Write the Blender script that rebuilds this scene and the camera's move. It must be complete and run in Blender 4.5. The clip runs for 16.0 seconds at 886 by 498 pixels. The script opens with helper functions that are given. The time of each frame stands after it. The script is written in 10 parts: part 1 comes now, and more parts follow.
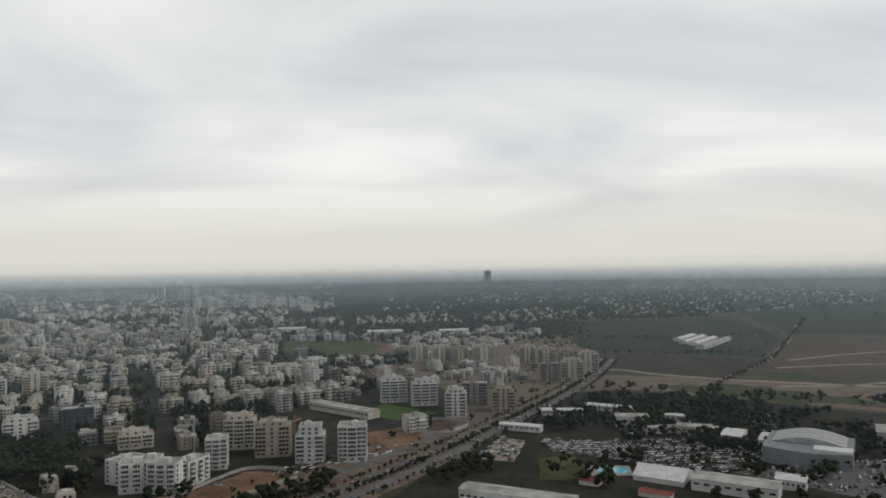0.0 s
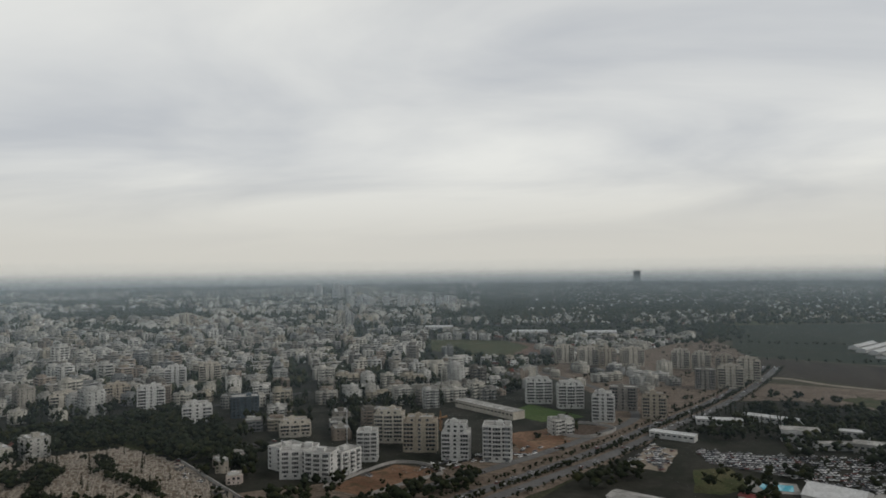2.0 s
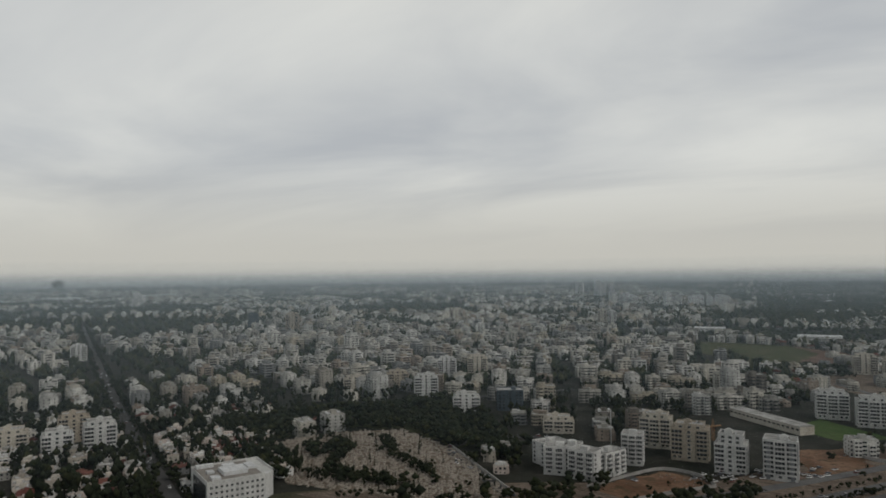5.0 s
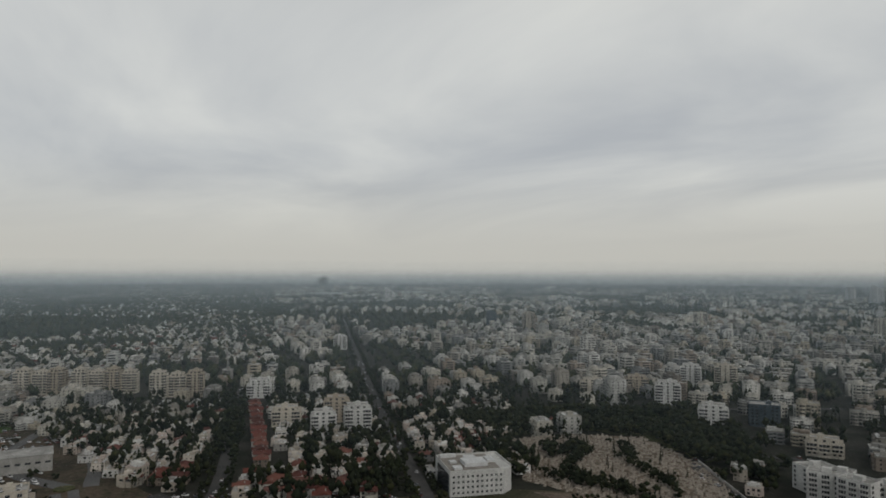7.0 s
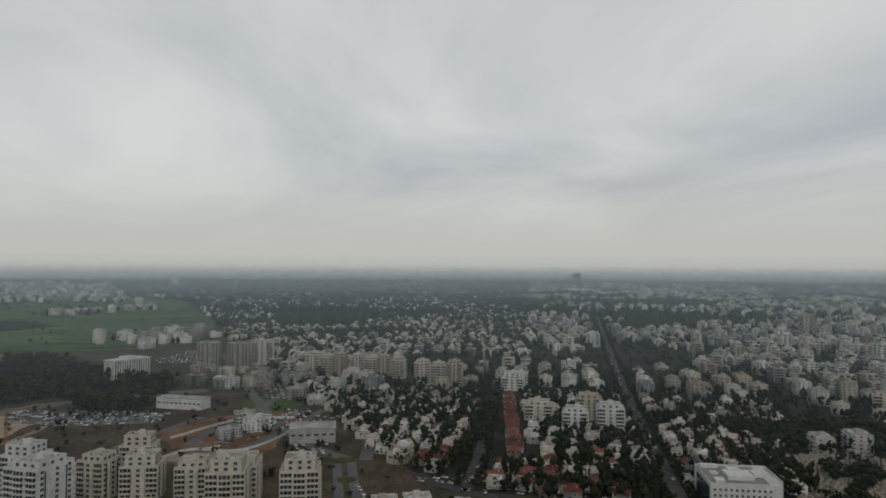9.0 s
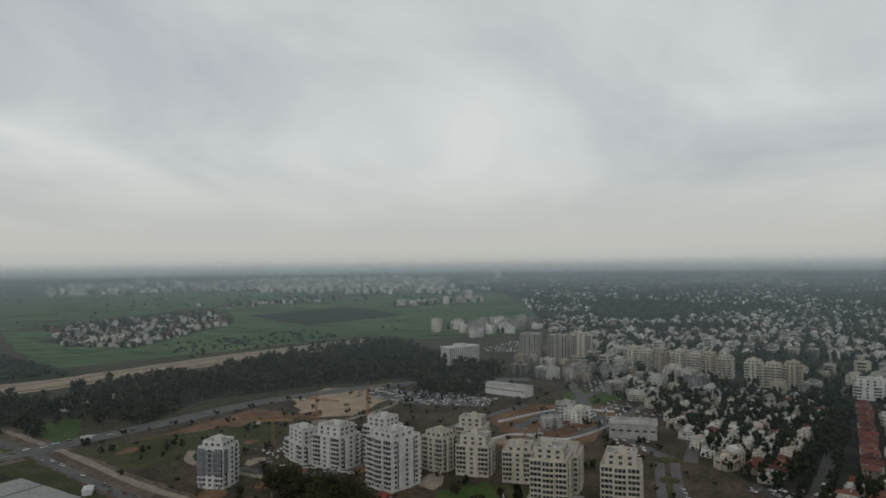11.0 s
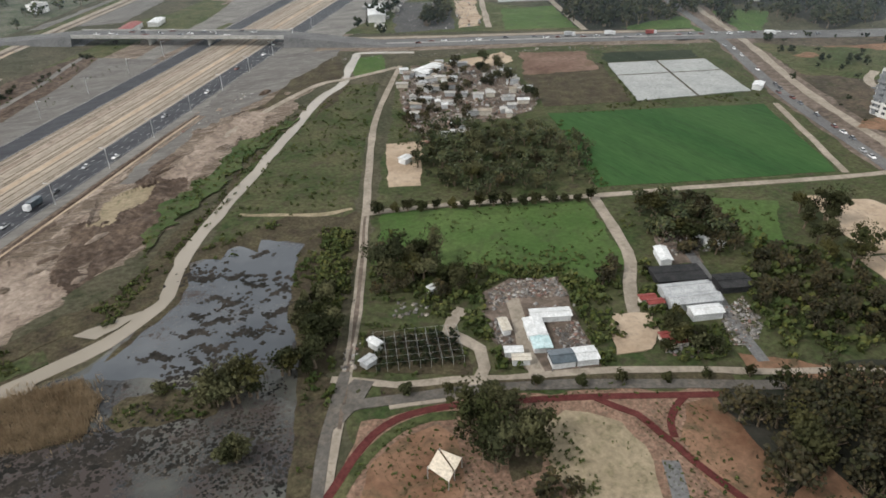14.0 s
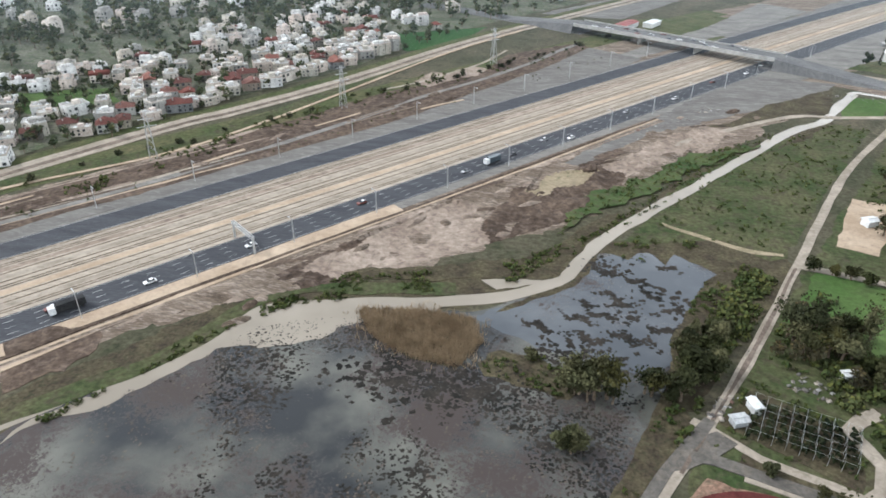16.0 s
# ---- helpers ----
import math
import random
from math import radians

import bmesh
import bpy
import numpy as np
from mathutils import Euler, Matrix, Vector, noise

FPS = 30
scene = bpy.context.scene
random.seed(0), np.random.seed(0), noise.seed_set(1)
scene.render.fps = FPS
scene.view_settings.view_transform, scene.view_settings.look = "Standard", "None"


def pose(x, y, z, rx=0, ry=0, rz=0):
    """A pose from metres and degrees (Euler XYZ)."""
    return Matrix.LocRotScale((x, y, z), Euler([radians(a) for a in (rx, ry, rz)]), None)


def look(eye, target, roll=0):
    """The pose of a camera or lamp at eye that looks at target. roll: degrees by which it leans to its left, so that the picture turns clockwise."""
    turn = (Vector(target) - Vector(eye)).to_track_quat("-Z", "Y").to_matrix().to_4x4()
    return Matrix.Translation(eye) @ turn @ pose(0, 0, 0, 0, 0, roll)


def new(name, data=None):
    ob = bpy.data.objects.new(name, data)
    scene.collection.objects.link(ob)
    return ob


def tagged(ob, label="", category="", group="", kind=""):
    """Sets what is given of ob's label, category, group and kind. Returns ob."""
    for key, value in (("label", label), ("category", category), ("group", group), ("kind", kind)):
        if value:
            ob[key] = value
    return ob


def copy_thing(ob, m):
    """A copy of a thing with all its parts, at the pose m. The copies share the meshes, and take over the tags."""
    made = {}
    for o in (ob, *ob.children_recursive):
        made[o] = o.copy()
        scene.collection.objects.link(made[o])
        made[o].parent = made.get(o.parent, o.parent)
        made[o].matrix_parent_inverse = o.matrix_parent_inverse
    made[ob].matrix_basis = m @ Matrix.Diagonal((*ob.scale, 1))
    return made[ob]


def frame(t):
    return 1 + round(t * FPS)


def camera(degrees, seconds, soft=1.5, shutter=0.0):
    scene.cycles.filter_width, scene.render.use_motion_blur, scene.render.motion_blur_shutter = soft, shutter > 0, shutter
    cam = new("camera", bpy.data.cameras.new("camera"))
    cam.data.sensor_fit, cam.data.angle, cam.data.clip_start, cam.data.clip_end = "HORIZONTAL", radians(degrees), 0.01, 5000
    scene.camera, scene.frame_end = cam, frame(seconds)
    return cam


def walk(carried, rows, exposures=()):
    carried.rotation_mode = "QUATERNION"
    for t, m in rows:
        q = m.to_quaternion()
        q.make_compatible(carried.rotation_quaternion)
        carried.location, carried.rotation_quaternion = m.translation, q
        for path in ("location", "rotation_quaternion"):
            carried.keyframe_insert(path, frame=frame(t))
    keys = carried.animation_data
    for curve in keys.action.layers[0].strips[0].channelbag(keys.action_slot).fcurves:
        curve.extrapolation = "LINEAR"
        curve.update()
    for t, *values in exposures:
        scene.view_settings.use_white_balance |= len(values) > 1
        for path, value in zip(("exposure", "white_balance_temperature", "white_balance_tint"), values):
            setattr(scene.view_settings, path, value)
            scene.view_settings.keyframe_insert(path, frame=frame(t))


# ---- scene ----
from mathutils.geometry import tessellate_polygon

# ---------- camera ----------
cam = camera(65.04, 16.0, soft=1.7)
# seconds, x, y, z, heading, pitch, lean to the right
ROWS = [
    (0.0, 1.40, -1.58, 130.00, 0.00, 1.72, 0.84),
    (0.5, 1.63, -1.21, 130.14, 2.75, 1.76, 0.82),
    (1.0, 1.72, -0.74, 130.24, 5.73, 1.77, 0.75),
    (1.5, 1.84, -0.08, 130.29, 8.80, 1.81, 0.69),
    (2.0, 1.89, 0.57, 130.31, 11.93, 1.84, 0.65),
    (2.5, 1.86, 1.12, 130.31, 15.03, 1.85, 0.56),
    (3.0, 1.81, 1.44, 130.25, 18.18, 1.89, 0.52),
    (3.2, 1.76, 1.48, 130.27, 19.50, 1.88, 0.45),
    (5.3, 1.20, 0.95, 130.98, 35.99, 1.91, 0.30),
    (5.5, 1.11, 0.94, 131.03, 37.93, 1.97, 0.09),
    (6.0, 0.84, 0.81, 131.20, 42.65, 1.93, 0.11),
    (6.5, 0.58, 0.84, 131.38, 47.46, 1.92, -0.06),
    (7.0, 0.05, 0.87, 131.45, 52.44, 1.89, -0.14),
    (7.5, -0.51, 1.27, 131.41, 57.55, 1.88, -0.18),
    (8.0, -0.72, 1.88, 131.35, 62.66, 1.85, -0.22),
    (8.2, -0.63, 2.08, 131.39, 64.77, 1.83, -0.22),
    (10.5, 2.39, 3.92, 132.54, 91.23, 1.91, 0.48),
    (11.0, 2.39, 3.43, 132.88, 98.71, 0.98, 0.65),
    (11.5, 1.56, 2.77, 133.22, 106.30, -6.86, 0.49),
    (12.0, 0.12, 2.03, 133.37, 113.68, -15.71, 0.45),
    (12.5, -1.48, 1.25, 133.45, 124.78, -24.41, 0.49),
    (13.0, -3.47, 0.24, 133.76, 136.31, -30.86, 0.53),
    (13.5, -5.12, -0.11, 133.55, 145.23, -31.14, 0.41),
    (14.0, -5.46, -0.37, 133.31, 151.03, -31.02, 0.44),
    (14.5, -5.62, -0.73, 132.80, 160.18, -30.77, 0.35),
    (15.0, -5.59, -1.51, 132.07, 169.81, -30.53, 0.11),
    (15.5, -5.89, -2.37, 131.32, 179.63, -30.38, -0.23),
    (16.0, -6.17, -3.25, 130.50, 188.95, -30.26, -0.51),
]


def aim(t, x, y, z, yaw, pitch, lean):
    a, b = radians(yaw), radians(pitch)
    way = Vector((-math.sin(a) * math.cos(b), math.cos(a) * math.cos(b), math.sin(b)))
    eye = Vector((x, y, z))
    return (t, look(eye, eye + way * 100, -lean))


walk(cam, [aim(*r) for r in ROWS], [(0.0, 0.22, 6500, 11), (1.5, 0.06, 6500, 11), (3.0, -0.07, 6500, 10), (7.0, -0.25, 6450, 10), (8.2, -0.25, 6400, 9), (10.5, -0.22, 6300, 9), (11.2, -0.24, 6300, 9), (11.6, -0.32, 6300, 9), (12.0, -0.05, 6300, 10),
                                      (12.5, 0.63, 6400, 13), (13.0, 1.0, 6450, 14), (13.5, 1.27, 6400, 12), (14.0, 1.4, 6400, 11), (14.5, 1.46, 6300, 11), (15.5, 1.78, 6000, 10), (16.0, 1.86, 5900, 10)])

# ---------- sky and sun ----------
SUN_AZ, SUN_EL = -95.0, 45.0
world = bpy.data.worlds.new("overcast_sky")
scene.world = world
world.use_nodes = True
wn, wl = world.node_tree.nodes, world.node_tree.links
wn.clear()
w_out = wn.new("ShaderNodeOutputWorld")
w_bg = wn.new("ShaderNodeBackground")
w_sky = wn.new("ShaderNodeTexSky")
w_sky.sky_type = "NISHITA"
w_sky.sun_disc = False
w_sky.sun_elevation = radians(SUN_EL)
w_sky.sun_rotation = radians(-SUN_AZ)
w_sky.dust_density = 4.0
w_tc = wn.new("ShaderNodeTexCoord")
w_sep = wn.new("ShaderNodeSeparateXYZ")
wl.new(w_tc.outputs["Generated"], w_sep.inputs[0])
# project the way onto a cloud deck, so that the layers flatten towards the horizon
w_up = wn.new("ShaderNodeMath")
w_up.operation = "MAXIMUM"
w_up.inputs[1].default_value = 0.0
wl.new(w_sep.outputs["Z"], w_up.inputs[0])
w_add = wn.new("ShaderNodeMath")
w_add.operation = "ADD"
w_add.inputs[1].default_value = 0.16
wl.new(w_up.outputs[0], w_add.inputs[0])
w_div = wn.new("ShaderNodeVectorMath")
w_div.operation = "DIVIDE"
w_cmb = wn.new("ShaderNodeCombineXYZ")
for k in range(3):
    wl.new(w_add.outputs[0], w_cmb.inputs[k])
wl.new(w_tc.outputs["Generated"], w_div.inputs[0])
wl.new(w_cmb.outputs[0], w_div.inputs[1])
w_n1 = wn.new("ShaderNodeTexNoise")
w_n1.inputs["Scale"].default_value = 0.55
w_n1.inputs["Detail"].default_value = 6.0
w_n1.inputs["Roughness"].default_value = 0.5
w_n1.inputs["Distortion"].default_value = 0.5
w_map = wn.new("ShaderNodeMapping")
w_map.inputs["Rotation"].default_value = (0, 0, radians(-35))
w_map.inputs["Scale"].default_value = (1.0, 1.6, 1.0)
wl.new(w_div.outputs[0], w_map.inputs[0])
wl.new(w_map.outputs[0], w_n1.inputs["Vector"])
w_ramp = wn.new("ShaderNodeValToRGB")
w_ramp.color_ramp.elements[0].position = 0.35
w_ramp.color_ramp.elements[0].color = (0.53, 0.552, 0.57, 1)
w_ramp.color_ramp.elements[1].position = 0.64
w_ramp.color_ramp.elements[1].color = (0.81, 0.815, 0.775, 1)
wl.new(w_n1.outputs["Fac"], w_ramp.inputs[0])
# a warmer, duller band of mist low down
w_low = wn.new("ShaderNodeMapRange")
w_low.interpolation_type = "SMOOTHSTEP"
w_low.inputs["From Min"].default_value = 0.01
w_low.inputs["From Max"].default_value = 0.17
wl.new(w_sep.outputs["Z"], w_low.inputs["Value"])
w_mix = wn.new("ShaderNodeMix")
w_mix.data_type = "RGBA"
w_mix.inputs["A"].default_value = (0.65, 0.64, 0.585, 1)
wl.new(w_low.outputs[0], w_mix.inputs["Factor"])
wl.new(w_ramp.outputs[0], w_mix.inputs["B"])
# a grain of the clear sky above the clouds
w_hue = wn.new("ShaderNodeVectorMath")
w_hue.operation = "SCALE"
w_hue.inputs["Scale"].default_value = 0.010
wl.new(w_sky.outputs[0], w_hue.inputs[0])
w_sum = wn.new("ShaderNodeVectorMath")
w_sum.operation = "ADD"
wl.new(w_mix.outputs["Result"], w_sum.inputs[0])
wl.new(w_hue.outputs[0], w_sum.inputs[1])
# the unseen sky overhead is dimmed, so that less light falls on the ground
w_overhead_dim = wn.new("ShaderNodeMapRange")
w_overhead_dim.interpolation_type = "SMOOTHSTEP"
w_overhead_dim.inputs["From Min"].default_value, w_overhead_dim.inputs["From Max"].default_value = 0.30, 0.95
w_overhead_dim.inputs["To Min"].default_value, w_overhead_dim.inputs["To Max"].default_value = 1.0, 0.34
wl.new(w_sep.outputs["Z"], w_overhead_dim.inputs["Value"])
w_dimmed = wn.new("ShaderNodeVectorMath")
w_dimmed.operation = "SCALE"
wl.new(w_sum.outputs[0], w_dimmed.inputs[0])
wl.new(w_overhead_dim.outputs[0], w_dimmed.inputs["Scale"])
wl.new(w_dimmed.outputs[0], w_bg.inputs["Color"])
w_bg.inputs["Strength"].default_value = 0.93
wl.new(w_bg.outputs[0], w_out.inputs[0])

sun = new("sun", bpy.data.lights.new("sun", "SUN"))
sun.data.energy, sun.data.angle, sun.data.color = 1.0, radians(14), (1.0, 0.95, 0.88)
a, b = radians(SUN_AZ), radians(SUN_EL)
sun.matrix_world = look(Vector((-math.sin(a) * math.cos(b), math.cos(a) * math.cos(b), math.sin(b))) * 100, (0, 0, 0))

# ---------- materials ----------
MOTTLED = {"rough_grass", "rank_marsh_grass", "brown_marsh_weed", "weedy_building_land", "far_farm_fields", "dry_earth_and_scrub", "wet_dark_brown_earth", "dug_brown_earth", "churned_roadside_earth", "pink_paving", "gardens_and_lanes"}


def shade(name, c1, c2, scale=0.05, fine=0.6, rough=0.9, bump=0.15, spread="", colours=(), metal=0.0, streak=None, blotch=0.0, stain=None):
    """Two tones mixed by a broad noise, speckled by a fine one. spread 'object' or 'island' adds a palette picked at random."""
    m = bpy.data.materials.new(name)
    m.use_nodes = True
    n, l = m.node_tree.nodes, m.node_tree.links
    bsdf = n["Principled BSDF"]
    geo = n.new("ShaderNodeNewGeometry")
    vec = geo.outputs["Position"]
    if streak:
        mp = n.new("ShaderNodeMapping")
        mp.inputs["Rotation"].default_value = (0, 0, radians(streak[0]))
        mp.inputs["Scale"].default_value = (1, streak[1], 1)
        l.new(vec, mp.inputs[0])
        vec = mp.outputs[0]
    big = n.new("ShaderNodeTexNoise")
    big.inputs["Scale"].default_value = scale
    big.inputs["Detail"].default_value = 5
    big.inputs["Roughness"].default_value = 0.62
    l.new(vec, big.inputs["Vector"])
    small = n.new("ShaderNodeTexNoise")
    small.inputs["Scale"].default_value = fine
    small.inputs["Detail"].default_value = 4
    small.inputs["Roughness"].default_value = 0.7
    l.new(vec, small.inputs["Vector"])
    ramp = n.new("ShaderNodeValToRGB")
    ramp.color_ramp.elements[0].position, ramp.color_ramp.elements[1].position = 0.36, 0.64
    ramp.color_ramp.elements[0].color, ramp.color_ramp.elements[1].color = (*c1, 1), (*c2, 1)
    l.new(big.outputs["Fac"], ramp.inputs[0])
    colour = ramp.outputs[0]
    if spread:
        if spread == "tone":
            tone = n.new("ShaderNodeAttribute")
            tone.attribute_name = "tone"
            pick = tone.outputs["Fac"]
        else:
            pick = n.new("ShaderNodeObjectInfo").outputs["Random"] if spread == "object" else geo.outputs["Random Per Island"]
        pal = n.new("ShaderNodeValToRGB")
        pal.color_ramp.interpolation = "CONSTANT"
        while len(pal.color_ramp.elements) < len(colours):
            pal.color_ramp.elements.new(0.5)
        for i, c in enumerate(colours):
            pal.color_ramp.elements[i].position = i / len(colours)
            pal.color_ramp.elements[i].color = (*c, 1)
        l.new(pick, pal.inputs[0])
        mul = n.new("ShaderNodeMix")
        mul.data_type, mul.blend_type = "RGBA", "MULTIPLY"
        mul.inputs["Factor"].default_value = 1
        l.new(colour, mul.inputs["A"])
        l.new(pal.outputs[0], mul.inputs["B"])
        colour = mul.outputs["Result"]
    if blotch:
        mid = n.new("ShaderNodeTexNoise")
        mid.inputs["Scale"].default_value = scale * 4.3
        mid.inputs["Detail"].default_value = 6
        mid.inputs["Roughness"].default_value = 0.68
        mid.inputs["Distortion"].default_value = 0.6
        l.new(vec, mid.inputs["Vector"])
        mr = n.new("ShaderNodeMapRange")
        mr.inputs["From Min"].default_value, mr.inputs["From Max"].default_value = 0.50, 0.64
        mr.inputs["To Max"].default_value = blotch
        l.new(mid.outputs["Fac"], mr.inputs["Value"])
        bl = n.new("ShaderNodeMix")
        bl.data_type = "RGBA"
        bl.inputs["B"].default_value = (*(stain or [q * 0.55 for q in c1]), 1)
        l.new(mr.outputs[0], bl.inputs["Factor"])
        l.new(colour, bl.inputs["A"])
        colour = bl.outputs["Result"]
    sp = n.new("ShaderNodeMapRange")
    sp.inputs["From Min"].default_value, sp.inputs["From Max"].default_value = 0.3, 0.7
    sp.inputs["To Min"].default_value, sp.inputs["To Max"].default_value = (0.5, 1.45) if name in MOTTLED else (0.84, 1.12) if name in ("trodden_dirt", "pale_sand", "compacted_grey_roadstone", "grey_gravel") else (0.72, 1.22)
    l.new(small.outputs["Fac"], sp.inputs["Value"])
    mix = n.new("ShaderNodeMix")
    mix.data_type, mix.blend_type = "RGBA", "MULTIPLY"
    mix.inputs["Factor"].default_value = 1
    l.new(colour, mix.inputs["A"])
    l.new(sp.outputs[0], mix.inputs["B"])
    l.new(mix.outputs["Result"], bsdf.inputs["Base Color"])
    bsdf.inputs["Roughness"].default_value = rough
    bsdf.inputs["Metallic"].default_value = metal
    bsdf.inputs["Specular IOR Level"].default_value = 0.1 if rough > 0.7 else 0.4
    if bump:
        bp = n.new("ShaderNodeBump")
        bp.inputs["Strength"].default_value = bump
        bp.inputs["Distance"].default_value = 0.5
        l.new(small.outputs["Fac"], bp.inputs["Height"])
        l.new(bp.outputs[0], bsdf.inputs["Normal"])
    return m


PLASTERS = ((1.15, 1.13, 1.08), (0.95, 0.91, 0.82), (0.74, 0.71, 0.65), (1.28, 1.26, 1.22), (0.62, 0.58, 0.52), (0.90, 0.90, 0.88), (0.50, 0.49, 0.47), (0.36, 0.33, 0.30), (1.05, 1.0, 0.90), (0.80, 0.72, 0.59),
            (1.0, 0.99, 0.96), (0.56, 0.47, 0.40), (0.84, 0.82, 0.77), (0.42, 0.43, 0.44), (1.1, 1.06, 0.98))
TILES = ((0.13, 0.046, 0.036), (0.10, 0.040, 0.033), (0.16, 0.070, 0.054), (0.13, 0.065, 0.054), (0.085, 0.038, 0.032))
GREENS = ((0.80, 0.85, 0.62), (1.0, 1.0, 1.0), (0.68, 0.70, 0.58), (1.25, 1.08, 0.75), (1.0, 0.92, 0.80))
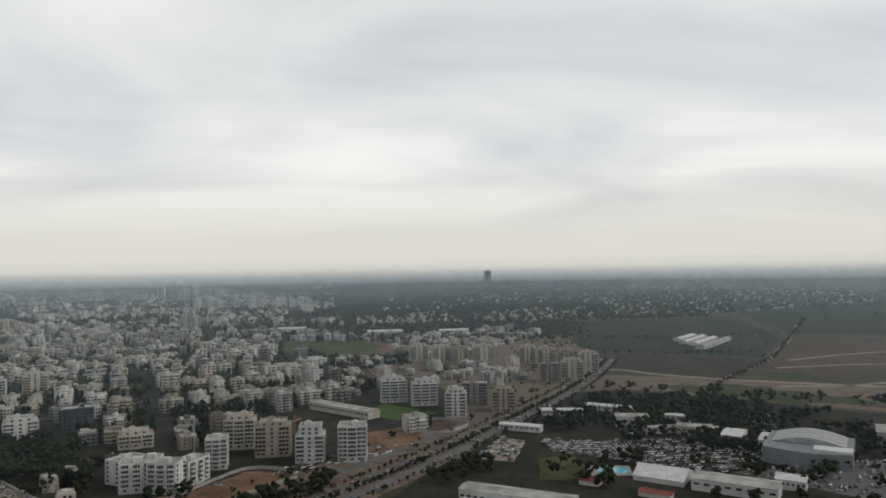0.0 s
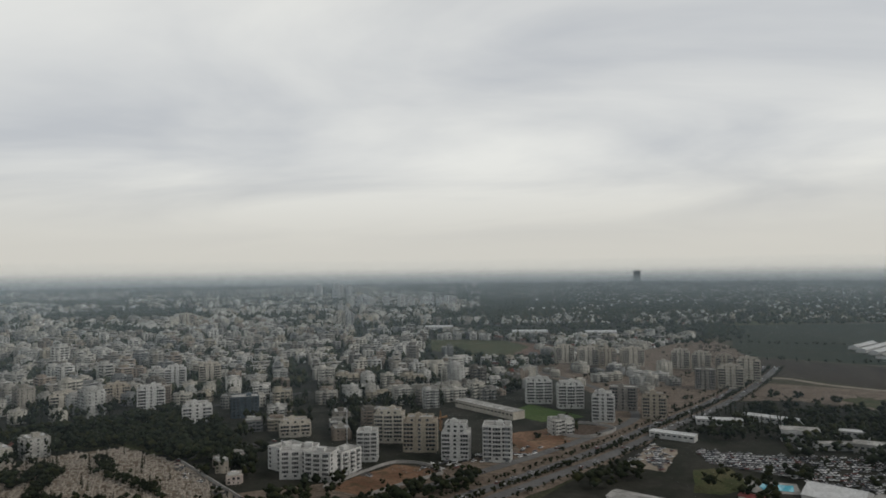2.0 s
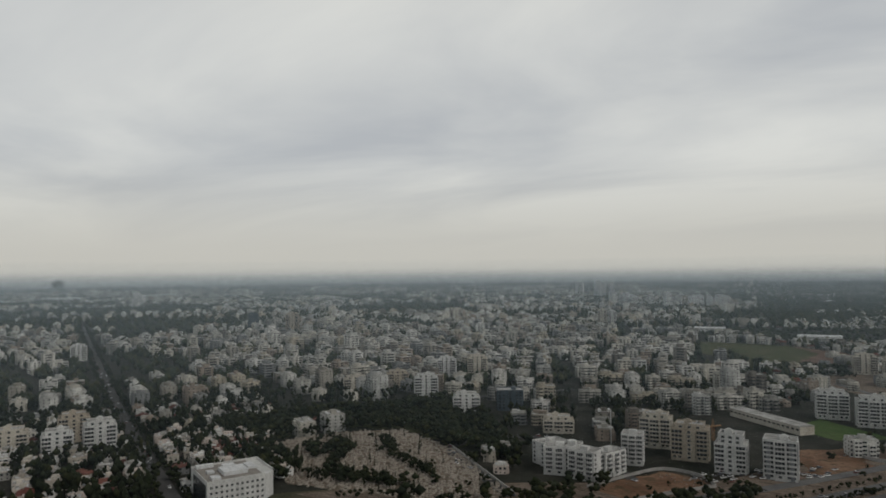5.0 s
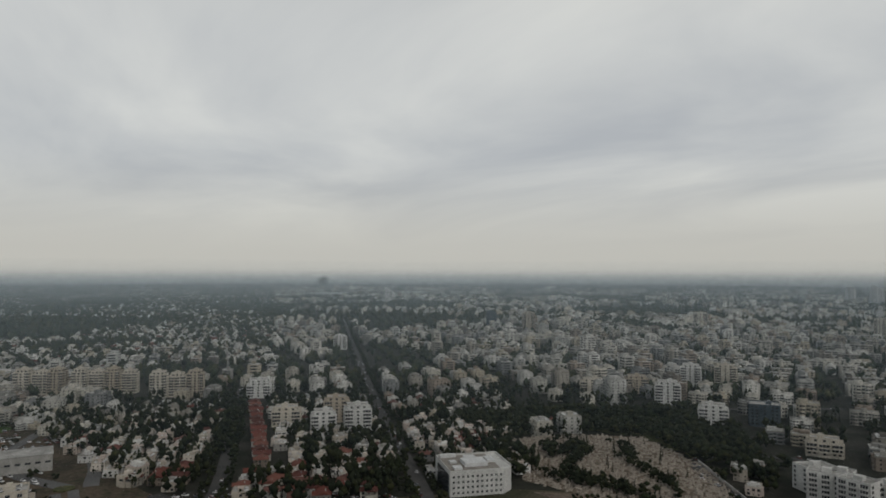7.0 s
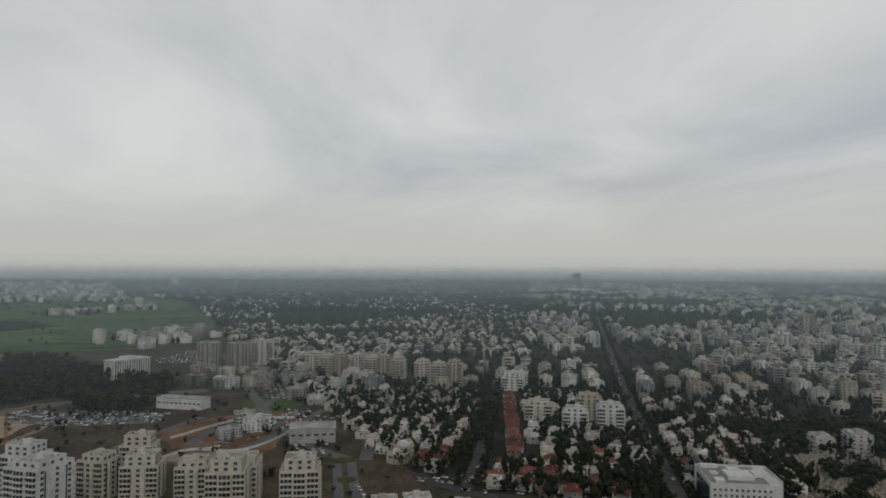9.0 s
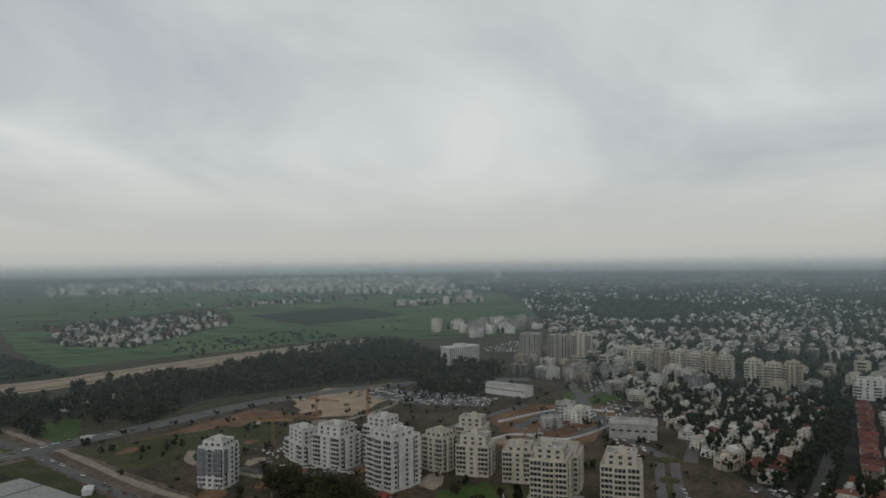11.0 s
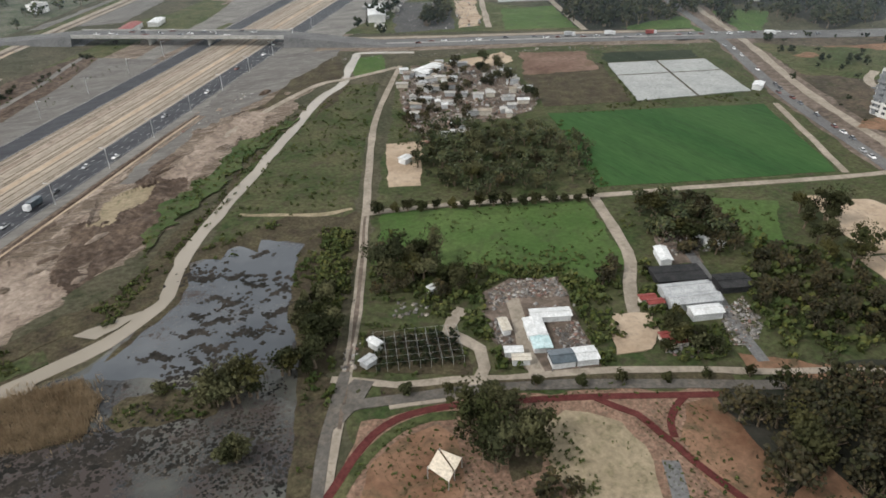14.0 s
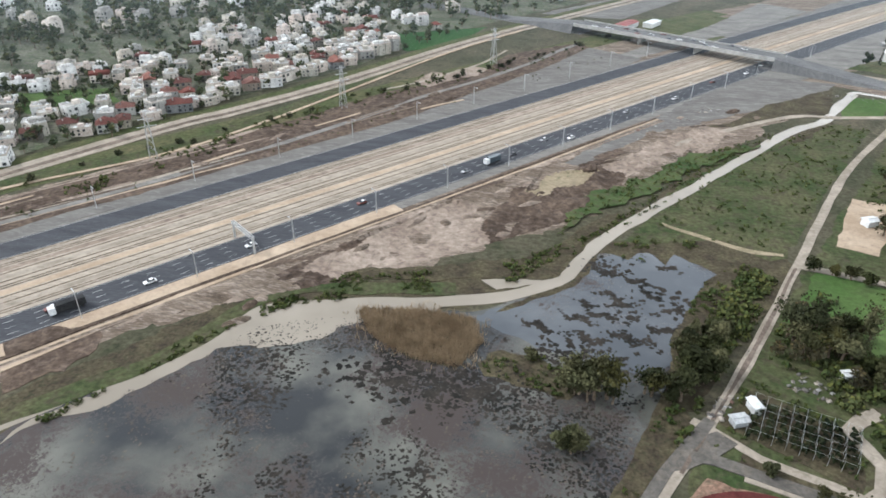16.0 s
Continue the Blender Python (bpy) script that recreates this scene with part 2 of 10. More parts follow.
M = {
    "earth": shade("dry_earth_and_scrub", (0.040, 0.043, 0.025), (0.076, 0.066, 0.045), 0.02, 0.5, blotch=0.8, stain=(0.030, 0.034, 0.018)),
    "farplain": shade("far_plain_of_gardens_and_fields", (0.022, 0.030, 0.020), (0.050, 0.056, 0.038), 0.004, 0.03, blotch=0.8, stain=(0.016, 0.022, 0.015)),
    "town": shade("town_yards_tarmac_and_grove_shade", (0.014, 0.017, 0.011), (0.038, 0.036, 0.030), 0.03, 0.2),
    "scrub": shade("rough_grass", (0.038, 0.054, 0.018), (0.084, 0.078, 0.040), 0.03, 0.5, blotch=0.8, stain=(0.028, 0.038, 0.014)),
    "grass": shade("meadow_grass", (0.042, 0.080, 0.021), (0.070, 0.106, 0.034), 0.03, 0.5, blotch=0.75, stain=(0.045, 0.060, 0.024)),
    "farmland": shade("far_farm_fields", (0.050, 0.092, 0.036), (0.098, 0.14, 0.054), 0.006, 0.08, streak=(25, 0.3), blotch=0.9, stain=(0.018, 0.026, 0.013)),
    "greenbank": shade("rank_green_weeds", (0.030, 0.056, 0.018), (0.060, 0.078, 0.030), 0.08, 0.6, bump=0.5, blotch=0.8, stain=(0.055, 0.045, 0.030)),
    "marshgrass": shade("rank_marsh_grass", (0.030, 0.046, 0.016), (0.066, 0.066, 0.033), 0.05, 0.5, bump=0.4, blotch=0.85, stain=(0.050, 0.043, 0.028)),
    "crop": shade("young_green_crop", (0.020, 0.058, 0.016), (0.032, 0.076, 0.022), 0.02, 0.8, streak=(28, 0.12), blotch=0.45, stain=(0.024, 0.052, 0.018)),
    "crop_dark": shade("dark_green_crop", (0.016, 0.025, 0.014), (0.030, 0.036, 0.022), 0.012, 0.4, streak=(-20, 0.1), blotch=0.5),
    "plough": shade("ploughed_field", (0.032, 0.026, 0.020), (0.050, 0.041, 0.032), 0.012, 0.5, streak=(20, 0.1), blotch=0.5),
    "redsoil": shade("red_soil", (0.092, 0.056, 0.042), (0.165, 0.112, 0.086), 0.03, 0.35, blotch=0.6, stain=(0.085, 0.062, 0.040)),
    "orangesoil": shade("orange_brown_subsoil", (0.112, 0.060, 0.036), (0.205, 0.126, 0.082), 0.035, 0.35, bump=0.4, blotch=0.75, stain=(0.060, 0.052, 0.030)),
    "sand": shade("pale_sand", (0.27, 0.205, 0.145), (0.38, 0.305, 0.228), 0.05, 0.5, blotch=0.5, stain=(0.20, 0.155, 0.115)),
    "rail_sand": shade("rail_bed_sand", (0.25, 0.215, 0.172), (0.35, 0.305, 0.248), 0.04, 0.6, streak=(-49.6, 9), blotch=0.5, stain=(0.175, 0.145, 0.115)),
    "dirt": shade("trodden_dirt", (0.20, 0.172, 0.138), (0.30, 0.262, 0.215), 0.08, 0.6, blotch=0.5, stain=(0.12, 0.105, 0.08)),
    "churn": shade("churned_roadside_earth", (0.080, 0.061, 0.045), (0.160, 0.128, 0.100), 0.035, 0.4, bump=0.5, streak=(-49.6, 4), blotch=0.85, stain=(0.24, 0.198, 0.168)),
    "darkmud": shade("wet_dark_brown_earth", (0.046, 0.033, 0.025), (0.086, 0.063, 0.047), 0.05, 0.4, bump=0.6, blotch=0.6, stain=(0.13, 0.10, 0.082)),
    "pinkearth": shade("pinkish_bare_earth", (0.165, 0.128, 0.102), (0.27, 0.222, 0.182), 0.05, 0.4, bump=0.4, blotch=0.7, stain=(0.115, 0.085, 0.07)),
    "slipgrey": shade("compacted_grey_roadstone", (0.092, 0.087, 0.081), (0.135, 0.128, 0.118), 0.03, 0.5, streak=(-49.6, 3), blotch=0.8, stain=(0.172, 0.165, 0.157)),
    "plotland": shade("weedy_building_land", (0.042, 0.036, 0.026), (0.094, 0.072, 0.052), 0.03, 0.35, bump=0.3, blotch=0.8, stain=(0.030, 0.036, 0.018)),
    "garden": shade("gardens_and_lanes", (0.048, 0.058, 0.036), (0.115, 0.110, 0.086), 0.05, 0.4, blotch=0.7, stain=(0.06, 0.085, 0.035)),
    "weedland": shade("brown_marsh_weed", (0.036, 0.028, 0.020), (0.072, 0.062, 0.036), 0.12, 0.8, bump=0.5, blotch=0.6, stain=(0.03, 0.034, 0.018)),
    "mud": shade("dug_brown_earth", (0.085, 0.066, 0.053), (0.155, 0.124, 0.102), 0.04, 0.3, bump=0.4, blotch=0.7, stain=(0.062, 0.052, 0.040)),
    "asphalt": shade("asphalt", (0.095, 0.095, 0.096), (0.135, 0.134, 0.132), 0.05, 0.8, 0.85),
    "street": shade("worn_street_tarmac", (0.050, 0.050, 0.050), (0.080, 0.078, 0.075), 0.05, 0.8, 0.85, blotch=0.4, stain=(0.036, 0.036, 0.036)),
    "worn_road": shade("worn_dusty_asphalt", (0.070, 0.064, 0.057), (0.108, 0.100, 0.089), 0.08, 0.8, 0.85, blotch=0.6, stain=(0.14, 0.122, 0.10)),
    "new_asphalt": shade("new_asphalt", (0.036, 0.038, 0.044), (0.052, 0.055, 0.062), 0.03, 0.6, 0.8, streak=(-49.6, 6), blotch=0.4, stain=(0.085, 0.088, 0.09)),
    "gravel": shade("grey_gravel", (0.12, 0.114, 0.105), (0.19, 0.180, 0.167), 0.05, 0.7, streak=(-49.6, 2.5), blotch=0.6, stain=(0.085, 0.082, 0.078)),
    "net": shade("grey_growing_net", (0.24, 0.25, 0.245), (0.30, 0.308, 0.30), 0.05, 0.6),
    "concrete": shade("weathered_concrete", (0.26, 0.255, 0.24), (0.36, 0.35, 0.33), 0.2, 1.5),
    "paving": shade("pink_paving", (0.122, 0.076, 0.054), (0.20, 0.130, 0.094), 0.15, 0.8, blotch=0.6, stain=(0.10, 0.085, 0.06)),
    "straw": shade("dry_straw_grass", (0.185, 0.152, 0.102), (0.26, 0.215, 0.148), 0.06, 0.6, blotch=0.5, stain=(0.10, 0.095, 0.05)),
    "redpath": shade("dark_red_path", (0.062, 0.017, 0.016), (0.09, 0.028, 0.025), 0.2, 1.2),
    "graves": shade("grave_field_earth", (0.125, 0.100, 0.078), (0.19, 0.155, 0.122), 0.06, 0.5, blotch=0.7, stain=(0.04, 0.045, 0.025)),
    "gravestone": shade("pale_gravestone", (0.24, 0.21, 0.175), (0.36, 0.325, 0.28), 0.3, 2),
    "white": shade("white_plaster", (0.43, 0.43, 0.415), (0.56, 0.56, 0.54), 0.12, 1.1, 0.85, 0.05),
    "cream": shade("cream_plaster", (0.39, 0.36, 0.305), (0.49, 0.455, 0.39), 0.12, 1.1, 0.85, 0.05),
    "tan": shade("tan_stone_cladding", (0.30, 0.262, 0.21), (0.38, 0.335, 0.27), 0.12, 1.1, 0.85, 0.05),
    "greystone": shade("grey_stone_cladding", (0.14, 0.15, 0.16), (0.19, 0.20, 0.21), 0.2, 1.1, 0.7, 0.05),
    "bareconcrete": shade("bare_concrete_shell", (0.20, 0.185, 0.165), (0.27, 0.25, 0.225), 0.15, 1.0),
    "house": shade("painted_house_wall", (0.27, 0.272, 0.262), (0.44, 0.443, 0.43), 0.08, 0.9, 0.9, 0.05, "object", PLASTERS),
    "house_far": shade("painted_town_wall", (0.27, 0.273, 0.264), (0.45, 0.453, 0.44), 0.08, 0.9, 0.9, 0.0, "tone", PLASTERS),
    "flatroof": shade("whitewashed_flat_roof", (0.22, 0.217, 0.205), (0.42, 0.415, 0.395), 0.1, 0.9),
    "tile": shade("clay_tile_roof", (0.85, 0.85, 0.85), (1.1, 1.1, 1.1), 0.2, 1.5, 0.85, 0.2, "object", TILES),
    "tile_far": shade("clay_tile_town_roof", (0.85, 0.85, 0.85), (1.1, 1.1, 1.1), 0.2, 1.5, 0.85, 0.0, "tone", TILES),
    "villa": shade("white_villa_wall", (0.43, 0.425, 0.41), (0.57, 0.565, 0.545), 0.1, 0.9, 0.85, 0.03, "object", ((1.1, 1.1, 1.1), (1.0, 0.92, 0.84), (0.72, 0.66, 0.58), (1.0, 1.0, 1.0), (0.85, 0.74, 0.67), (0.55, 0.54, 0.52), (0.80, 0.76, 0.68), (0.92, 0.80, 0.74))),
    "villa_far": shade("pale_villa_wall", (0.43, 0.425, 0.41), (0.57, 0.565, 0.545), 0.1, 0.9, 0.85, 0.0, "tone", ((1.1, 1.1, 1.1), (1.0, 0.92, 0.84), (0.72, 0.66, 0.58), (1.0, 1.0, 1.0), (0.85, 0.74, 0.67), (0.55, 0.54, 0.52), (0.80, 0.76, 0.68), (0.92, 0.80, 0.74))),
    "villaroof": shade("pale_terrace_roof", (0.26, 0.25, 0.235), (0.42, 0.41, 0.385), 0.1, 0.9),
    "leaf_grove": shade("dark_grove_foliage", (0.026, 0.027, 0.017), (0.056, 0.049, 0.031), 0.06, 0.8, 0.8, 0.0, "island", GREENS),
    "leaf_villa": shade("garden_foliage", (0.036, 0.048, 0.028), (0.072, 0.082, 0.050), 0.05, 0.7, 0.8, 0.0, "island", GREENS),
    "glass": shade("dark_window_glass", (0.022, 0.026, 0.030), (0.045, 0.050, 0.055), 0.2, 0.5, 0.16, 0.0),
    "blueglass": shade("blue_curtain_glass", (0.045, 0.060, 0.072), (0.075, 0.092, 0.105), 0.1, 0.6, 0.14, 0.0),
    "leaf": shade("dark_foliage", (0.018, 0.022, 0.010), (0.042, 0.045, 0.020), 0.12, 0.9, 0.75, 0.3, "object", GREENS),
    "leaf_bush": shade("bush_foliage", (0.035, 0.052, 0.018), (0.075, 0.088, 0.036), 0.08, 0.9, 0.8, 0.0, "island", GREENS),
    # lighter, greyer leaves for far trees: haze painted into the foliage colour
    "leaf_hazed": shade("haze_paled_foliage", (0.022, 0.030, 0.022), (0.045, 0.054, 0.038), 0.05, 0.7, 0.8, 0.0, "island", GREENS),
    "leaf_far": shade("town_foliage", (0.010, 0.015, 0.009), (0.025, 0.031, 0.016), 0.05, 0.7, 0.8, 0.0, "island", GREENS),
    "leaf_olive": shade("olive_foliage", (0.040, 0.044, 0.020), (0.078, 0.075, 0.036), 0.15, 0.9, 0.75, 0.3),
    "bark": shade("grey_brown_bark", (0.10, 0.075, 0.055), (0.17, 0.135, 0.10), 0.8, 4),
    "reed": shade("dry_reeds", (0.20, 0.145, 0.090), (0.32, 0.245, 0.16), 0.2, 1.2),
    "weed_pale": shade("reddish_floating_weed", (0.050, 0.042, 0.036), (0.088, 0.075, 0.062), 0.12, 1.0),
    "weed": shade("floating_weed", (0.010, 0.010, 0.009), (0.034, 0.029, 0.024), 0.10, 1.2),
    "canal": shade("muddy_canal_water", (0.21, 0.175, 0.125), (0.25, 0.21, 0.155), 0.03, 0.4, 0.25, 0.02),
    "metal": shade("galvanised_metal", (0.42, 0.43, 0.43), (0.55, 0.56, 0.56), 0.3, 1.5, 0.45, 0.05, metal=0.6),
    "sheet": shade("white_sheet_roof", (0.44, 0.45, 0.45), (0.60, 0.61, 0.61), 0.25, 1.4, 0.55, 0.05),
    "greysheet": shade("grey_sheet_roof", (0.25, 0.26, 0.265), (0.36, 0.37, 0.375), 0.25, 1.4, 0.55, 0.05),
    "junk": shade("scrap_and_clutter", (0.5, 0.5, 0.5), (1, 1, 1), 0.4, 2, 0.7, 0.1, "island",
                  ((0.40, 0.39, 0.37), (0.22, 0.20, 0.18), (0.16, 0.15, 0.14), (0.07, 0.06, 0.055), (0.16, 0.09, 0.07), (0.12, 0.11, 0.10), (0.35, 0.31, 0.26), (0.22, 0.13, 0.10), (0.10, 0.09, 0.08), (0.26, 0.25, 0.24), (0.20, 0.17, 0.14), (0.10, 0.085, 0.07), (0.32, 0.31, 0.30))),
    "paleteal": shade("pale_turquoise_sheet", (0.30, 0.42, 0.43), (0.42, 0.53, 0.54), 0.3, 1.2, 0.6),
    "sailcloth": shade("cream_sail_cloth", (0.50, 0.44, 0.35), (0.60, 0.53, 0.43), 0.4, 1.5, 0.8, 0.02),
    "leaf_wood": shade("woodland_foliage", (0.020, 0.025, 0.015), (0.044, 0.047, 0.028), 0.05, 0.7, 0.8, 0.0, "island", GREENS),
    "red": shade("red_paint", (0.16, 0.030, 0.026), (0.22, 0.05, 0.042), 0.4, 2, 0.6),
    "teal": shade("turquoise_sheet", (0.02, 0.26, 0.27), (0.04, 0.34, 0.34), 0.3, 1.0, 0.5),
    "pool": shade("pool_water", (0.10, 0.42, 0.55), (0.14, 0.50, 0.62), 0.3, 1.0, 0.1, 0.02),
    "black": shade("black_shade_net", (0.018, 0.019, 0.02), (0.035, 0.035, 0.036), 0.3, 1.5),
    "paint": shade("road_paint", (0.34, 0.34, 0.33), (0.46, 0.46, 0.45), 0.5, 2),
    "car": shade("car_paint", (0.8, 0.8, 0.8), (1, 1, 1), 0.3, 1, 0.3, 0.0, "object",
                 ((0.75, 0.75, 0.74), (0.8, 0.8, 0.8), (0.35, 0.36, 0.37), (0.08, 0.08, 0.09), (0.6, 0.6, 0.6), (0.16, 0.05, 0.04), (0.12, 0.13, 0.15))),
    "car_far": shade("parked_car_paint", (0.8, 0.8, 0.8), (1, 1, 1), 0.3, 1, 0.3, 0.0, "island",
                     ((0.75, 0.75, 0.74), (0.8, 0.8, 0.8), (0.35, 0.36, 0.37), (0.08, 0.08, 0.09), (0.6, 0.6, 0.6), (0.16, 0.05, 0.04), (0.12, 0.13, 0.15))),
    "tyre": shade("black_rubber", (0.015, 0.015, 0.015), (0.03, 0.03, 0.03), 1, 4),
    "yellow": shade("yellow_crane_paint", (0.20, 0.10, 0.04), (0.28, 0.15, 0.06), 0.5, 2, 0.5),
}
water = bpy.data.materials.new("dark_pond_water")
water.use_nodes = True
nn, ll = water.node_tree.nodes, water.node_tree.links
wb = nn["Principled BSDF"]
wb.inputs["Base Color"].default_value = (0.022, 0.024, 0.026, 1)
wb.inputs["Roughness"].default_value = 0.08
wb.inputs["IOR"].default_value = 1.33
wg = nn.new("ShaderNodeNewGeometry")
wno = nn.new("ShaderNodeTexNoise")
wno.inputs["Scale"].default_value = 0.9
wbp = nn.new("ShaderNodeBump")
wbp.inputs["Strength"].default_value = 0.03
ll.new(wg.outputs["Position"], wno.inputs["Vector"])
ll.new(wno.outputs["Fac"], wbp.inputs["Height"])
ll.new(wbp.outputs[0], wb.inputs["Normal"])
wn2 = nn.new("ShaderNodeTexNoise")
wn2.inputs["Scale"].default_value = 0.035
wn2.inputs["Detail"].default_value = 6
wr = nn.new("ShaderNodeValToRGB")
wr.color_ramp.elements[0].position, wr.color_ramp.elements[1].position = 0.42, 0.68
wr.color_ramp.elements[0].color, wr.color_ramp.elements[1].color = (0.022, 0.024, 0.026, 1), (0.115, 0.115, 0.098, 1)
ll.new(wg.outputs["Position"], wn2.inputs["Vector"])
ll.new(wn2.outputs["Fac"], wr.inputs[0])
# weed just under and on the surface, in drifts
wn3 = nn.new("ShaderNodeTexNoise")
wn3.inputs["Scale"].default_value, wn3.inputs["Detail"].default_value, wn3.inputs["Roughness"].default_value, wn3.inputs["Distortion"].default_value = 0.75, 6, 0.75, 0.9
wn4 = nn.new("ShaderNodeTexNoise")
wn4.inputs["Scale"].default_value, wn4.inputs["Detail"].default_value = 0.028, 4
for q in (wn3, wn4):
    ll.new(wg.outputs["Position"], q.inputs["Vector"])
wad = nn.new("ShaderNodeMath")
wad.operation = "MULTIPLY_ADD"
wad.inputs[1].default_value = 1.3
ll.new(wn4.outputs["Fac"], wad.inputs[0])
ll.new(wn3.outputs["Fac"], wad.inputs[2])
wmr = nn.new("ShaderNodeMapRange")
wmr.inputs["From Min"].default_value, wmr.inputs["From Max"].default_value = 1.14, 1.26
ll.new(wad.outputs[0], wmr.inputs["Value"])
wmx = nn.new("ShaderNodeMix")
wmx.data_type = "RGBA"
wmx.inputs["B"].default_value = (0.040, 0.031, 0.028, 1)
ll.new(wmr.outputs[0], wmx.inputs["Factor"])
ll.new(wr.outputs[0], wmx.inputs["A"])
ll.new(wmx.outputs["Result"], wb.inputs["Base Color"])
wrr = nn.new("ShaderNodeMapRange")
wrr.inputs["To Min"].default_value, wrr.inputs["To Max"].default_value = 0.08, 0.75
ll.new(wmr.outputs[0], wrr.inputs["Value"])
ll.new(wrr.outputs[0], wb.inputs["Roughness"])
M["water"] = water
pale = water.copy()
pale.name = "shallow_pond_water"
for node in pale.node_tree.nodes:
    if node.type == "VALTORGB":
        node.color_ramp.elements[0].color, node.color_ramp.elements[1].color = (0.048, 0.055, 0.064, 1), (0.082, 0.089, 0.097, 1)
    if node.type == "MAP_RANGE" and node.inputs["From Min"].default_value > 1:
        node.inputs["From Min"].default_value, node.inputs["From Max"].default_value = 1.30, 1.42
M["water_pale"] = pale
canal_mat = water.copy()
canal_mat.name = "muddy_canal_water"
canal_mat.node_tree.links.new(canal_mat.node_tree.nodes[wr.name].outputs[0], canal_mat.node_tree.nodes[wb.name].inputs["Base Color"])
canal_mat.node_tree.links.remove(canal_mat.node_tree.nodes[wb.name].inputs["Roughness"].links[0])
for node in canal_mat.node_tree.nodes:
    if node.type == "VALTORGB":
        node.color_ramp.elements[0].color, node.color_ramp.elements[1].color = (0.19, 0.165, 0.13, 1), (0.235, 0.205, 0.165, 1)
M["canal"] = canal_mat


# ---------- mesh tools ----------


def climb(r):
    """How high the plain has climbed, far out."""
    return max(0.0, 130 - r * (0.0591 - 0.0428 * (r - 2200) / 2700)) if r > 2900 else 0.0


class Geo:
    """Vertices and faces with a material slot each, to be joined and placed many times."""

    def __init__(self):
        self.v, self.f, self.m = [], [], []

    def add(self, verts, faces, slot=0):
        k = len(self.v)
        self.v += [tuple(p) for p in verts]
        self.f += [tuple(i + k for i in f) for f in faces]
        self.m += [slot] * len(faces)
        return self

    def box(self, x0, y0, z0, x1, y1, z1, slot=0, bottom=False, turn=0.0):
        p = [(x, y, z) for z in (z0, z1) for x, y in ((x0, y0), (x1, y0), (x1, y1), (x0, y1))]
        if turn:
            cx, cy, c, s = (x0 + x1) / 2, (y0 + y1) / 2, math.cos(turn), math.sin(turn)
            p = [(cx + (x - cx) * c - (y - cy) * s, cy + (x - cx) * s + (y - cy) * c, z) for x, y, z in p]
        f = [(4, 5, 6, 7), (0, 1, 5, 4), (1, 2, 6, 5), (2, 3, 7, 6), (3, 0, 4, 7)]
        return self.add(p, f + ([(3, 2, 1, 0)] if bottom else []), slot)

    def join(self, other, shift=(0, 0, 0), turn=0.0, size=1.0):
        c, s = math.cos(turn), math.sin(turn)
        k = len(self.v)
        self.v += [(shift[0] + size * (x * c - y * s), shift[1] + size * (x * s + y * c), shift[2] + size * z) for x, y, z in other.v]
        self.f += [tuple(i + k for i in f) for f in other.f]
        self.m += other.m
        return self

    def mesh(self, name, mats):
        me = bpy.data.meshes.new(name)
        me.from_pydata(self.v, [], self.f)
        for m in mats:
            me.materials.append(m)
        if len(mats) > 1:
            me.polygons.foreach_set("material_index", self.m)
        me.update()
        return me


def thing(name, label, category, at=(0, 0, 0), turn=0.0, group=""):
    """An Empty at the base of a thing with parts."""
    ob = tagged(new(name), label, category, group)
    ob.matrix_basis = pose(*at, 0, 0, turn)
    return ob


def piece(name, mesh, parent, label="", at=(0, 0, 0), turn=0.0):
    ob = new(name, mesh)
    ob.parent = parent
    ob.matrix_basis = pose(*at, 0, 0, turn)
    return tagged(ob, label)


def solo(name, geo, mats, label, category, at=(0, 0, 0), turn=0.0, kind="", group=""):
    ob = tagged(new(name, geo.mesh(name, [M[m] for m in mats])), label, category, group, kind)
    ob.matrix_basis = pose(*at, 0, 0, turn)
    return ob


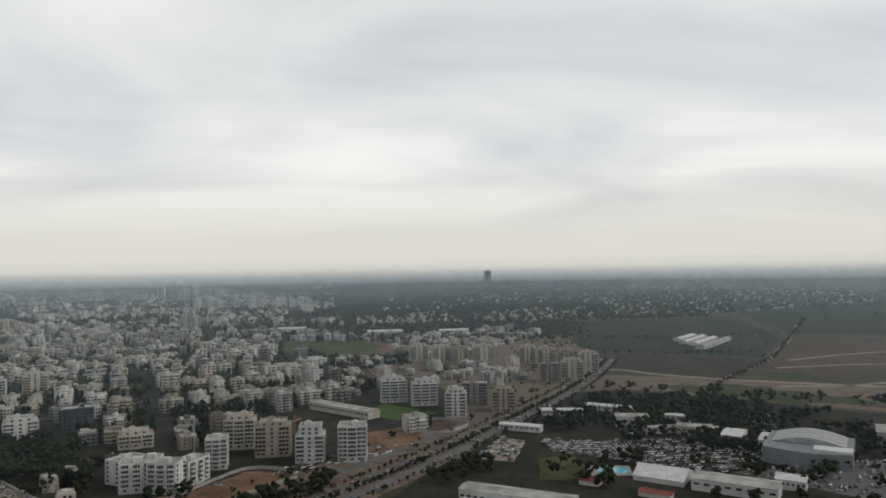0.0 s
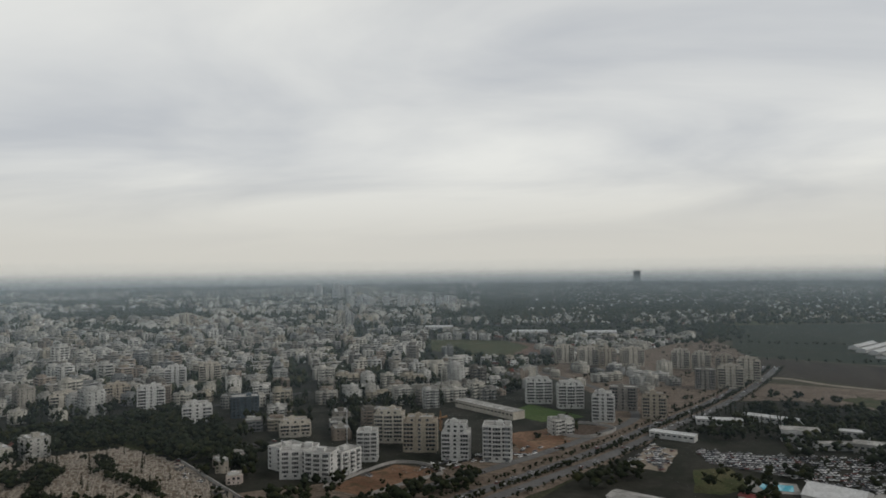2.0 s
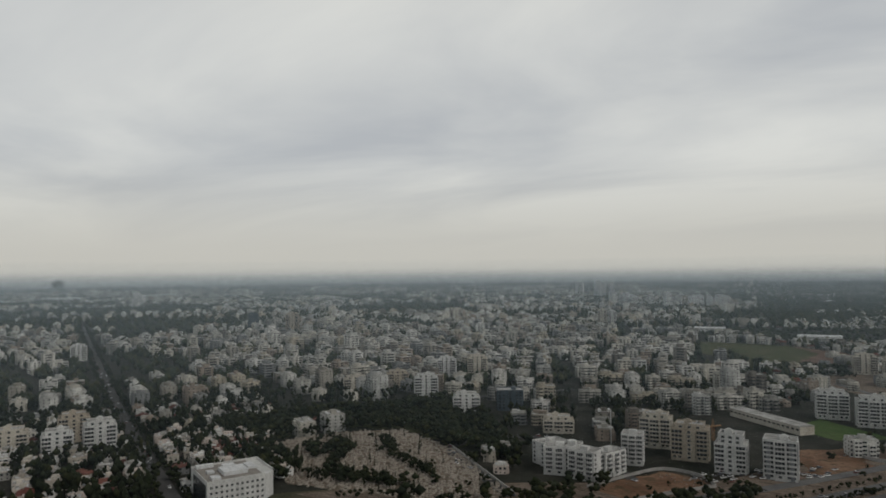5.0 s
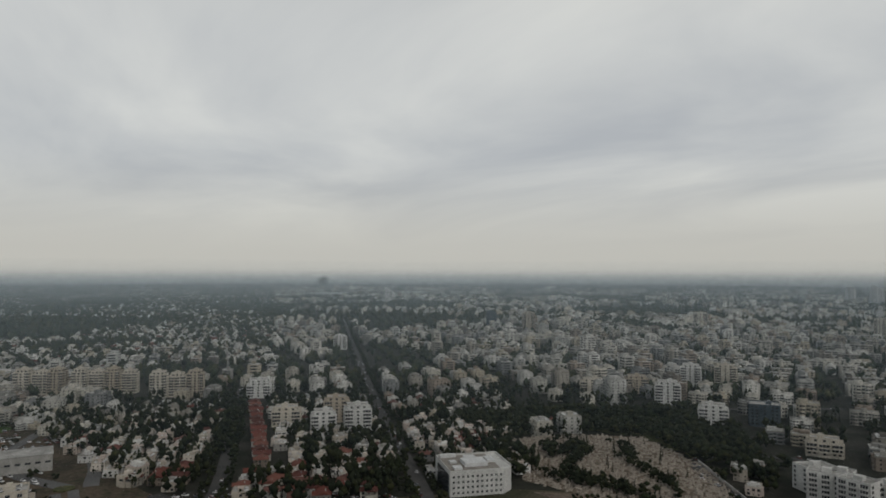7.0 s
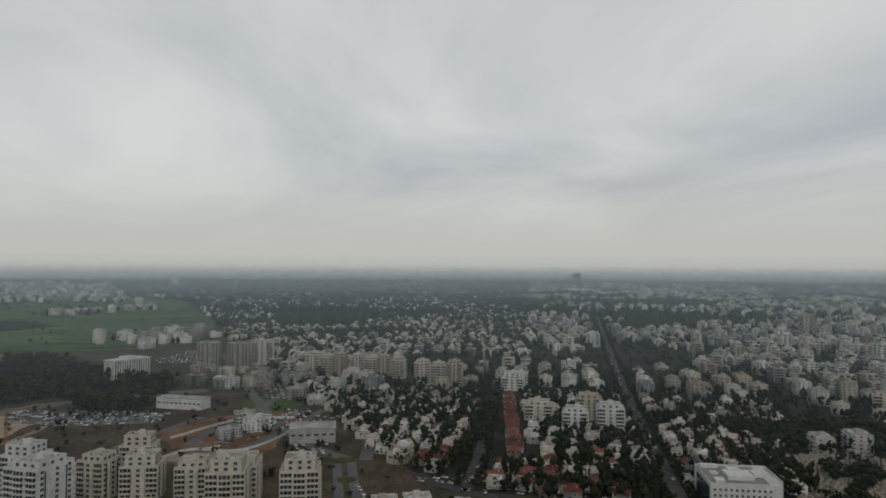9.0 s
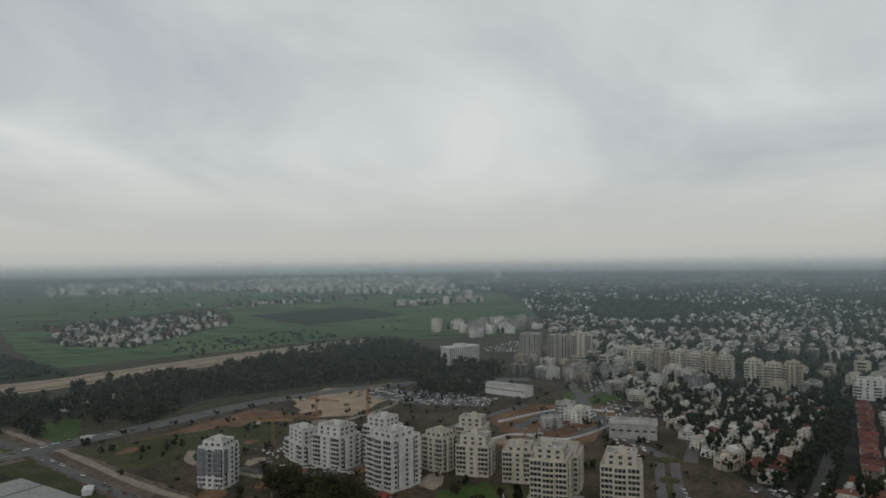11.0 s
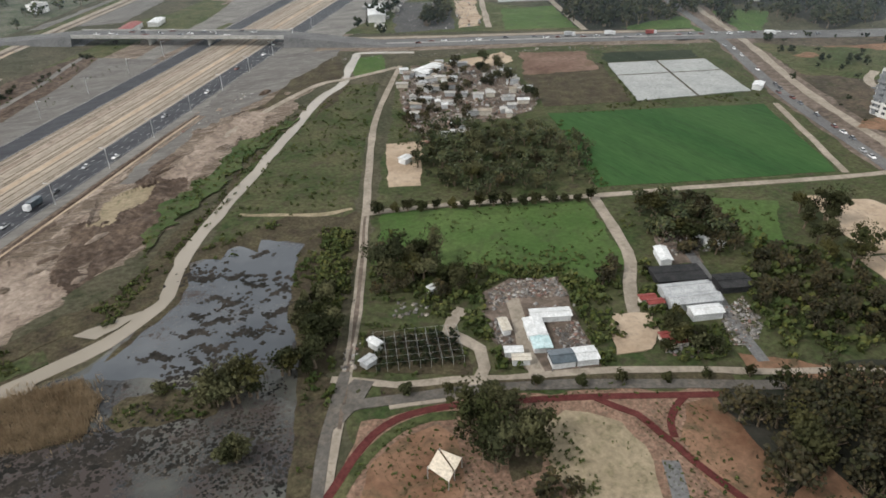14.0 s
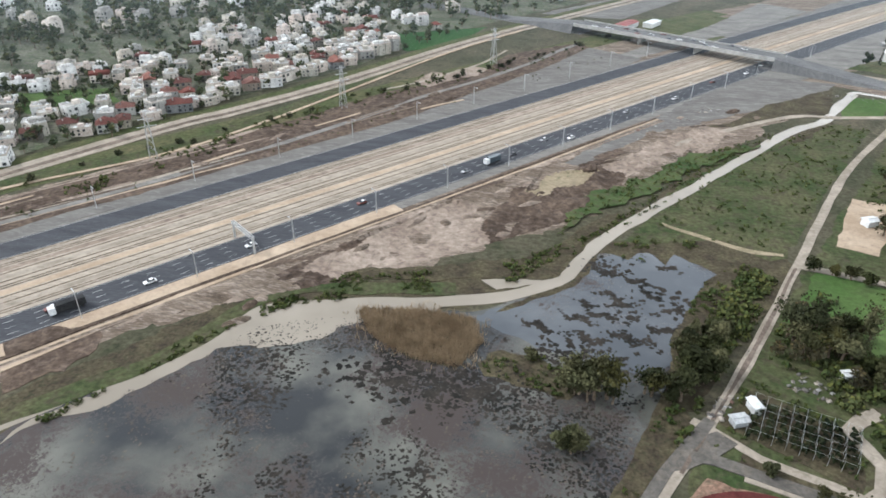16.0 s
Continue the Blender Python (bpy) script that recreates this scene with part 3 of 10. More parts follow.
def scatter(name, protos, places, mats, label, category):
    """Joins many placed prototypes into one mesh: places are rows of (prototype, x, y, z, turn, size, height factor)."""
    vs, ls, totals, slots, tones = [], [], [], [], []
    pick = np.random.default_rng(len(places))
    nv = nl = 0
    places = np.asarray(places, float)
    places[:, 3] += [climb(math.hypot(x, y)) for x, y in places[:, 1:3]]
    for k, g in enumerate(protos):
        rows = places[places[:, 0] == k]
        if not len(rows):
            continue
        v = np.array(g.v)
        c, s = np.cos(rows[:, 4])[:, None], np.sin(rows[:, 4])[:, None]
        sz = rows[:, 5][:, None]
        out = np.stack([rows[:, 1][:, None] + sz * (v[:, 0] * c - v[:, 1] * s), rows[:, 2][:, None] + sz * (v[:, 0] * s + v[:, 1] * c),
                        rows[:, 3][:, None] + sz * rows[:, 6][:, None] * v[:, 2]], -1)
        loops = np.concatenate([np.array(f) for f in g.f])
        tot = np.array([len(f) for f in g.f])
        n = len(rows)
        vs.append(out.reshape(-1, 3))
        ls.append((loops[None] + (nv + np.arange(n) * len(v))[:, None]).ravel())
        totals.append(np.tile(tot, n))
        slots.append(np.tile(np.array(g.m), n))
        tones.append(np.repeat(pick.random(n), len(tot)))
        nv += n * len(v)
    vs, ls, totals, slots = np.concatenate(vs), np.concatenate(ls), np.concatenate(totals), np.concatenate(slots)
    me = bpy.data.meshes.new(name)
    me.vertices.add(len(vs))
    me.vertices.foreach_set("co", vs.ravel().astype(np.float32))
    me.loops.add(len(ls))
    me.loops.foreach_set("vertex_index", ls.astype(np.int32))
    me.polygons.add(len(totals))
    me.polygons.foreach_set("loop_start", (np.cumsum(totals) - totals).astype(np.int32))
    me.polygons.foreach_set("loop_total", totals.astype(np.int32))
    for m in mats:
        me.materials.append(M[m])
    me.polygons.foreach_set("material_index", slots.astype(np.int32))
    me.attributes.new("tone", "FLOAT", "FACE").data.foreach_set("value", np.concatenate(tones).astype(np.float32))
    me.update(calc_edges=True)
    return tagged(new(name, me), label, category, "", "stuff")


def curve_points(pts, step=8.0):
    """A smooth line through a few plan points."""
    p = [Vector((*q, 0)) for q in pts]
    p = [p[0] * 2 - p[1]] + p + [p[-1] * 2 - p[-2]]
    out = []
    for i in range(1, len(p) - 2):
        n = max(1, int((p[i + 1] - p[i]).length / step))
        for k in range(n):
            t = k / n
            out.append(0.5 * (2 * p[i] + (p[i + 1] - p[i - 1]) * t + (2 * p[i - 1] - 5 * p[i] + 4 * p[i + 1] - p[i + 2]) * t * t
                              + (3 * p[i] - p[i - 1] - 3 * p[i + 1] + p[i + 2]) * t ** 3))
    return out + [p[-2]]


def strip(name, pts, width, z, mat, label, category="road", wobble=0.0, step=8.0, smooth=True, shift=0.0, kind="structure"):
    """A band of the ground along a line; shift moves it sideways."""
    line = curve_points(pts, step) if smooth else [Vector((*q, 0)) for q in pts]
    g = Geo()
    rows = []
    for i, p in enumerate(line):
        d = (line[min(i + 1, len(line) - 1)] - line[max(i - 1, 0)]).normalized()
        side = Vector((-d.y, d.x, 0))
        w1, w2 = (width / 2 + wobble * noise.noise((p.x * 0.06, p.y * 0.06, k * 9.0)) for k in (1, 2))
        c = p + side * shift
        rows += [(*(c + side * w1).xy, z - 0.3), (*(c + side * w1).xy, z), (*(c - side * w2).xy, z), (*(c - side * w2).xy, z - 0.3)]
    f = [(4 * i + k, 4 * i + k + 1, 4 * i + k + 5, 4 * i + k + 4) for i in range(len(line) - 1) for k in range(3)]
    g.add(rows, f)
    return solo(name, g, [mat], label, category, kind=kind)


def patch(name, pts, z, mat, label, category="ground", wobble=2.0, step=3.0, kind="structure"):
    """A patch of ground with an uneven edge."""
    edge = []
    n = len(pts)
    for i in range(n):
        p, q = Vector(pts[i]), Vector(pts[(i + 1) % n])
        k = max(1, int((q - p).length / step))
        for j in range(k):
            r = p.lerp(q, j / k)
            ox, oy = (wobble * (noise.noise((r.x * 0.05, r.y * 0.05, q)) + 0.6 * noise.noise((r.x * 0.16, r.y * 0.16, q + 1)) + 0.4 * noise.noise((r.x * 0.45, r.y * 0.45, q + 2))) for q in (3.0, 8.0))
            edge.append(Vector((r.x + ox, r.y + oy, z)))
    m = len(edge)
    g = Geo()
    tris = [t if (edge[t[1]] - edge[t[0]]).cross(edge[t[2]] - edge[t[0]]).z > 0 else tuple(reversed(t)) for t in tessellate_polygon([edge])]
    g.add([tuple(e) for e in edge] + [(e.x, e.y, z - 0.3) for e in edge], [tuple(t) for t in tris] + [(i, (i + 1) % m, m + (i + 1) % m, m + i) for i in range(m)])
    return solo(name, g, [mat], label, category, kind=kind)


def low_wall(name, pts, h, thick, mat, label, category="wall", smooth=True):
    """A free-standing wall along a plan line, with a coping a little wider than its body."""
    line = curve_points(pts, 6.0) if smooth else [Vector((*q, 0)) for q in pts]
    g = Geo()
    rows = []
    prof = ((thick / 2, -0.1), (thick / 2, h - 0.15), (thick / 2 + 0.08, h - 0.15), (thick / 2 + 0.08, h), (-thick / 2 - 0.08, h), (-thick / 2 - 0.08, h - 0.15), (-thick / 2, h - 0.15), (-thick / 2, -0.1))
    for i, p in enumerate(line):
        d = (line[min(i + 1, len(line) - 1)] - line[max(i - 1, 0)]).normalized()
        rows += [(p.x - d.y * o, p.y + d.x * o, z) for o, z in prof]
    g.add(rows, [(8 * i + k, 8 * i + k + 1, 8 * i + k + 9, 8 * i + k + 8) for i in range(len(line) - 1) for k in range(7)] + [tuple(range(8))[::-1], tuple(range(len(rows) - 8, len(rows)))])
    return solo(name, g, [mat], label, category, kind="structure")


def inside(x, y, poly):
    hit = False
    j = len(poly) - 1
    for i in range(len(poly)):
        (xi, yi), (xj, yj) = poly[i], poly[j]
        if (yi > y) != (yj > y) and x < (xj - xi) * (y - yi) / (yj - yi) + xi:
            hit = not hit
        j = i
    return hit


def near_line(x, y, pts, reach):
    for (ax, ay), (bx, by) in zip(pts, pts[1:]):
        dx, dy = bx - ax, by - ay
        t = max(0, min(1, ((x - ax) * dx + (y - ay) * dy) / (dx * dx + dy * dy)))
        if (ax + t * dx - x) ** 2 + (ay + t * dy - y) ** 2 < reach * reach:
            return True
    return False


def fill(poly, n, rng, away=()):
    """n random plan points in a polygon, clear of the given polygons."""
    xs, ys = [p[0] for p in poly], [p[1] for p in poly]
    out = []
    for _ in range(n * 30):
        if len(out) == n:
            break
        x, y = rng.uniform(min(xs), max(xs)), rng.uniform(min(ys), max(ys))
        if inside(x, y, poly) and not any(inside(x, y, a) for a in away):
            out.append((x, y))
    return out

# ---------- ground ----------
g = Geo()
rings = [0, 120, 300, 600, 1200, 2400, 2900, 3100, 3300, 3500, 3700, 3900, 4100, 4300, 4500, 4700, 4900]
for r in rings:
    for k in range(96):
        an = k * math.tau / 96
        g.v.append((r * math.cos(an), r * math.sin(an), -0.02 + climb(r)))
for i in range(len(rings) - 1):
    for k in range(96):
        q = (i * 96 + k, (i + 1) * 96 + k, (i + 1) * 96 + (k + 1) % 96, i * 96 + (k + 1) % 96)
        g.f.append(q if i else (q[0], q[1], q[2]))
        g.m.append(1 if rings[i] >= 2900 else 0)
solo("ground", g, ["earth", "farplain"], "wide plain of earth and scrub rising gently to the horizon", "ground", kind="structure")

# distance: a low glowing ring, mist painted in its colour where plain meets sky
haze = bpy.data.materials.new("painted_distant_mist")
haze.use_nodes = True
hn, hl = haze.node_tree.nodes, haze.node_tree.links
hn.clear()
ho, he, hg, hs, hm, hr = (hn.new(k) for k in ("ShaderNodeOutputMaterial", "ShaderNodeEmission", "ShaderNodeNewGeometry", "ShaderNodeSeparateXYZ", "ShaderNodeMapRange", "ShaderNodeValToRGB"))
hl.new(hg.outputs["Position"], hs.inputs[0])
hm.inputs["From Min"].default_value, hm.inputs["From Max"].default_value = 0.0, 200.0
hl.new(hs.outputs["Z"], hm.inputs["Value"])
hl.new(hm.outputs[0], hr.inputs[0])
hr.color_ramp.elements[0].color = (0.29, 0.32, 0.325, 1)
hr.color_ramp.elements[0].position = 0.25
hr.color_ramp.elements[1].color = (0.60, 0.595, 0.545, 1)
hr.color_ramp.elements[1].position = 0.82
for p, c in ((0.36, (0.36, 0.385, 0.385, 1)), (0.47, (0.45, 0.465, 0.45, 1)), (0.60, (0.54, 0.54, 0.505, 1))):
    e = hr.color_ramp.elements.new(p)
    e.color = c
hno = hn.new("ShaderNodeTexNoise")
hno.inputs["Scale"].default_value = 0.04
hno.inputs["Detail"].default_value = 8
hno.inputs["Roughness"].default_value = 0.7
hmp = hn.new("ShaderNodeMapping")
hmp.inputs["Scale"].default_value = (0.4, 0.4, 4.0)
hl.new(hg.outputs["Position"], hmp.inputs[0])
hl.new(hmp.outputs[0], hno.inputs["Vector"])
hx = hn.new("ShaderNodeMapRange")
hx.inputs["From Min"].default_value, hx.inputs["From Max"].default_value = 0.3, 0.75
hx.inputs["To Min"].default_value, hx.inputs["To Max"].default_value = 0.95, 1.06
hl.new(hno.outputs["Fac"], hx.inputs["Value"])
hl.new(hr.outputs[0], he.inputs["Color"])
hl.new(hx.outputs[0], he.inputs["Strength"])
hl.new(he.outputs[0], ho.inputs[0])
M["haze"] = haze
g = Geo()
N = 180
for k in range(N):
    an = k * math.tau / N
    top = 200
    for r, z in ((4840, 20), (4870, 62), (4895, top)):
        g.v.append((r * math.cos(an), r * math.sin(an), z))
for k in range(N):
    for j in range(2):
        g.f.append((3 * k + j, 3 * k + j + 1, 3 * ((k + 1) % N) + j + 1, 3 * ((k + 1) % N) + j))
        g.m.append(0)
solo("backdrop", g, ["haze"], "glowing backdrop painted with a misty plain fading into the sky", "backdrop", kind="structure")

# haze in the air: added translucent rings, each standing for the mist of its stretch of the plain, lit by the sky
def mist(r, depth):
    m = bpy.data.materials.new("tinted_mist_veil")
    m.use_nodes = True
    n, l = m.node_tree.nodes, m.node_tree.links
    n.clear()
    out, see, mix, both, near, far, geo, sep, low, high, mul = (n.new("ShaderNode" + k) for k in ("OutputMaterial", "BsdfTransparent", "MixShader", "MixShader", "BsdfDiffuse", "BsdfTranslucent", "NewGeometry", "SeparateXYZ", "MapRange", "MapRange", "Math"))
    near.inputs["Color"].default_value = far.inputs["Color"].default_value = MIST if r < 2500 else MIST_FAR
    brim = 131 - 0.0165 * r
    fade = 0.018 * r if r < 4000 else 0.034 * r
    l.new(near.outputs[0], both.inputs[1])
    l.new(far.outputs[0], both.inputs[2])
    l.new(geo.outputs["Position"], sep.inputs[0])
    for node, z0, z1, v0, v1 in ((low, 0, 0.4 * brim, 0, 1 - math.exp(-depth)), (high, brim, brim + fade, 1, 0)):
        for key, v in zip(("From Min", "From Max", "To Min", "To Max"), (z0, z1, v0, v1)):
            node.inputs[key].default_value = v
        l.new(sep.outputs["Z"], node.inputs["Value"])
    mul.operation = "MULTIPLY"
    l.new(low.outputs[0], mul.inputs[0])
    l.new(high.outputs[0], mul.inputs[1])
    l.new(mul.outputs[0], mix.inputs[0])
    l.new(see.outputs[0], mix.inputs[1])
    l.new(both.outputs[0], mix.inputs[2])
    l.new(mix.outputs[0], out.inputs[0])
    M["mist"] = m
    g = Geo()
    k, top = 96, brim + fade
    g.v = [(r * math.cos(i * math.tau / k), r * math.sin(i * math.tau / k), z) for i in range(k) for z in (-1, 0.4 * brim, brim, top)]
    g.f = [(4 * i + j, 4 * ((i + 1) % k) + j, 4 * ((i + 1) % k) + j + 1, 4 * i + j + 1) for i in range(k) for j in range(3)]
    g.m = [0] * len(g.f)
    solo("haze", g, ["mist"], "translucent ring standing in for haze over the distant plain", "haze", kind="structure")


# haze tints painted on the rings, paler for the far ones
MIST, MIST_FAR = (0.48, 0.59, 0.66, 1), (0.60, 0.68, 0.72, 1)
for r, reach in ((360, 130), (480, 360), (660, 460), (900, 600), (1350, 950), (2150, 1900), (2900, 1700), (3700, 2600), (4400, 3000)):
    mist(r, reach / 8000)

# town ground
TOWN = [(-395, 120), (-560, 96), (-700, 80), (-860, 50), (-1000, 30), (-1600, -20), (-2600, -120), (-4500, -700), (-4500, 1500), (-3000, 3600), (0, 4700), (1150, 4550),
        (700, 2700), (270, 1700), (215, 1400), (60, 1120), (-30, 1010), (-95, 930), (-15, 800), (20, 705), (5, 600), (-60, 520), (-95, 455), (-240, 360), (-310, 300)]
CEMETERY = [(-402, 372), (-397, 412), (-372, 443), (-344, 466), (-277, 437), (-190, 366), (-215, 330), (-319, 312)]
PARK = [(-500, 395), (-470, 455), (-385, 590), (-330, 575), (-262, 480), (-275, 440), (-345, 470), (-405, 440), (-412, 380)]
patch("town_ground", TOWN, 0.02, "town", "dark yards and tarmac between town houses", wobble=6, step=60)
patch("cemetery_ground", CEMETERY, 0.10, "graves", "bare brown earth between graves", wobble=3)
patch("park_ground", PARK, 0.08, "scrub", "shaded rough grass of a wooded park", wobble=5)

# ---------- highway: u runs along it, v across ----------
HU, HV = Vector((-0.649, -0.762)), Vector((0.762, -0.649))


def hwy(u, v):
    return tuple((HU * u + HV * v))


def lane(name, v0, v1, z, mat, label, u0=-260, u1=1500, category="road"):
    pts = [hwy(u, (v0 + v1) / 2 + bend(u)) for u in range(u0, u1 + 1, 40)]
    return strip(name, pts, v1 - v0, z, mat, label, category, step=40)


def bend(u):
    return -0.00008 * max(0, u - 560) ** 2


BYWORK = [hwy(u, v + bend(u)) for u, v in ((-260, 204), (-60, 194), (20, 192), (66, 187), (120, 167), (208, 150), (316, 153), (404, 154), (520, 172), (800, 180), (1500, 170), (1500, 345), (600, 340), (200, 322), (-260, 315))]
patch("roadworks_ground", BYWORK, 0.03, "churn", "churned brown earth beside the new highway", wobble=6)
strip("shoulder", [hwy(u, 204.3) for u in range(-260, 161, 20)], 8.4, 0.12, "sand", "sandy shoulder of the highway", "shoulder", 0.8, step=10)
lane("shoulder", 203, 208.5, 0.115, "gravel", "grey gravel shoulder of the highway", u0=140, category="shoulder")
strip("sand_streak", [hwy(u, v) for u, v in ((-120, 199), (-60, 196.5), (-10, 195), (40, 197), (90, 201), (150, 203))], 2.2, 0.3, "sand", "pale streak of spread sand beside the shoulder", "track", 1.0, step=5)
lane("carriageway", 208.5, 223, 0.16, "new_asphalt", "new dark asphalt carriageway with white lane marks")
lane("rail_bed", 223, 262, 0.14, "rail_sand", "graded pale sand between two carriageways", category="rail bed")
for v0, v1, m in ((228, 230.4, "dirt"), (236.4, 239.8, "sand"), (246.6, 249.2, "dirt"), (252.8, 255.4, "pinkearth"), (258.6, 260.2, "dirt")):
    lane("rail_bed_band", v0, v1, 0.155, m, "graded band of earth along the rail bed", category="rail bed")
lane("carriageway", 262, 275.5, 0.16, "new_asphalt", "new dark asphalt carriageway without traffic")
lane("shoulder", 275.5, 277, 0.165, "gravel", "pale gravel shoulder of the highway", category="shoulder")
lane("verge", 322, 346, 0.06, "scrub", "weedy green verge beside the railway dyke", category="verge", u1=620)
# widened tarmac near the bridge
patch("junction_tarmac", [hwy(330, 206), hwy(430, 190), hwy(560, 172), hwy(700, 150), hwy(700, 207), hwy(430, 207)], 0.11, "gravel", "grey gravel of an unfinished slip road", wobble=2)
patch("junction_tarmac", [hwy(330, 283), hwy(480, 283), hwy(690, 282), hwy(690, 330), hwy(560, 306), hwy(430, 298)], 0.11, "gravel", "grey gravel of an unfinished slip road", wobble=2)
# ridges in the rail bed
g = Geo()
for v in (225.5, 227.0, 231.5, 235.2, 241, 242.5, 245.4, 251.2, 256.6, 258.0, 261.0):
    for u in range(-260, 1400, 40):
        a, b = hwy(u, v + bend(u)), hwy(u + 40, v + bend(u + 40))
        s = HV * 0.3
        g.add([(a[0] - s.x, a[1] - s.y, 0.14), (a[0], a[1], 0.36), (a[0] + s.x, a[1] + s.y, 0.14), (b[0] - s.x, b[1] - s.y, 0.14), (b[0], b[1], 0.36), (b[0] + s.x, b[1] + s.y, 0.14)],
              [(0, 1, 4, 3), (1, 2, 5, 4)])
solo("gravel_ridges", g, ["churn"], "long low gravel ridges laid along the rail bed", "gravel ridge", kind="stuff")
# lane marks
g = Geo()
for v in (212, 215.6, 219.2):
    for u in range(-200, 900, 9):
        a, b = hwy(u, v + bend(u)), hwy(u + 3.2, v + bend(u))
        s = HV * 0.08
        g.add([(a[0] - s.x, a[1] - s.y, 0.175), (b[0] - s.x, b[1] - s.y, 0.175), (b[0] + s.x, b[1] + s.y, 0.175), (a[0] + s.x, a[1] + s.y, 0.175)], [(0, 1, 2, 3)])
for v in (209.2, 222.4, 262.6, 275):
    for u in range(-240, 900, 40):
        a, b = hwy(u, v + bend(u)), hwy(u + 40, v + bend(u + 40))
        s = HV * 0.08
        g.add([(a[0] - s.x, a[1] - s.y, 0.175), (b[0] - s.x, b[1] - s.y, 0.175), (b[0] + s.x, b[1] + s.y, 0.175), (a[0] + s.x, a[1] + s.y, 0.175)], [(0, 1, 2, 3)])
solo("lane_marks", g, ["paint"], "white dashed lane marks and edge lines on asphalt", "road marking", kind="stuff")

# railway dyke beyond the highway
DYKE = [(330, -95), (202, -309), (167, -356), (124, -420), (68, -519), (12, -604), (-120, -790)]
strip("railway_dyke", DYKE, 13, 0.35, "dirt", "pale earth dyke with a dirt track", "dyke", 0.6)
strip("dyke_grass", DYKE, 7, 0.30, "scrub", "yellowish grass edge of the earth dyke", "grass strip", 0.6, shift=10.5)
strip("dyke_track", DYKE, 3.2, 0.45, "mud", "brown rutted track along the dyke", "track", 0.3, shift=-1)

# canal, pond, wetland
CANAL = [(150, -88), (109, -137), (99, -147), (90, -164), (80, -176), (62, -182), (41, -187), (18, -191), (-3, -200), (-17, -213), (-22, -227), (-33, -245), (-62, -284), (-98, -331), (-130, -374), (-156, -398), (-165, -414), (-188, -452)]
WET = [(160, -60), (115, -128), (92, -160), (60, -176), (12, -186), (-14, -205), (-30, -232), (-62, -236), (-76, -222), (-66, -200), (-52, -176), (-38, -140), (-20, -100), (0, -50), (60, -10), (130, -20)]
patch("meadow", [(-30, -228), (-62, -280), (-98, -328), (-128, -368), (-158, -396), (-175, -388), (-150, -340), (-120, -285), (-96, -240), (-75, -225)], 0.05, "marshgrass", "rough olive grass between canal and track", wobble=3)
patch("canal_bank", [(160, -92), (112, -152), (92, -180), (60, -196), (20, -205), (-8, -214), (-24, -240), (-60, -294), (-100, -345), (-135, -385), (-160, -400), (-150, -380), (-95, -325), (-58, -276), (-28, -236), (-12, -206), (18, -186), (60, -176), (90, -158), (150, -80)],
      0.07, "weedland", "grassy bank along a muddy canal", wobble=3)
patch("green_bank", [(-12, -222), (-40, -262), (-84, -322), (-122, -368), (-130, -362), (-92, -322), (-52, -268), (-24, -228)], 0.09, "marshgrass", "green weeds on the canal bank", wobble=5)
patch("pond", WET, 0.12, "water", "dark still pond with floating weed", "pond", wobble=2.5)
patch("pond", [(-14, -203), (-30, -229), (-60, -234), (-74, -221), (-65, -200), (-52, -178), (-44, -162), (-30, -165), (-16, -170), (0, -176), (12, -184)], 0.127, "water_pale", "shallow blue-grey pool with dark weed rafts", "pond", wobble=4)
strip("canal", CANAL, 5.4, 0.16, "canal", "narrow canal of muddy brown water", "canal", 1.6, step=6)
patch("canal_pool", [(80, -176), (40, -186), (18, -190), (30, -178), (60, -172), (75, -160), (95, -150), (110, -130), (120, -128)], 0.155, "canal", "shallow muddy water beside the canal", "pool", wobble=3)
patch("canal_pool", [(6, -200), (-6, -206), (-10, -214), (2, -210), (12, -205)], 0.155, "canal", "small muddy pool beside the canal", "pool", wobble=2)
def works_edge(u):
    """Where the works end towards the canal."""
    return float(np.interp(u, (40, 66, 120, 208, 316, 350), (196, 188, 168, 151, 154, 155)))


SAND_FLAT = [(75, -199), (66, -216), (50, -239), (31, -262), (16, -255), (13, -232), (31, -208), (53, -199)]
BROWN_SLOPE = [(17, -248), (-1, -285), (-29, -312), (-43, -299), (-32, -266), (-16, -232), (4, -222), (15, -231)]
OLIVE_FLAT = [(1, -276), (-5, -298), (-31, -306), (-23, -288), (-4, -274)]
PINK_BANK = [(-28, -303), (-48, -328), (-79, -364), (-107, -391), (-113, -380), (-83, -347), (-55, -314), (-35, -291)]
SLIP = [(-15, -314), (-51, -368), (-100, -440), (-139, -483), (-185, -472), (-160, -436), (-109, -401), (-58, -357), (-21, -310)]


def works_height(u, v):
    x, y = hwy(u, v)
    edge = max(0, min(1, (v - works_edge(u)) / 7)) * max(0, min(1, (199 - v) / 5)) * max(0, min(1, (u - 42) / 20)) * max(0, min(1, (348 - u) / 20))
    if inside(x, y, SLIP):
        return 0.18
    soft = 0.35 if inside(x, y, SAND_FLAT) or inside(x, y, OLIVE_FLAT) else 1.0
    z = edge * soft * (1.0 + 1.9 * noise.noise((u * 0.03, v * 0.06, 1)) + 1.0 * noise.noise((u * 0.09, v * 0.16, 4)) + 0.5 * noise.noise((u * 0.35, v * 0.4, 9)))
    return max(z, -0.1) + (0.08 if edge else -0.35)


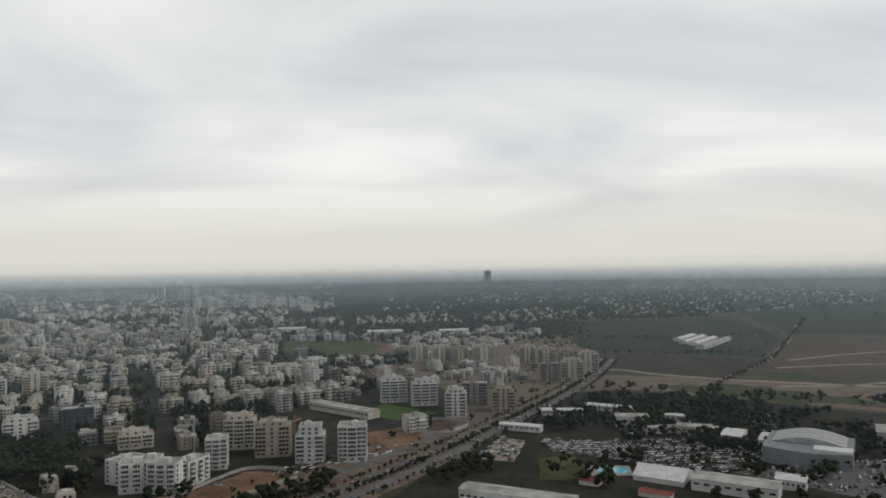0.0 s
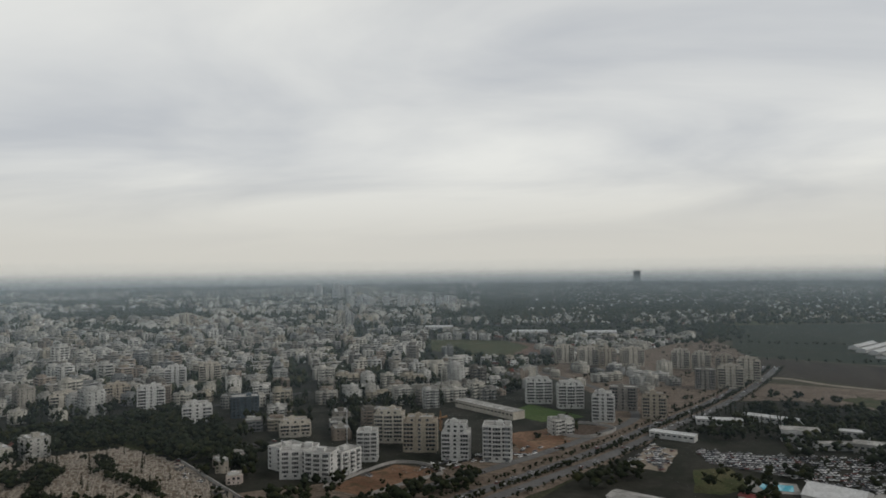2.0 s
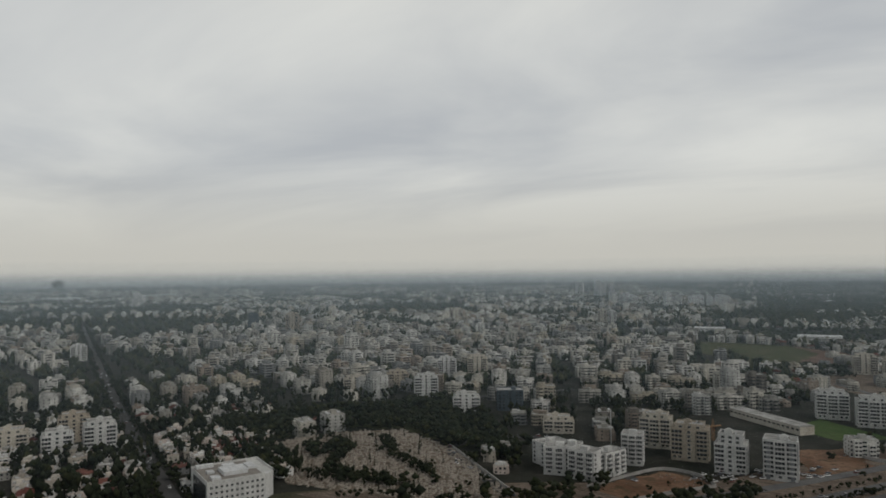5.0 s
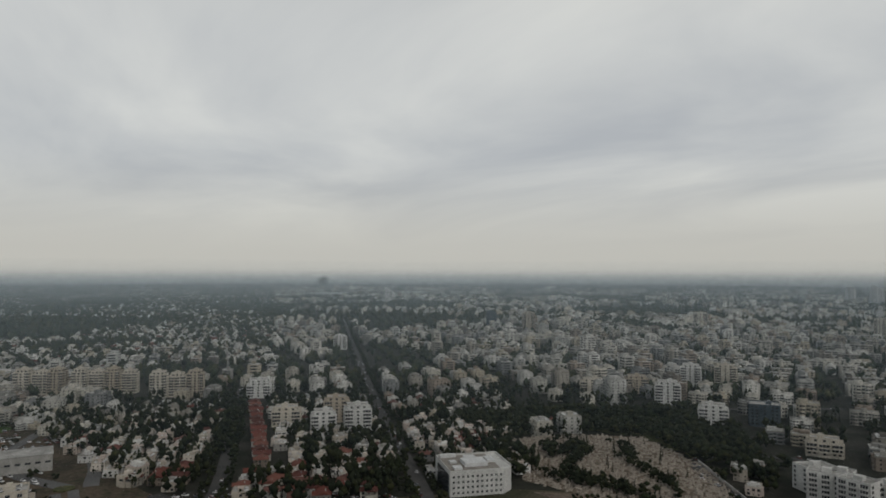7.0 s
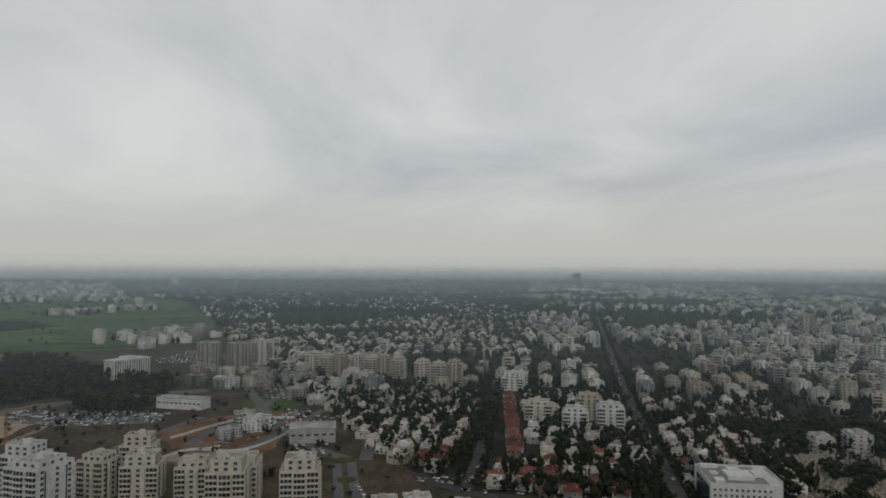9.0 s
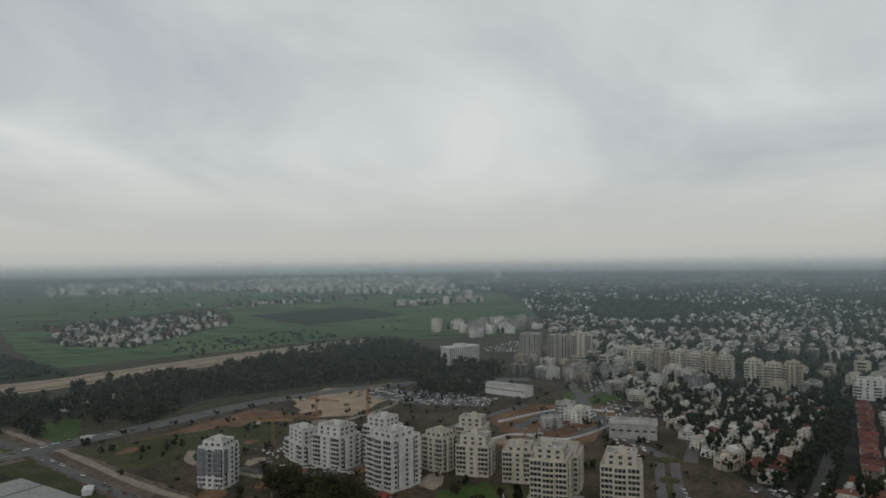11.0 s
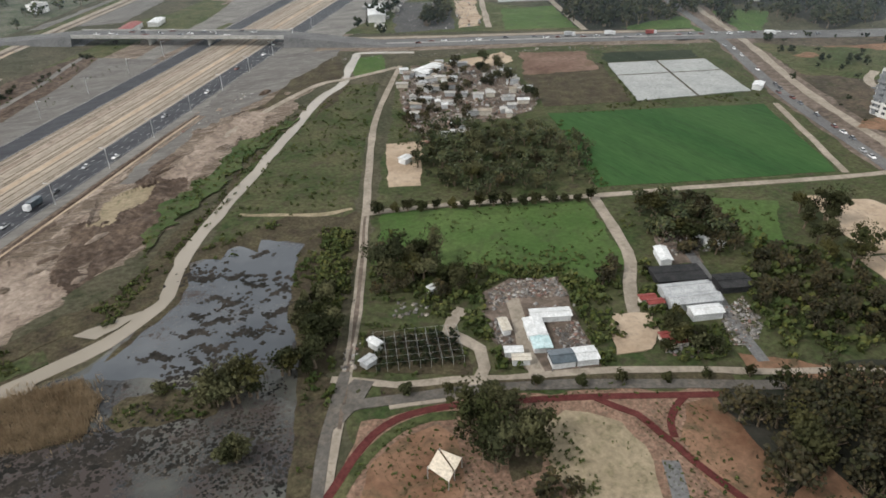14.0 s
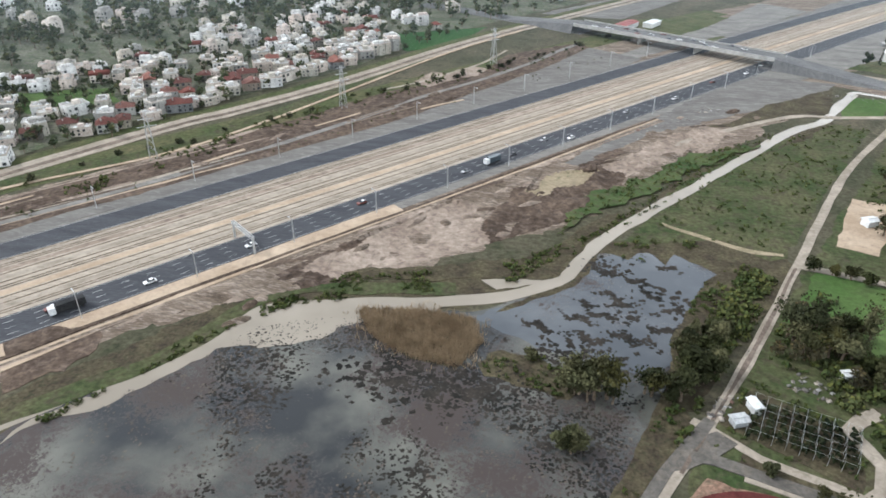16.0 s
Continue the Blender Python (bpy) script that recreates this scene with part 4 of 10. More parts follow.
g = Geo()
NU, NV = 248, 50
for i in range(NU + 1):
    for j in range(NV + 1):
        u, v = 40 + i * 1.25, 150 + j * 1.0
        g.v.append((*hwy(u, v), works_height(u, v)))
for i in range(NU):
    for j in range(NV):
        g.f.append((i * (NV + 1) + j, i * (NV + 1) + j + 1, (i + 1) * (NV + 1) + j + 1, (i + 1) * (NV + 1) + j))
        x, y = hwy(40.6 + i * 1.25, 150.5 + j * 1.0)
        x, y = x + 5 * noise.noise((x * 0.09, y * 0.09, 3)), y + 5 * noise.noise((x * 0.09, y * 0.09, 7))
        w = noise.noise((i * 0.025, j * 0.12, 5)) + 0.25 * noise.noise((i * 0.12, j * 0.3, 9))
        g.m.append(4 if inside(x, y, SLIP) else 2 if inside(x, y, OLIVE_FLAT) else 1 if inside(x, y, SAND_FLAT) else 0 if inside(x, y, BROWN_SLOPE) else 1 if inside(x, y, PINK_BANK) else 0 if w < -0.22 else 1 if w > 0.34 else 5)
solo("spoil_heaps", g, ["darkmud", "pinkearth", "straw", "grass", "slipgrey", "churn"], "uneven heaps of dug brown earth beside the roadworks", "earth heap", kind="structure")
strip("dry_grass", [(-54, -259), (-59, -255), (-63, -253), (-72, -249), (-85, -242), (-96, -241)], 2.6, 0.17, "straw", "thin curve of yellowish dry grass and sand beside the pond", "grass", 1.6, step=2)
patch("marsh_weed", [(-30, -232), (-34, -240), (-52, -241), (-58, -243), (-73, -249), (-92, -235), (-89, -223), (-71, -221), (-64, -229), (-55, -233), (-52, -224), (-46, -234), (-38, -227)], 0.145, "weedland", "dark reddish-brown marsh at the pond's tip", wobble=3)
patch("marsh_weed", [(-30, -234), (-27, -222), (-19, -206), (-8, -197), (4, -187), (2, -191), (-12, -205), (-22, -218)], 0.14, "weedland", "dark weedy edge between pond and canal", wobble=2.5)
patch("grass_bank", [(-71, -216), (-82, -213), (-76, -198), (-66, -178), (-59, -172), (-63, -188)], 0.16, "grass", "bright green grass between pond and track", wobble=2)

# ---------- farmland between the pond and the new quarter ----------
ROAD_MAIN = [(-560, -560), (-452, -362), (-380, -246), (-335, -155), (-300, -92), (-268, -30), (-235, 30), (-180, 130)]
patch("farm_ground", [(-40, -100), (-52, -140), (-104, -236), (-140, -300), (-200, -410), (-330, -425), (-455, -355), (-390, -250), (-300, -85), (-250, 10), (-60, 60), (-20, -60)], 0.03, "marshgrass", "rough ground with weeds between fields", wobble=3)
patch("green_field", [(-234, -292), (-348, -243), (-301, -165), (-197, -206)], 0.12, "crop", "flat bright green crop field", "field", wobble=1.0)
patch("grey_field", [(-324, -349), (-388, -324), (-360, -262), (-290, -282)], 0.5, "net", "field covered with grey growing nets", "field", wobble=0.6)
strip("field_path", [(-357, -338), (-326, -271)], 1.4, 0.56, "weedland", "narrow weedy path across the grey field", "path")
strip("field_path", [(-311, -325), (-378, -300)], 1.1, 0.565, "weedland", "narrow weedy path across the grey field", "path")
patch("ploughed_plot", [(-287, -392), (-320, -352), (-288, -284), (-238, -302), (-258, -350)], 0.10, "weedland", "dark ploughed plot with weeds", "field")
patch("dark_plot", [(-338, -372), (-398, -345), (-388, -328), (-326, -351)], 0.11, "crop_dark", "narrow dark green plot", "field")
patch("bare_plot", [(-290, -400), (-330, -380), (-309, -340), (-264, -356)], 0.13, "redsoil", "bare reddish plot of earth", "ground", wobble=4)
patch("meadow", [(-105, -232), (-184, -199), (-166, -152), (-142, -148), (-118, -170), (-86, -196)], 0.11, "grass", "green grass meadow with darker tufts", "meadow", wobble=2)
patch("meadow", [(-232, -174), (-252, -160), (-224, -131), (-208, -148)], 0.11, "grass", "small bright green meadow", "meadow", wobble=2)
patch("foundations_ground", [(-240, -115), (-276, -99), (-251, -54), (-224, -72)], 0.2, "sand", "levelled pale sand of a building site", wobble=1)
patch("excavated_ground", [(-266, -157), (-290, -139), (-278, -104), (-243, -115)], 0.15, "sand", "bare excavated sand", wobble=4)
patch("sand_lot", [(-138, -297), (-156, -291), (-131, -247), (-118, -252)], 0.15, "sand", "bare sandy yard beside a track", wobble=1.5)
patch("orchard_ground", [(-69, -163), (-91, -146), (-86, -129), (-57, -147)], 0.10, "weedland", "dark weedy soil under a netted orchard", wobble=1)

TRACKS = {
    "farm_track": ([(-18, -75), (-35, -112), (-50, -138), (-73, -181), (-100, -236), (-128, -294), (-150, -335), (-179, -379), (-203, -414)], 3.3, "pale dirt track with two ruts"),
    "farm_lane": ([(-100, -234), (-136, -223), (-189, -201), (-231, -186), (-298, -160), (-330, -150)], 3.6, "pale dirt lane between fields"),
    "yard_track": ([(-189, -200), (-171, -159), (-155, -140), (-146, -128), (-136, -114)], 4.4, "winding sandy track between plots"),
    "hamlet_road": ([(-50, -147), (-56, -143), (-65, -136), (-80, -130), (-94, -123), (-108, -117), (-122, -111), (-135, -104), (-147, -97), (-161, -88), (-190, -72), (-230, -40)], 2.6, "pale worn road past the smallholdings"),
    "field_edge_track": ([(-354, -240), (-333, -208), (-303, -162)], 3.5, "pale track along the field edge"),
    "orchard_track": ([(-60, -130), (-84, -124), (-94, -138), (-90, -150), (-100, -158)], 4.0, "sandy drive round the orchard"),
    "canal_track": ([(-200, -412), (-165, -405), (-140, -402), (-90, -365), (-40, -318)], 4.0, "pale track beside the canal"),
}
for i, (nm, (pts, w, lab)) in enumerate(TRACKS.items()):
    strip(nm, pts, w, 0.22 + 0.012 * i, "dirt", lab, "track", 0.6, step=6)
strip("track_ruts", [(-45, -128), (-73, -181), (-98, -232)], 1.2, 0.31, "mud", "weedy middle ridge of the track", "track ridge", 0.5, step=4)
patch("junction_dirt", [(-42, -128), (-50, -140), (-56, -144), (-60, -140), (-54, -134), (-47, -130)], 0.3, "worn_road", "worn surface of a road fork", "road", wobble=1)

strip("road_verge", [(-60, -135), (-80, -127.5), (-98, -120), (-124, -107), (-150, -92)], 4.5, 0.16, "weedland", "brown weedy verge between two roads", "verge", 1.2, step=4)
strip("park_road", [(-48, -134), (-53, -134), (-64, -130), (-80, -124.5), (-98, -117), (-124, -103), (-138, -95), (-160, -82)], 3.6, 0.345, "worn_road", "worn grey asphalt road beside the park", "road", 0.5, step=5)
strip("park_road", [(-31, -108), (-38, -122), (-42, -129), (-49, -139), (-55, -148)], 3.2, 0.34, "worn_road", "worn grey asphalt end of the farm track", "road", 0.5, step=4)
# park with red paths
patch("park_paving", [(-34, -108), (-52, -128), (-74, -124), (-98, -114), (-118, -104), (-142, -92), (-118, -55), (-60, -50), (-30, -80)], 0.13, "paving", "pinkish bare ground of a new park", wobble=2)
strip("lawn", [(-31, -100), (-36, -107), (-42, -112.5), (-50, -117.5), (-59, -120.5), (-68, -120), (-74, -117.5)], 3.0, 0.2, "scrub", "curved strip of young lawn inside the red path", "lawn", 0.6, step=4)
patch("planted_bed", [(-36, -100), (-41, -106), (-48, -114), (-57, -117), (-68, -117), (-70, -110), (-63, -95), (-52, -86)], 0.19, "orangesoil", "reddish bare soil with young plants in rows", "bed", wobble=1)
patch("scrub_plot", [(-89, -112), (-98, -107), (-92, -103), (-87, -97), (-82, -90), (-74, -92), (-80, -104)], 0.19, "weedland", "brown scrubby plot under trees", "plot", wobble=1.5)
patch("round_lawn", [(-84, -88), (-87, -97), (-92, -103), (-100, -105), (-105, -101), (-110, -94), (-110, -85), (-108, -79), (-102, -70), (-92, -70), (-84, -78)], 0.205, "straw", "round plot of dry straw-coloured grass", "lawn", wobble=1)
RED1 = [(-28, -100), (-33, -108), (-38, -112), (-44, -117), (-52, -122), (-60, -124), (-68, -123), (-75, -121), (-89, -115), (-102, -109), (-114, -103), (-129, -95), (-142, -88)]
strip("red_path", RED1, 2.3, 0.24, "redpath", "curved dark red cycle path", "path", step=4)
strip("red_path", [(-110, -105), (-113, -99), (-116, -94), (-116.5, -86), (-117, -80), (-117, -74), (-119, -56)], 2.2, 0.245, "redpath", "curved dark red cycle path", "path", step=3)
strip("red_path", [(-133, -93), (-128, -91.5), (-122, -88), (-118.5, -83)], 2.0, 0.25, "redpath", "short dark red linking path", "path", step=2)
patch("red_earth", [(-131, -91), (-140, -90), (-136, -76), (-133, -62), (-124, -52), (-116, -54), (-116, -70), (-119, -82)], 0.19, "orangesoil", "bare orange-brown earth beside the path", wobble=1.5)
patch("red_earth", [(-127, -57), (-144, -58), (-143, -47), (-126, -44)], 0.185, "orangesoil", "bare orange-brown clearing between trees", wobble=2)
patch("red_earth", [(-160, -98), (-176, -84), (-200, -66), (-206, -54), (-196, -56), (-180, -66), (-168, -80), (-156, -91)], 0.165, "orangesoil", "orange-brown earth along a track's bend", wobble=2)
strip("park_lane", [(-112, -78), (-107, -70), (-102, -63), (-96, -54)], 4.2, 0.2, "asphalt", "short grey asphalt lane in the park", "lane", step=3)

# cross road over the highway, main road, building land
CROSS = [(120, -670), (74, -648), (-30, -585), (-97, -545), (-150, -512), (-197, -482), (-258, -452), (-314, -428), (-435, -370), (-520, -325), (-640, -262), (-740, -150), (-780, -20)]
strip("cross_road", CROSS[:3], 19, 0.30, "asphalt", "grey asphalt main road", step=20)
strip("road_shoulder", CROSS[4:9], 42, 0.10, "churn", "dug pinkish earth on both sides of the main road", "shoulder", 5, step=20)
strip("road_shoulder", CROSS[4:9], 5, 0.2, "dirt", "pale dirt track beside the main road", "track", 1.5, step=20, shift=16)
strip("cross_road", CROSS[4:], 22, 0.30, "asphalt", "grey asphalt main road with traffic", step=20)
strip("road_median", CROSS[4:9], 1.6, 0.42, "concrete", "pale concrete median of the main road", "median", 0.2, step=20)
patch("lorry_yard", [(-284, -595), (-332, -576), (-284, -483), (-239, -497)], 0.16, "street", "dark tarmac yard beyond the main road", wobble=3)
patch("sand_lot", [(-337, -575), (-355, -567), (-309, -483), (-288, -482)], 0.17, "sand", "pale sandy yard beyond the main road", wobble=3)
strip("yard_lane", [(-420, -660), (-373, -587), (-310, -473)], 5, 0.2, "dirt", "pale lane leading from the main road", "track", 1)
strip("yard_lane", [(-440, -580), (-414, -531), (-370, -428)], 5, 0.2, "dirt", "pale lane beside a wood", "track", 1)
patch("meadow", [(-354, -523), (-401, -512), (-370, -438), (-317, -461)], 0.13, "grass", "green plot beyond the main road", "meadow", wobble=3)
patch("grey_field", [(-388, -581), (-432, -564), (-412, -532), (-368, -549)], 0.4, "net", "small plot covered with grey nets", "field", wobble=1)
strip("main_road_bed", ROAD_MAIN, 30, 0.12, "mud", "dug brown road bed beside the main road", "road", 4)
strip("main_road", ROAD_MAIN, 7.5, 0.28, "asphalt", "grey asphalt road under repair", shift=-9)
strip("main_road_track", ROAD_MAIN, 6, 0.2, "dirt", "bare sandy strip of the road works", "track", 1.5, shift=7)
QUARTER = [(-455, -352), (-640, -258), (-740, -150), (-790, 0), (-700, 82), (-560, 98), (-395, 122), (-190, 120), (-250, 12), (-306, -90), (-388, -246)]
patch("quarter_ground", QUARTER, 0.04, "plotland", "bare building land round new towers", wobble=2)
patch("sand_lot", [(-653, -249), (-706, -230), (-723, -185), (-660, -151), (-580, -167), (-569, -206)], 0.12, "sand", "orange sand of a cleared building lot", wobble=4)
patch("sand_strip", [(-440, -318), (-600, -264), (-579, -205), (-500, -262), (-440, -285)], 0.11, "orangesoil", "cleared brown strip beside the road", wobble=3)
patch("waste_grass", [(-448, -335), (-560, -235), (-520, -200), (-470, -210), (-415, -270)], 0.13, "scrub", "waste grass between building plots", wobble=5)
patch("car_park_ground", [(-711, -188), (-694, -119), (-670, -52), (-630, -53), (-633, -123), (-661, -171)], 0.13, "asphalt", "gravelly car park beside the road", wobble=2)
patch("red_lot", [(-500, -40), (-535, -32), (-638, -4), (-655, 40), (-610, 58), (-520, 34), (-480, 0)], 0.14, "orangesoil", "excavated dark red building lot", wobble=3)
patch("red_lot", [(-330, -90), (-345, -84), (-372, -30), (-356, 58), (-312, 48), (-290, -20)], 0.15, "orangesoil", "bare reddish lot with tufts of grass", wobble=5)
patch("waste_grass", [(-380, -60), (-410, -50), (-408, -5), (-375, -20)], 0.16, "scrub", "small green lawn before the towers", wobble=3)
for pts, lab in (([(-225, 44), (-240, 47), (-302, 52), (-362, 59), (-436, 68), (-466, 72)], "new boulevard carriageway with parked cars"), ([(-230, 57), (-245, 58), (-307, 63), (-367, 70), (-440, 78), (-468, 82)], "new boulevard carriageway beside white houses")):
    strip("boulevard", pts, 6, 0.3, "asphalt", lab, step=10)
strip("boulevard_median", [(-240, 52.5), (-304, 57.5), (-365, 64.5), (-424, 71)], 4, 0.34, "scrub", "planted median of the boulevard", "median", 0.5)
strip("boulevard", [(-476, 80), (-520, 60), (-600, 40), (-700, 30), (-800, 20)], 10, 0.3, "asphalt", "asphalt street between building lots", step=10)
strip("quarter_street", [(-470, 92), (-540, 105), (-700, 95), (-850, 70)], 9, 0.29, "asphalt", "asphalt street at the edge of the houses", step=10)
strip("quarter_street", [(-430, -230), (-418, -140), (-470, -110), (-560, -70), (-640, -20)], 8, 0.29, "asphalt", "asphalt street between new towers", step=10)
for c in ((-474, 78), (-430, 72.5)):
    g = Geo()
    g.add([(6 * math.cos(k * math.tau / 20), 6 * math.sin(k * math.tau / 20), z) for z in (0.1, 0.75) for k in range(20)], [tuple(range(20, 40))] + [(k, (k + 1) % 20, 20 + (k + 1) % 20, 20 + k) for k in range(20)])
    solo("roundabout", g, ["scrub"], "round traffic island with low planting", "roundabout", (c[0], c[1], 0), kind="structure")

# far fields
patch("far_field", [(-1225, -1072), (-1644, -773), (-1958, -992), (-2806, -627), (-2300, -250), (-1652, -15), (-1269, -42), (-1180, -200), (-1200, -330), (-1000, -480), (-800, -640)], 0.05, "farmland", "far green farm fields", "field", wobble=20, step=80)
patch("far_field", [(-1400, -500), (-1700, -350), (-2000, -600), (-1650, -740)], 0.10, "crop_dark", "far dark green field", "field", wobble=12, step=60)
patch("far_field", [(-955, -1271), (-1151, -1142), (-751, -539), (-666, -668), (-825, -956)], 0.09, "crop_dark", "dark green orchard field", "field", wobble=4, step=50)
patch("far_field", [(-962, -1249), (-825, -956), (-666, -672), (-611, -773), (-747, -963)], 0.085, "crop", "bright green field beside an orchard", "field", wobble=4, step=50)
patch("far_field", [(-763, -1128), (-824, -1074), (-626, -801), (-577, -863)], 0.09, "crop_dark", "dark green field beside the corridor", "field", wobble=4, step=50)
patch("oval_lawn", [(-704, 15), (-724, 64), (-680, 74), (-642, 37), (-652, 15)], 0.2, "grass", "oval green lawn between building lots", "lawn", wobble=2)
patch("far_field", [(-600, -1010), (-680, -920), (-960, -1300), (-1500, -2400), (-1050, -1800)], 0.07, "farmland", "far green meadow beside the highway", "field", wobble=8, step=60)
patch("far_field", [(-1100, -1150), (-1500, -1700), (-3200, -2200), (-3000, -900), (-1900, -1050), (-1300, -1100)], 0.04, "farmland", "far green farmland", "field", wobble=20, step=90)
BELT = [(-330, -735), (-457, -680), (-525, -645), (-615, -612), (-700, -550), (-802, -495), (-955, -415), (-1139, -290)]
strip("sandy_corridor", BELT, 72, 0.16, "sand", "wide sandy corridor cleared for a railway", "rail bed", 7, step=20)
for off, w, m in ((-8, 6, "dirt"), (14, 9, "pinkearth"), (-24, 8, "churn"), (27, 5, "dirt")):
    strip("corridor_road", BELT, w, 0.25 + 0.001 * off, m, "graded band of earth in the sandy corridor", "road", 2.5, step=20, shift=off)
patch("depot_ground", [(-396, -762), (-469, -782), (-372, -595), (-317, -629)], 0.18, "concrete", "pale concrete yard of a depot", wobble=2)
patch("meadow", [(-400, -420), (-520, -425), (-545, -400), (-480, -352), (-406, -369)], 0.10, "grass", "green clearing among trees", "meadow", wobble=5)
patch("meadow", [(120, -552), (51, -588), (71, -525), (100, -500)], 0.12, "crop", "bright green field beyond the dyke", "field", wobble=2)
patch("meadow", [(325, -356), (259, -382), (240, -358), (276, -330)], 0.12, "grass", "green meadow beside the villas", "meadow", wobble=3)
patch("villa_ground", [(250, -262), (345, -130), (700, -300), (600, -800), (160, -1000), (-60, -760), (80, -560), (125, -455), (180, -376), (222, -320)], 0.05, "garden", "gardens and lanes of a villa quarter", wobble=4, step=40)
patch("village_ground", [(-1308, -1026), (-1731, -896), (-1424, -681), (-1021, -649), (-1022, -779)], 0.11, "town", "gardens of a low village", wobble=30, step=50)
patch("slip_land", [(-60, -640), (-120, -560), (-220, -505), (-330, -450), (-450, -390), (-440, -420), (-330, -600), (-250, -700)], 0.05, "scrub", "weedy land beyond the cross road", wobble=4)

# ---------- land beside the boulevard, at the other end of the turn ----------
BOULEV = [(-130, 300), (-61, 403), (-31, 448), (6, 507), (55, 598), (127, 729), (185, 863), (230, 980)]
FRONT = [(-300, 300), (-240, 360), (-95, 455), (-60, 520), (5, 600), (20, 705), (-15, 800), (-95, 930), (-30, 1010), (60, 1120), (215, 1400), (240, 1000), (200, 880), (130, 715), (20, 500), (-100, 300)]
BACK_LOT = [(-302, 1304), (-151, 1290), (-65, 1223), (-43, 1046), (-102, 1001), (-260, 1122)]
FRONT_LOTS = [(-215, 470), (-170, 545), (-135, 600), (-130, 660), (-75, 720), (-90, 930), (0, 800), (30, 700), (-40, 530), (-95, 440), (-180, 400)]
WOOD_BAND = [(-330, 1440), (-150, 1380), (60, 1330), (210, 1260), (300, 1420), (320, 1640), (120, 1720), (-120, 1680), (-330, 1560)]
patch("estate_ground", FRONT, 0.05, "churn", "bare brown building land along the boulevard", wobble=3, step=20)
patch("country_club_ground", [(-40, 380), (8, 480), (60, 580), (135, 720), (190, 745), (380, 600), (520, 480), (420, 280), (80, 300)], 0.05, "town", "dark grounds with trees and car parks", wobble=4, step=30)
strip("avenue", BOULEV, 9, 0.25, "asphalt", "asphalt boulevard with parked cars", shift=7)
strip("avenue", BOULEV, 9, 0.25, "asphalt", "asphalt boulevard lined with trees", shift=-7)
strip("avenue_lane", [(-110, 400), (-80, 436), (-35, 501), (7, 569), (38, 634), (31, 704), (3, 794), (-60, 900)], 8, 0.27, "asphalt", "curving road past new towers", "road")
strip("field_road", [(150, 842), (185, 880), (211, 886), (229, 880), (260, 840), (320, 800), (382, 768), (466, 734), (640, 665)], 9, 0.2, "dirt", "pale dirt road between fields", "road", 1)
strip("field_road", [(318, 797), (360, 850), (435, 941), (520, 1080), (592, 1196), (760, 1500)], 5, 0.2, "dirt", "pale dirt road between dark fields", "road", 1)
patch("dark_field", [(225, 1100), (450, 985), (600, 1240), (748, 1787), (294, 1682), (240, 1274)], 0.08, "crop_dark", "large dark green field", "field", wobble=6, step=40)
patch("brown_field", [(215, 1095), (440, 960), (323, 800), (235, 890), (200, 910)], 0.09, "plough", "large dark brown ploughed field", "field", wobble=4, step=30)
patch("waste_land", [(185, 850), (330, 800), (620, 680), (700, 560), (420, 590), (200, 740), (140, 730)], 0.07, "churn", "rough waste land with red earth heaps", wobble=6, step=30)
patch("waste_grass", [(260, 770), (330, 760), (420, 640), (330, 650), (240, 720)], 0.12, "marshgrass", "green strip in the waste land", wobble=14)
patch("red_land", [(373, 850), (526, 829), (900, 900), (760, 1150), (638, 1219), (460, 1010)], 0.08, "darkmud", "reddish bare land with pale tracks", wobble=26, step=40)
patch("dark_field", [(660, 1330), (1000, 1200), (1900, 1900), (1902, 2990), (1502, 3587), (800, 1900)], 0.06, "crop_dark", "far dark fields", "field", wobble=20, step=90)
patch("far_woods_ground", [(294, 1690), (800, 1900), (1500, 3600), (1150, 4500), (700, 2700)], 0.05, "scrub", "far wooded land with scattered roofs", wobble=20, step=90)
patch("red_lot", BACK_LOT[1:5] + [(-120, 1045), (-105, 1200)], 0.12, "redsoil", "cleared reddish lot before the blocks", wobble=8)
patch("waste_grass", BACK_LOT, 0.10, "scrub", "dark green field behind the cleared lot", wobble=8)
patch("school_lawn", [(-58, 684), (-4, 632), (-42, 606), (-75, 640)], 0.12, "grass", "green lawn between the towers", "lawn", wobble=2)
patch("red_lot", [(-58, 520), (-30, 545), (5, 575), (-20, 590), (-62, 560)], 0.12, "orangesoil", "dug reddish building lot", wobble=3)
patch("sports_pitch", [(65, 478), (88, 487), (95, 446), (74, 429), (59, 430)], 0.12, "scrub", "dark green lawn of a country club", "lawn", wobble=1)
patch("club_car_park", [(74, 528), (143, 515), (123, 470), (78, 495)], 0.12, "asphalt", "car park full of cars", wobble=1)
patch("club_car_park", [(180, 440), (330, 470), (420, 380), (260, 360)], 0.12, "asphalt", "large car park full of cars", wobble=1)
patch("lorry_park", [(22, 480), (45, 540), (62, 528), (46, 470)], 0.12, "dirt", "dusty parking lot with lorries", wobble=2)

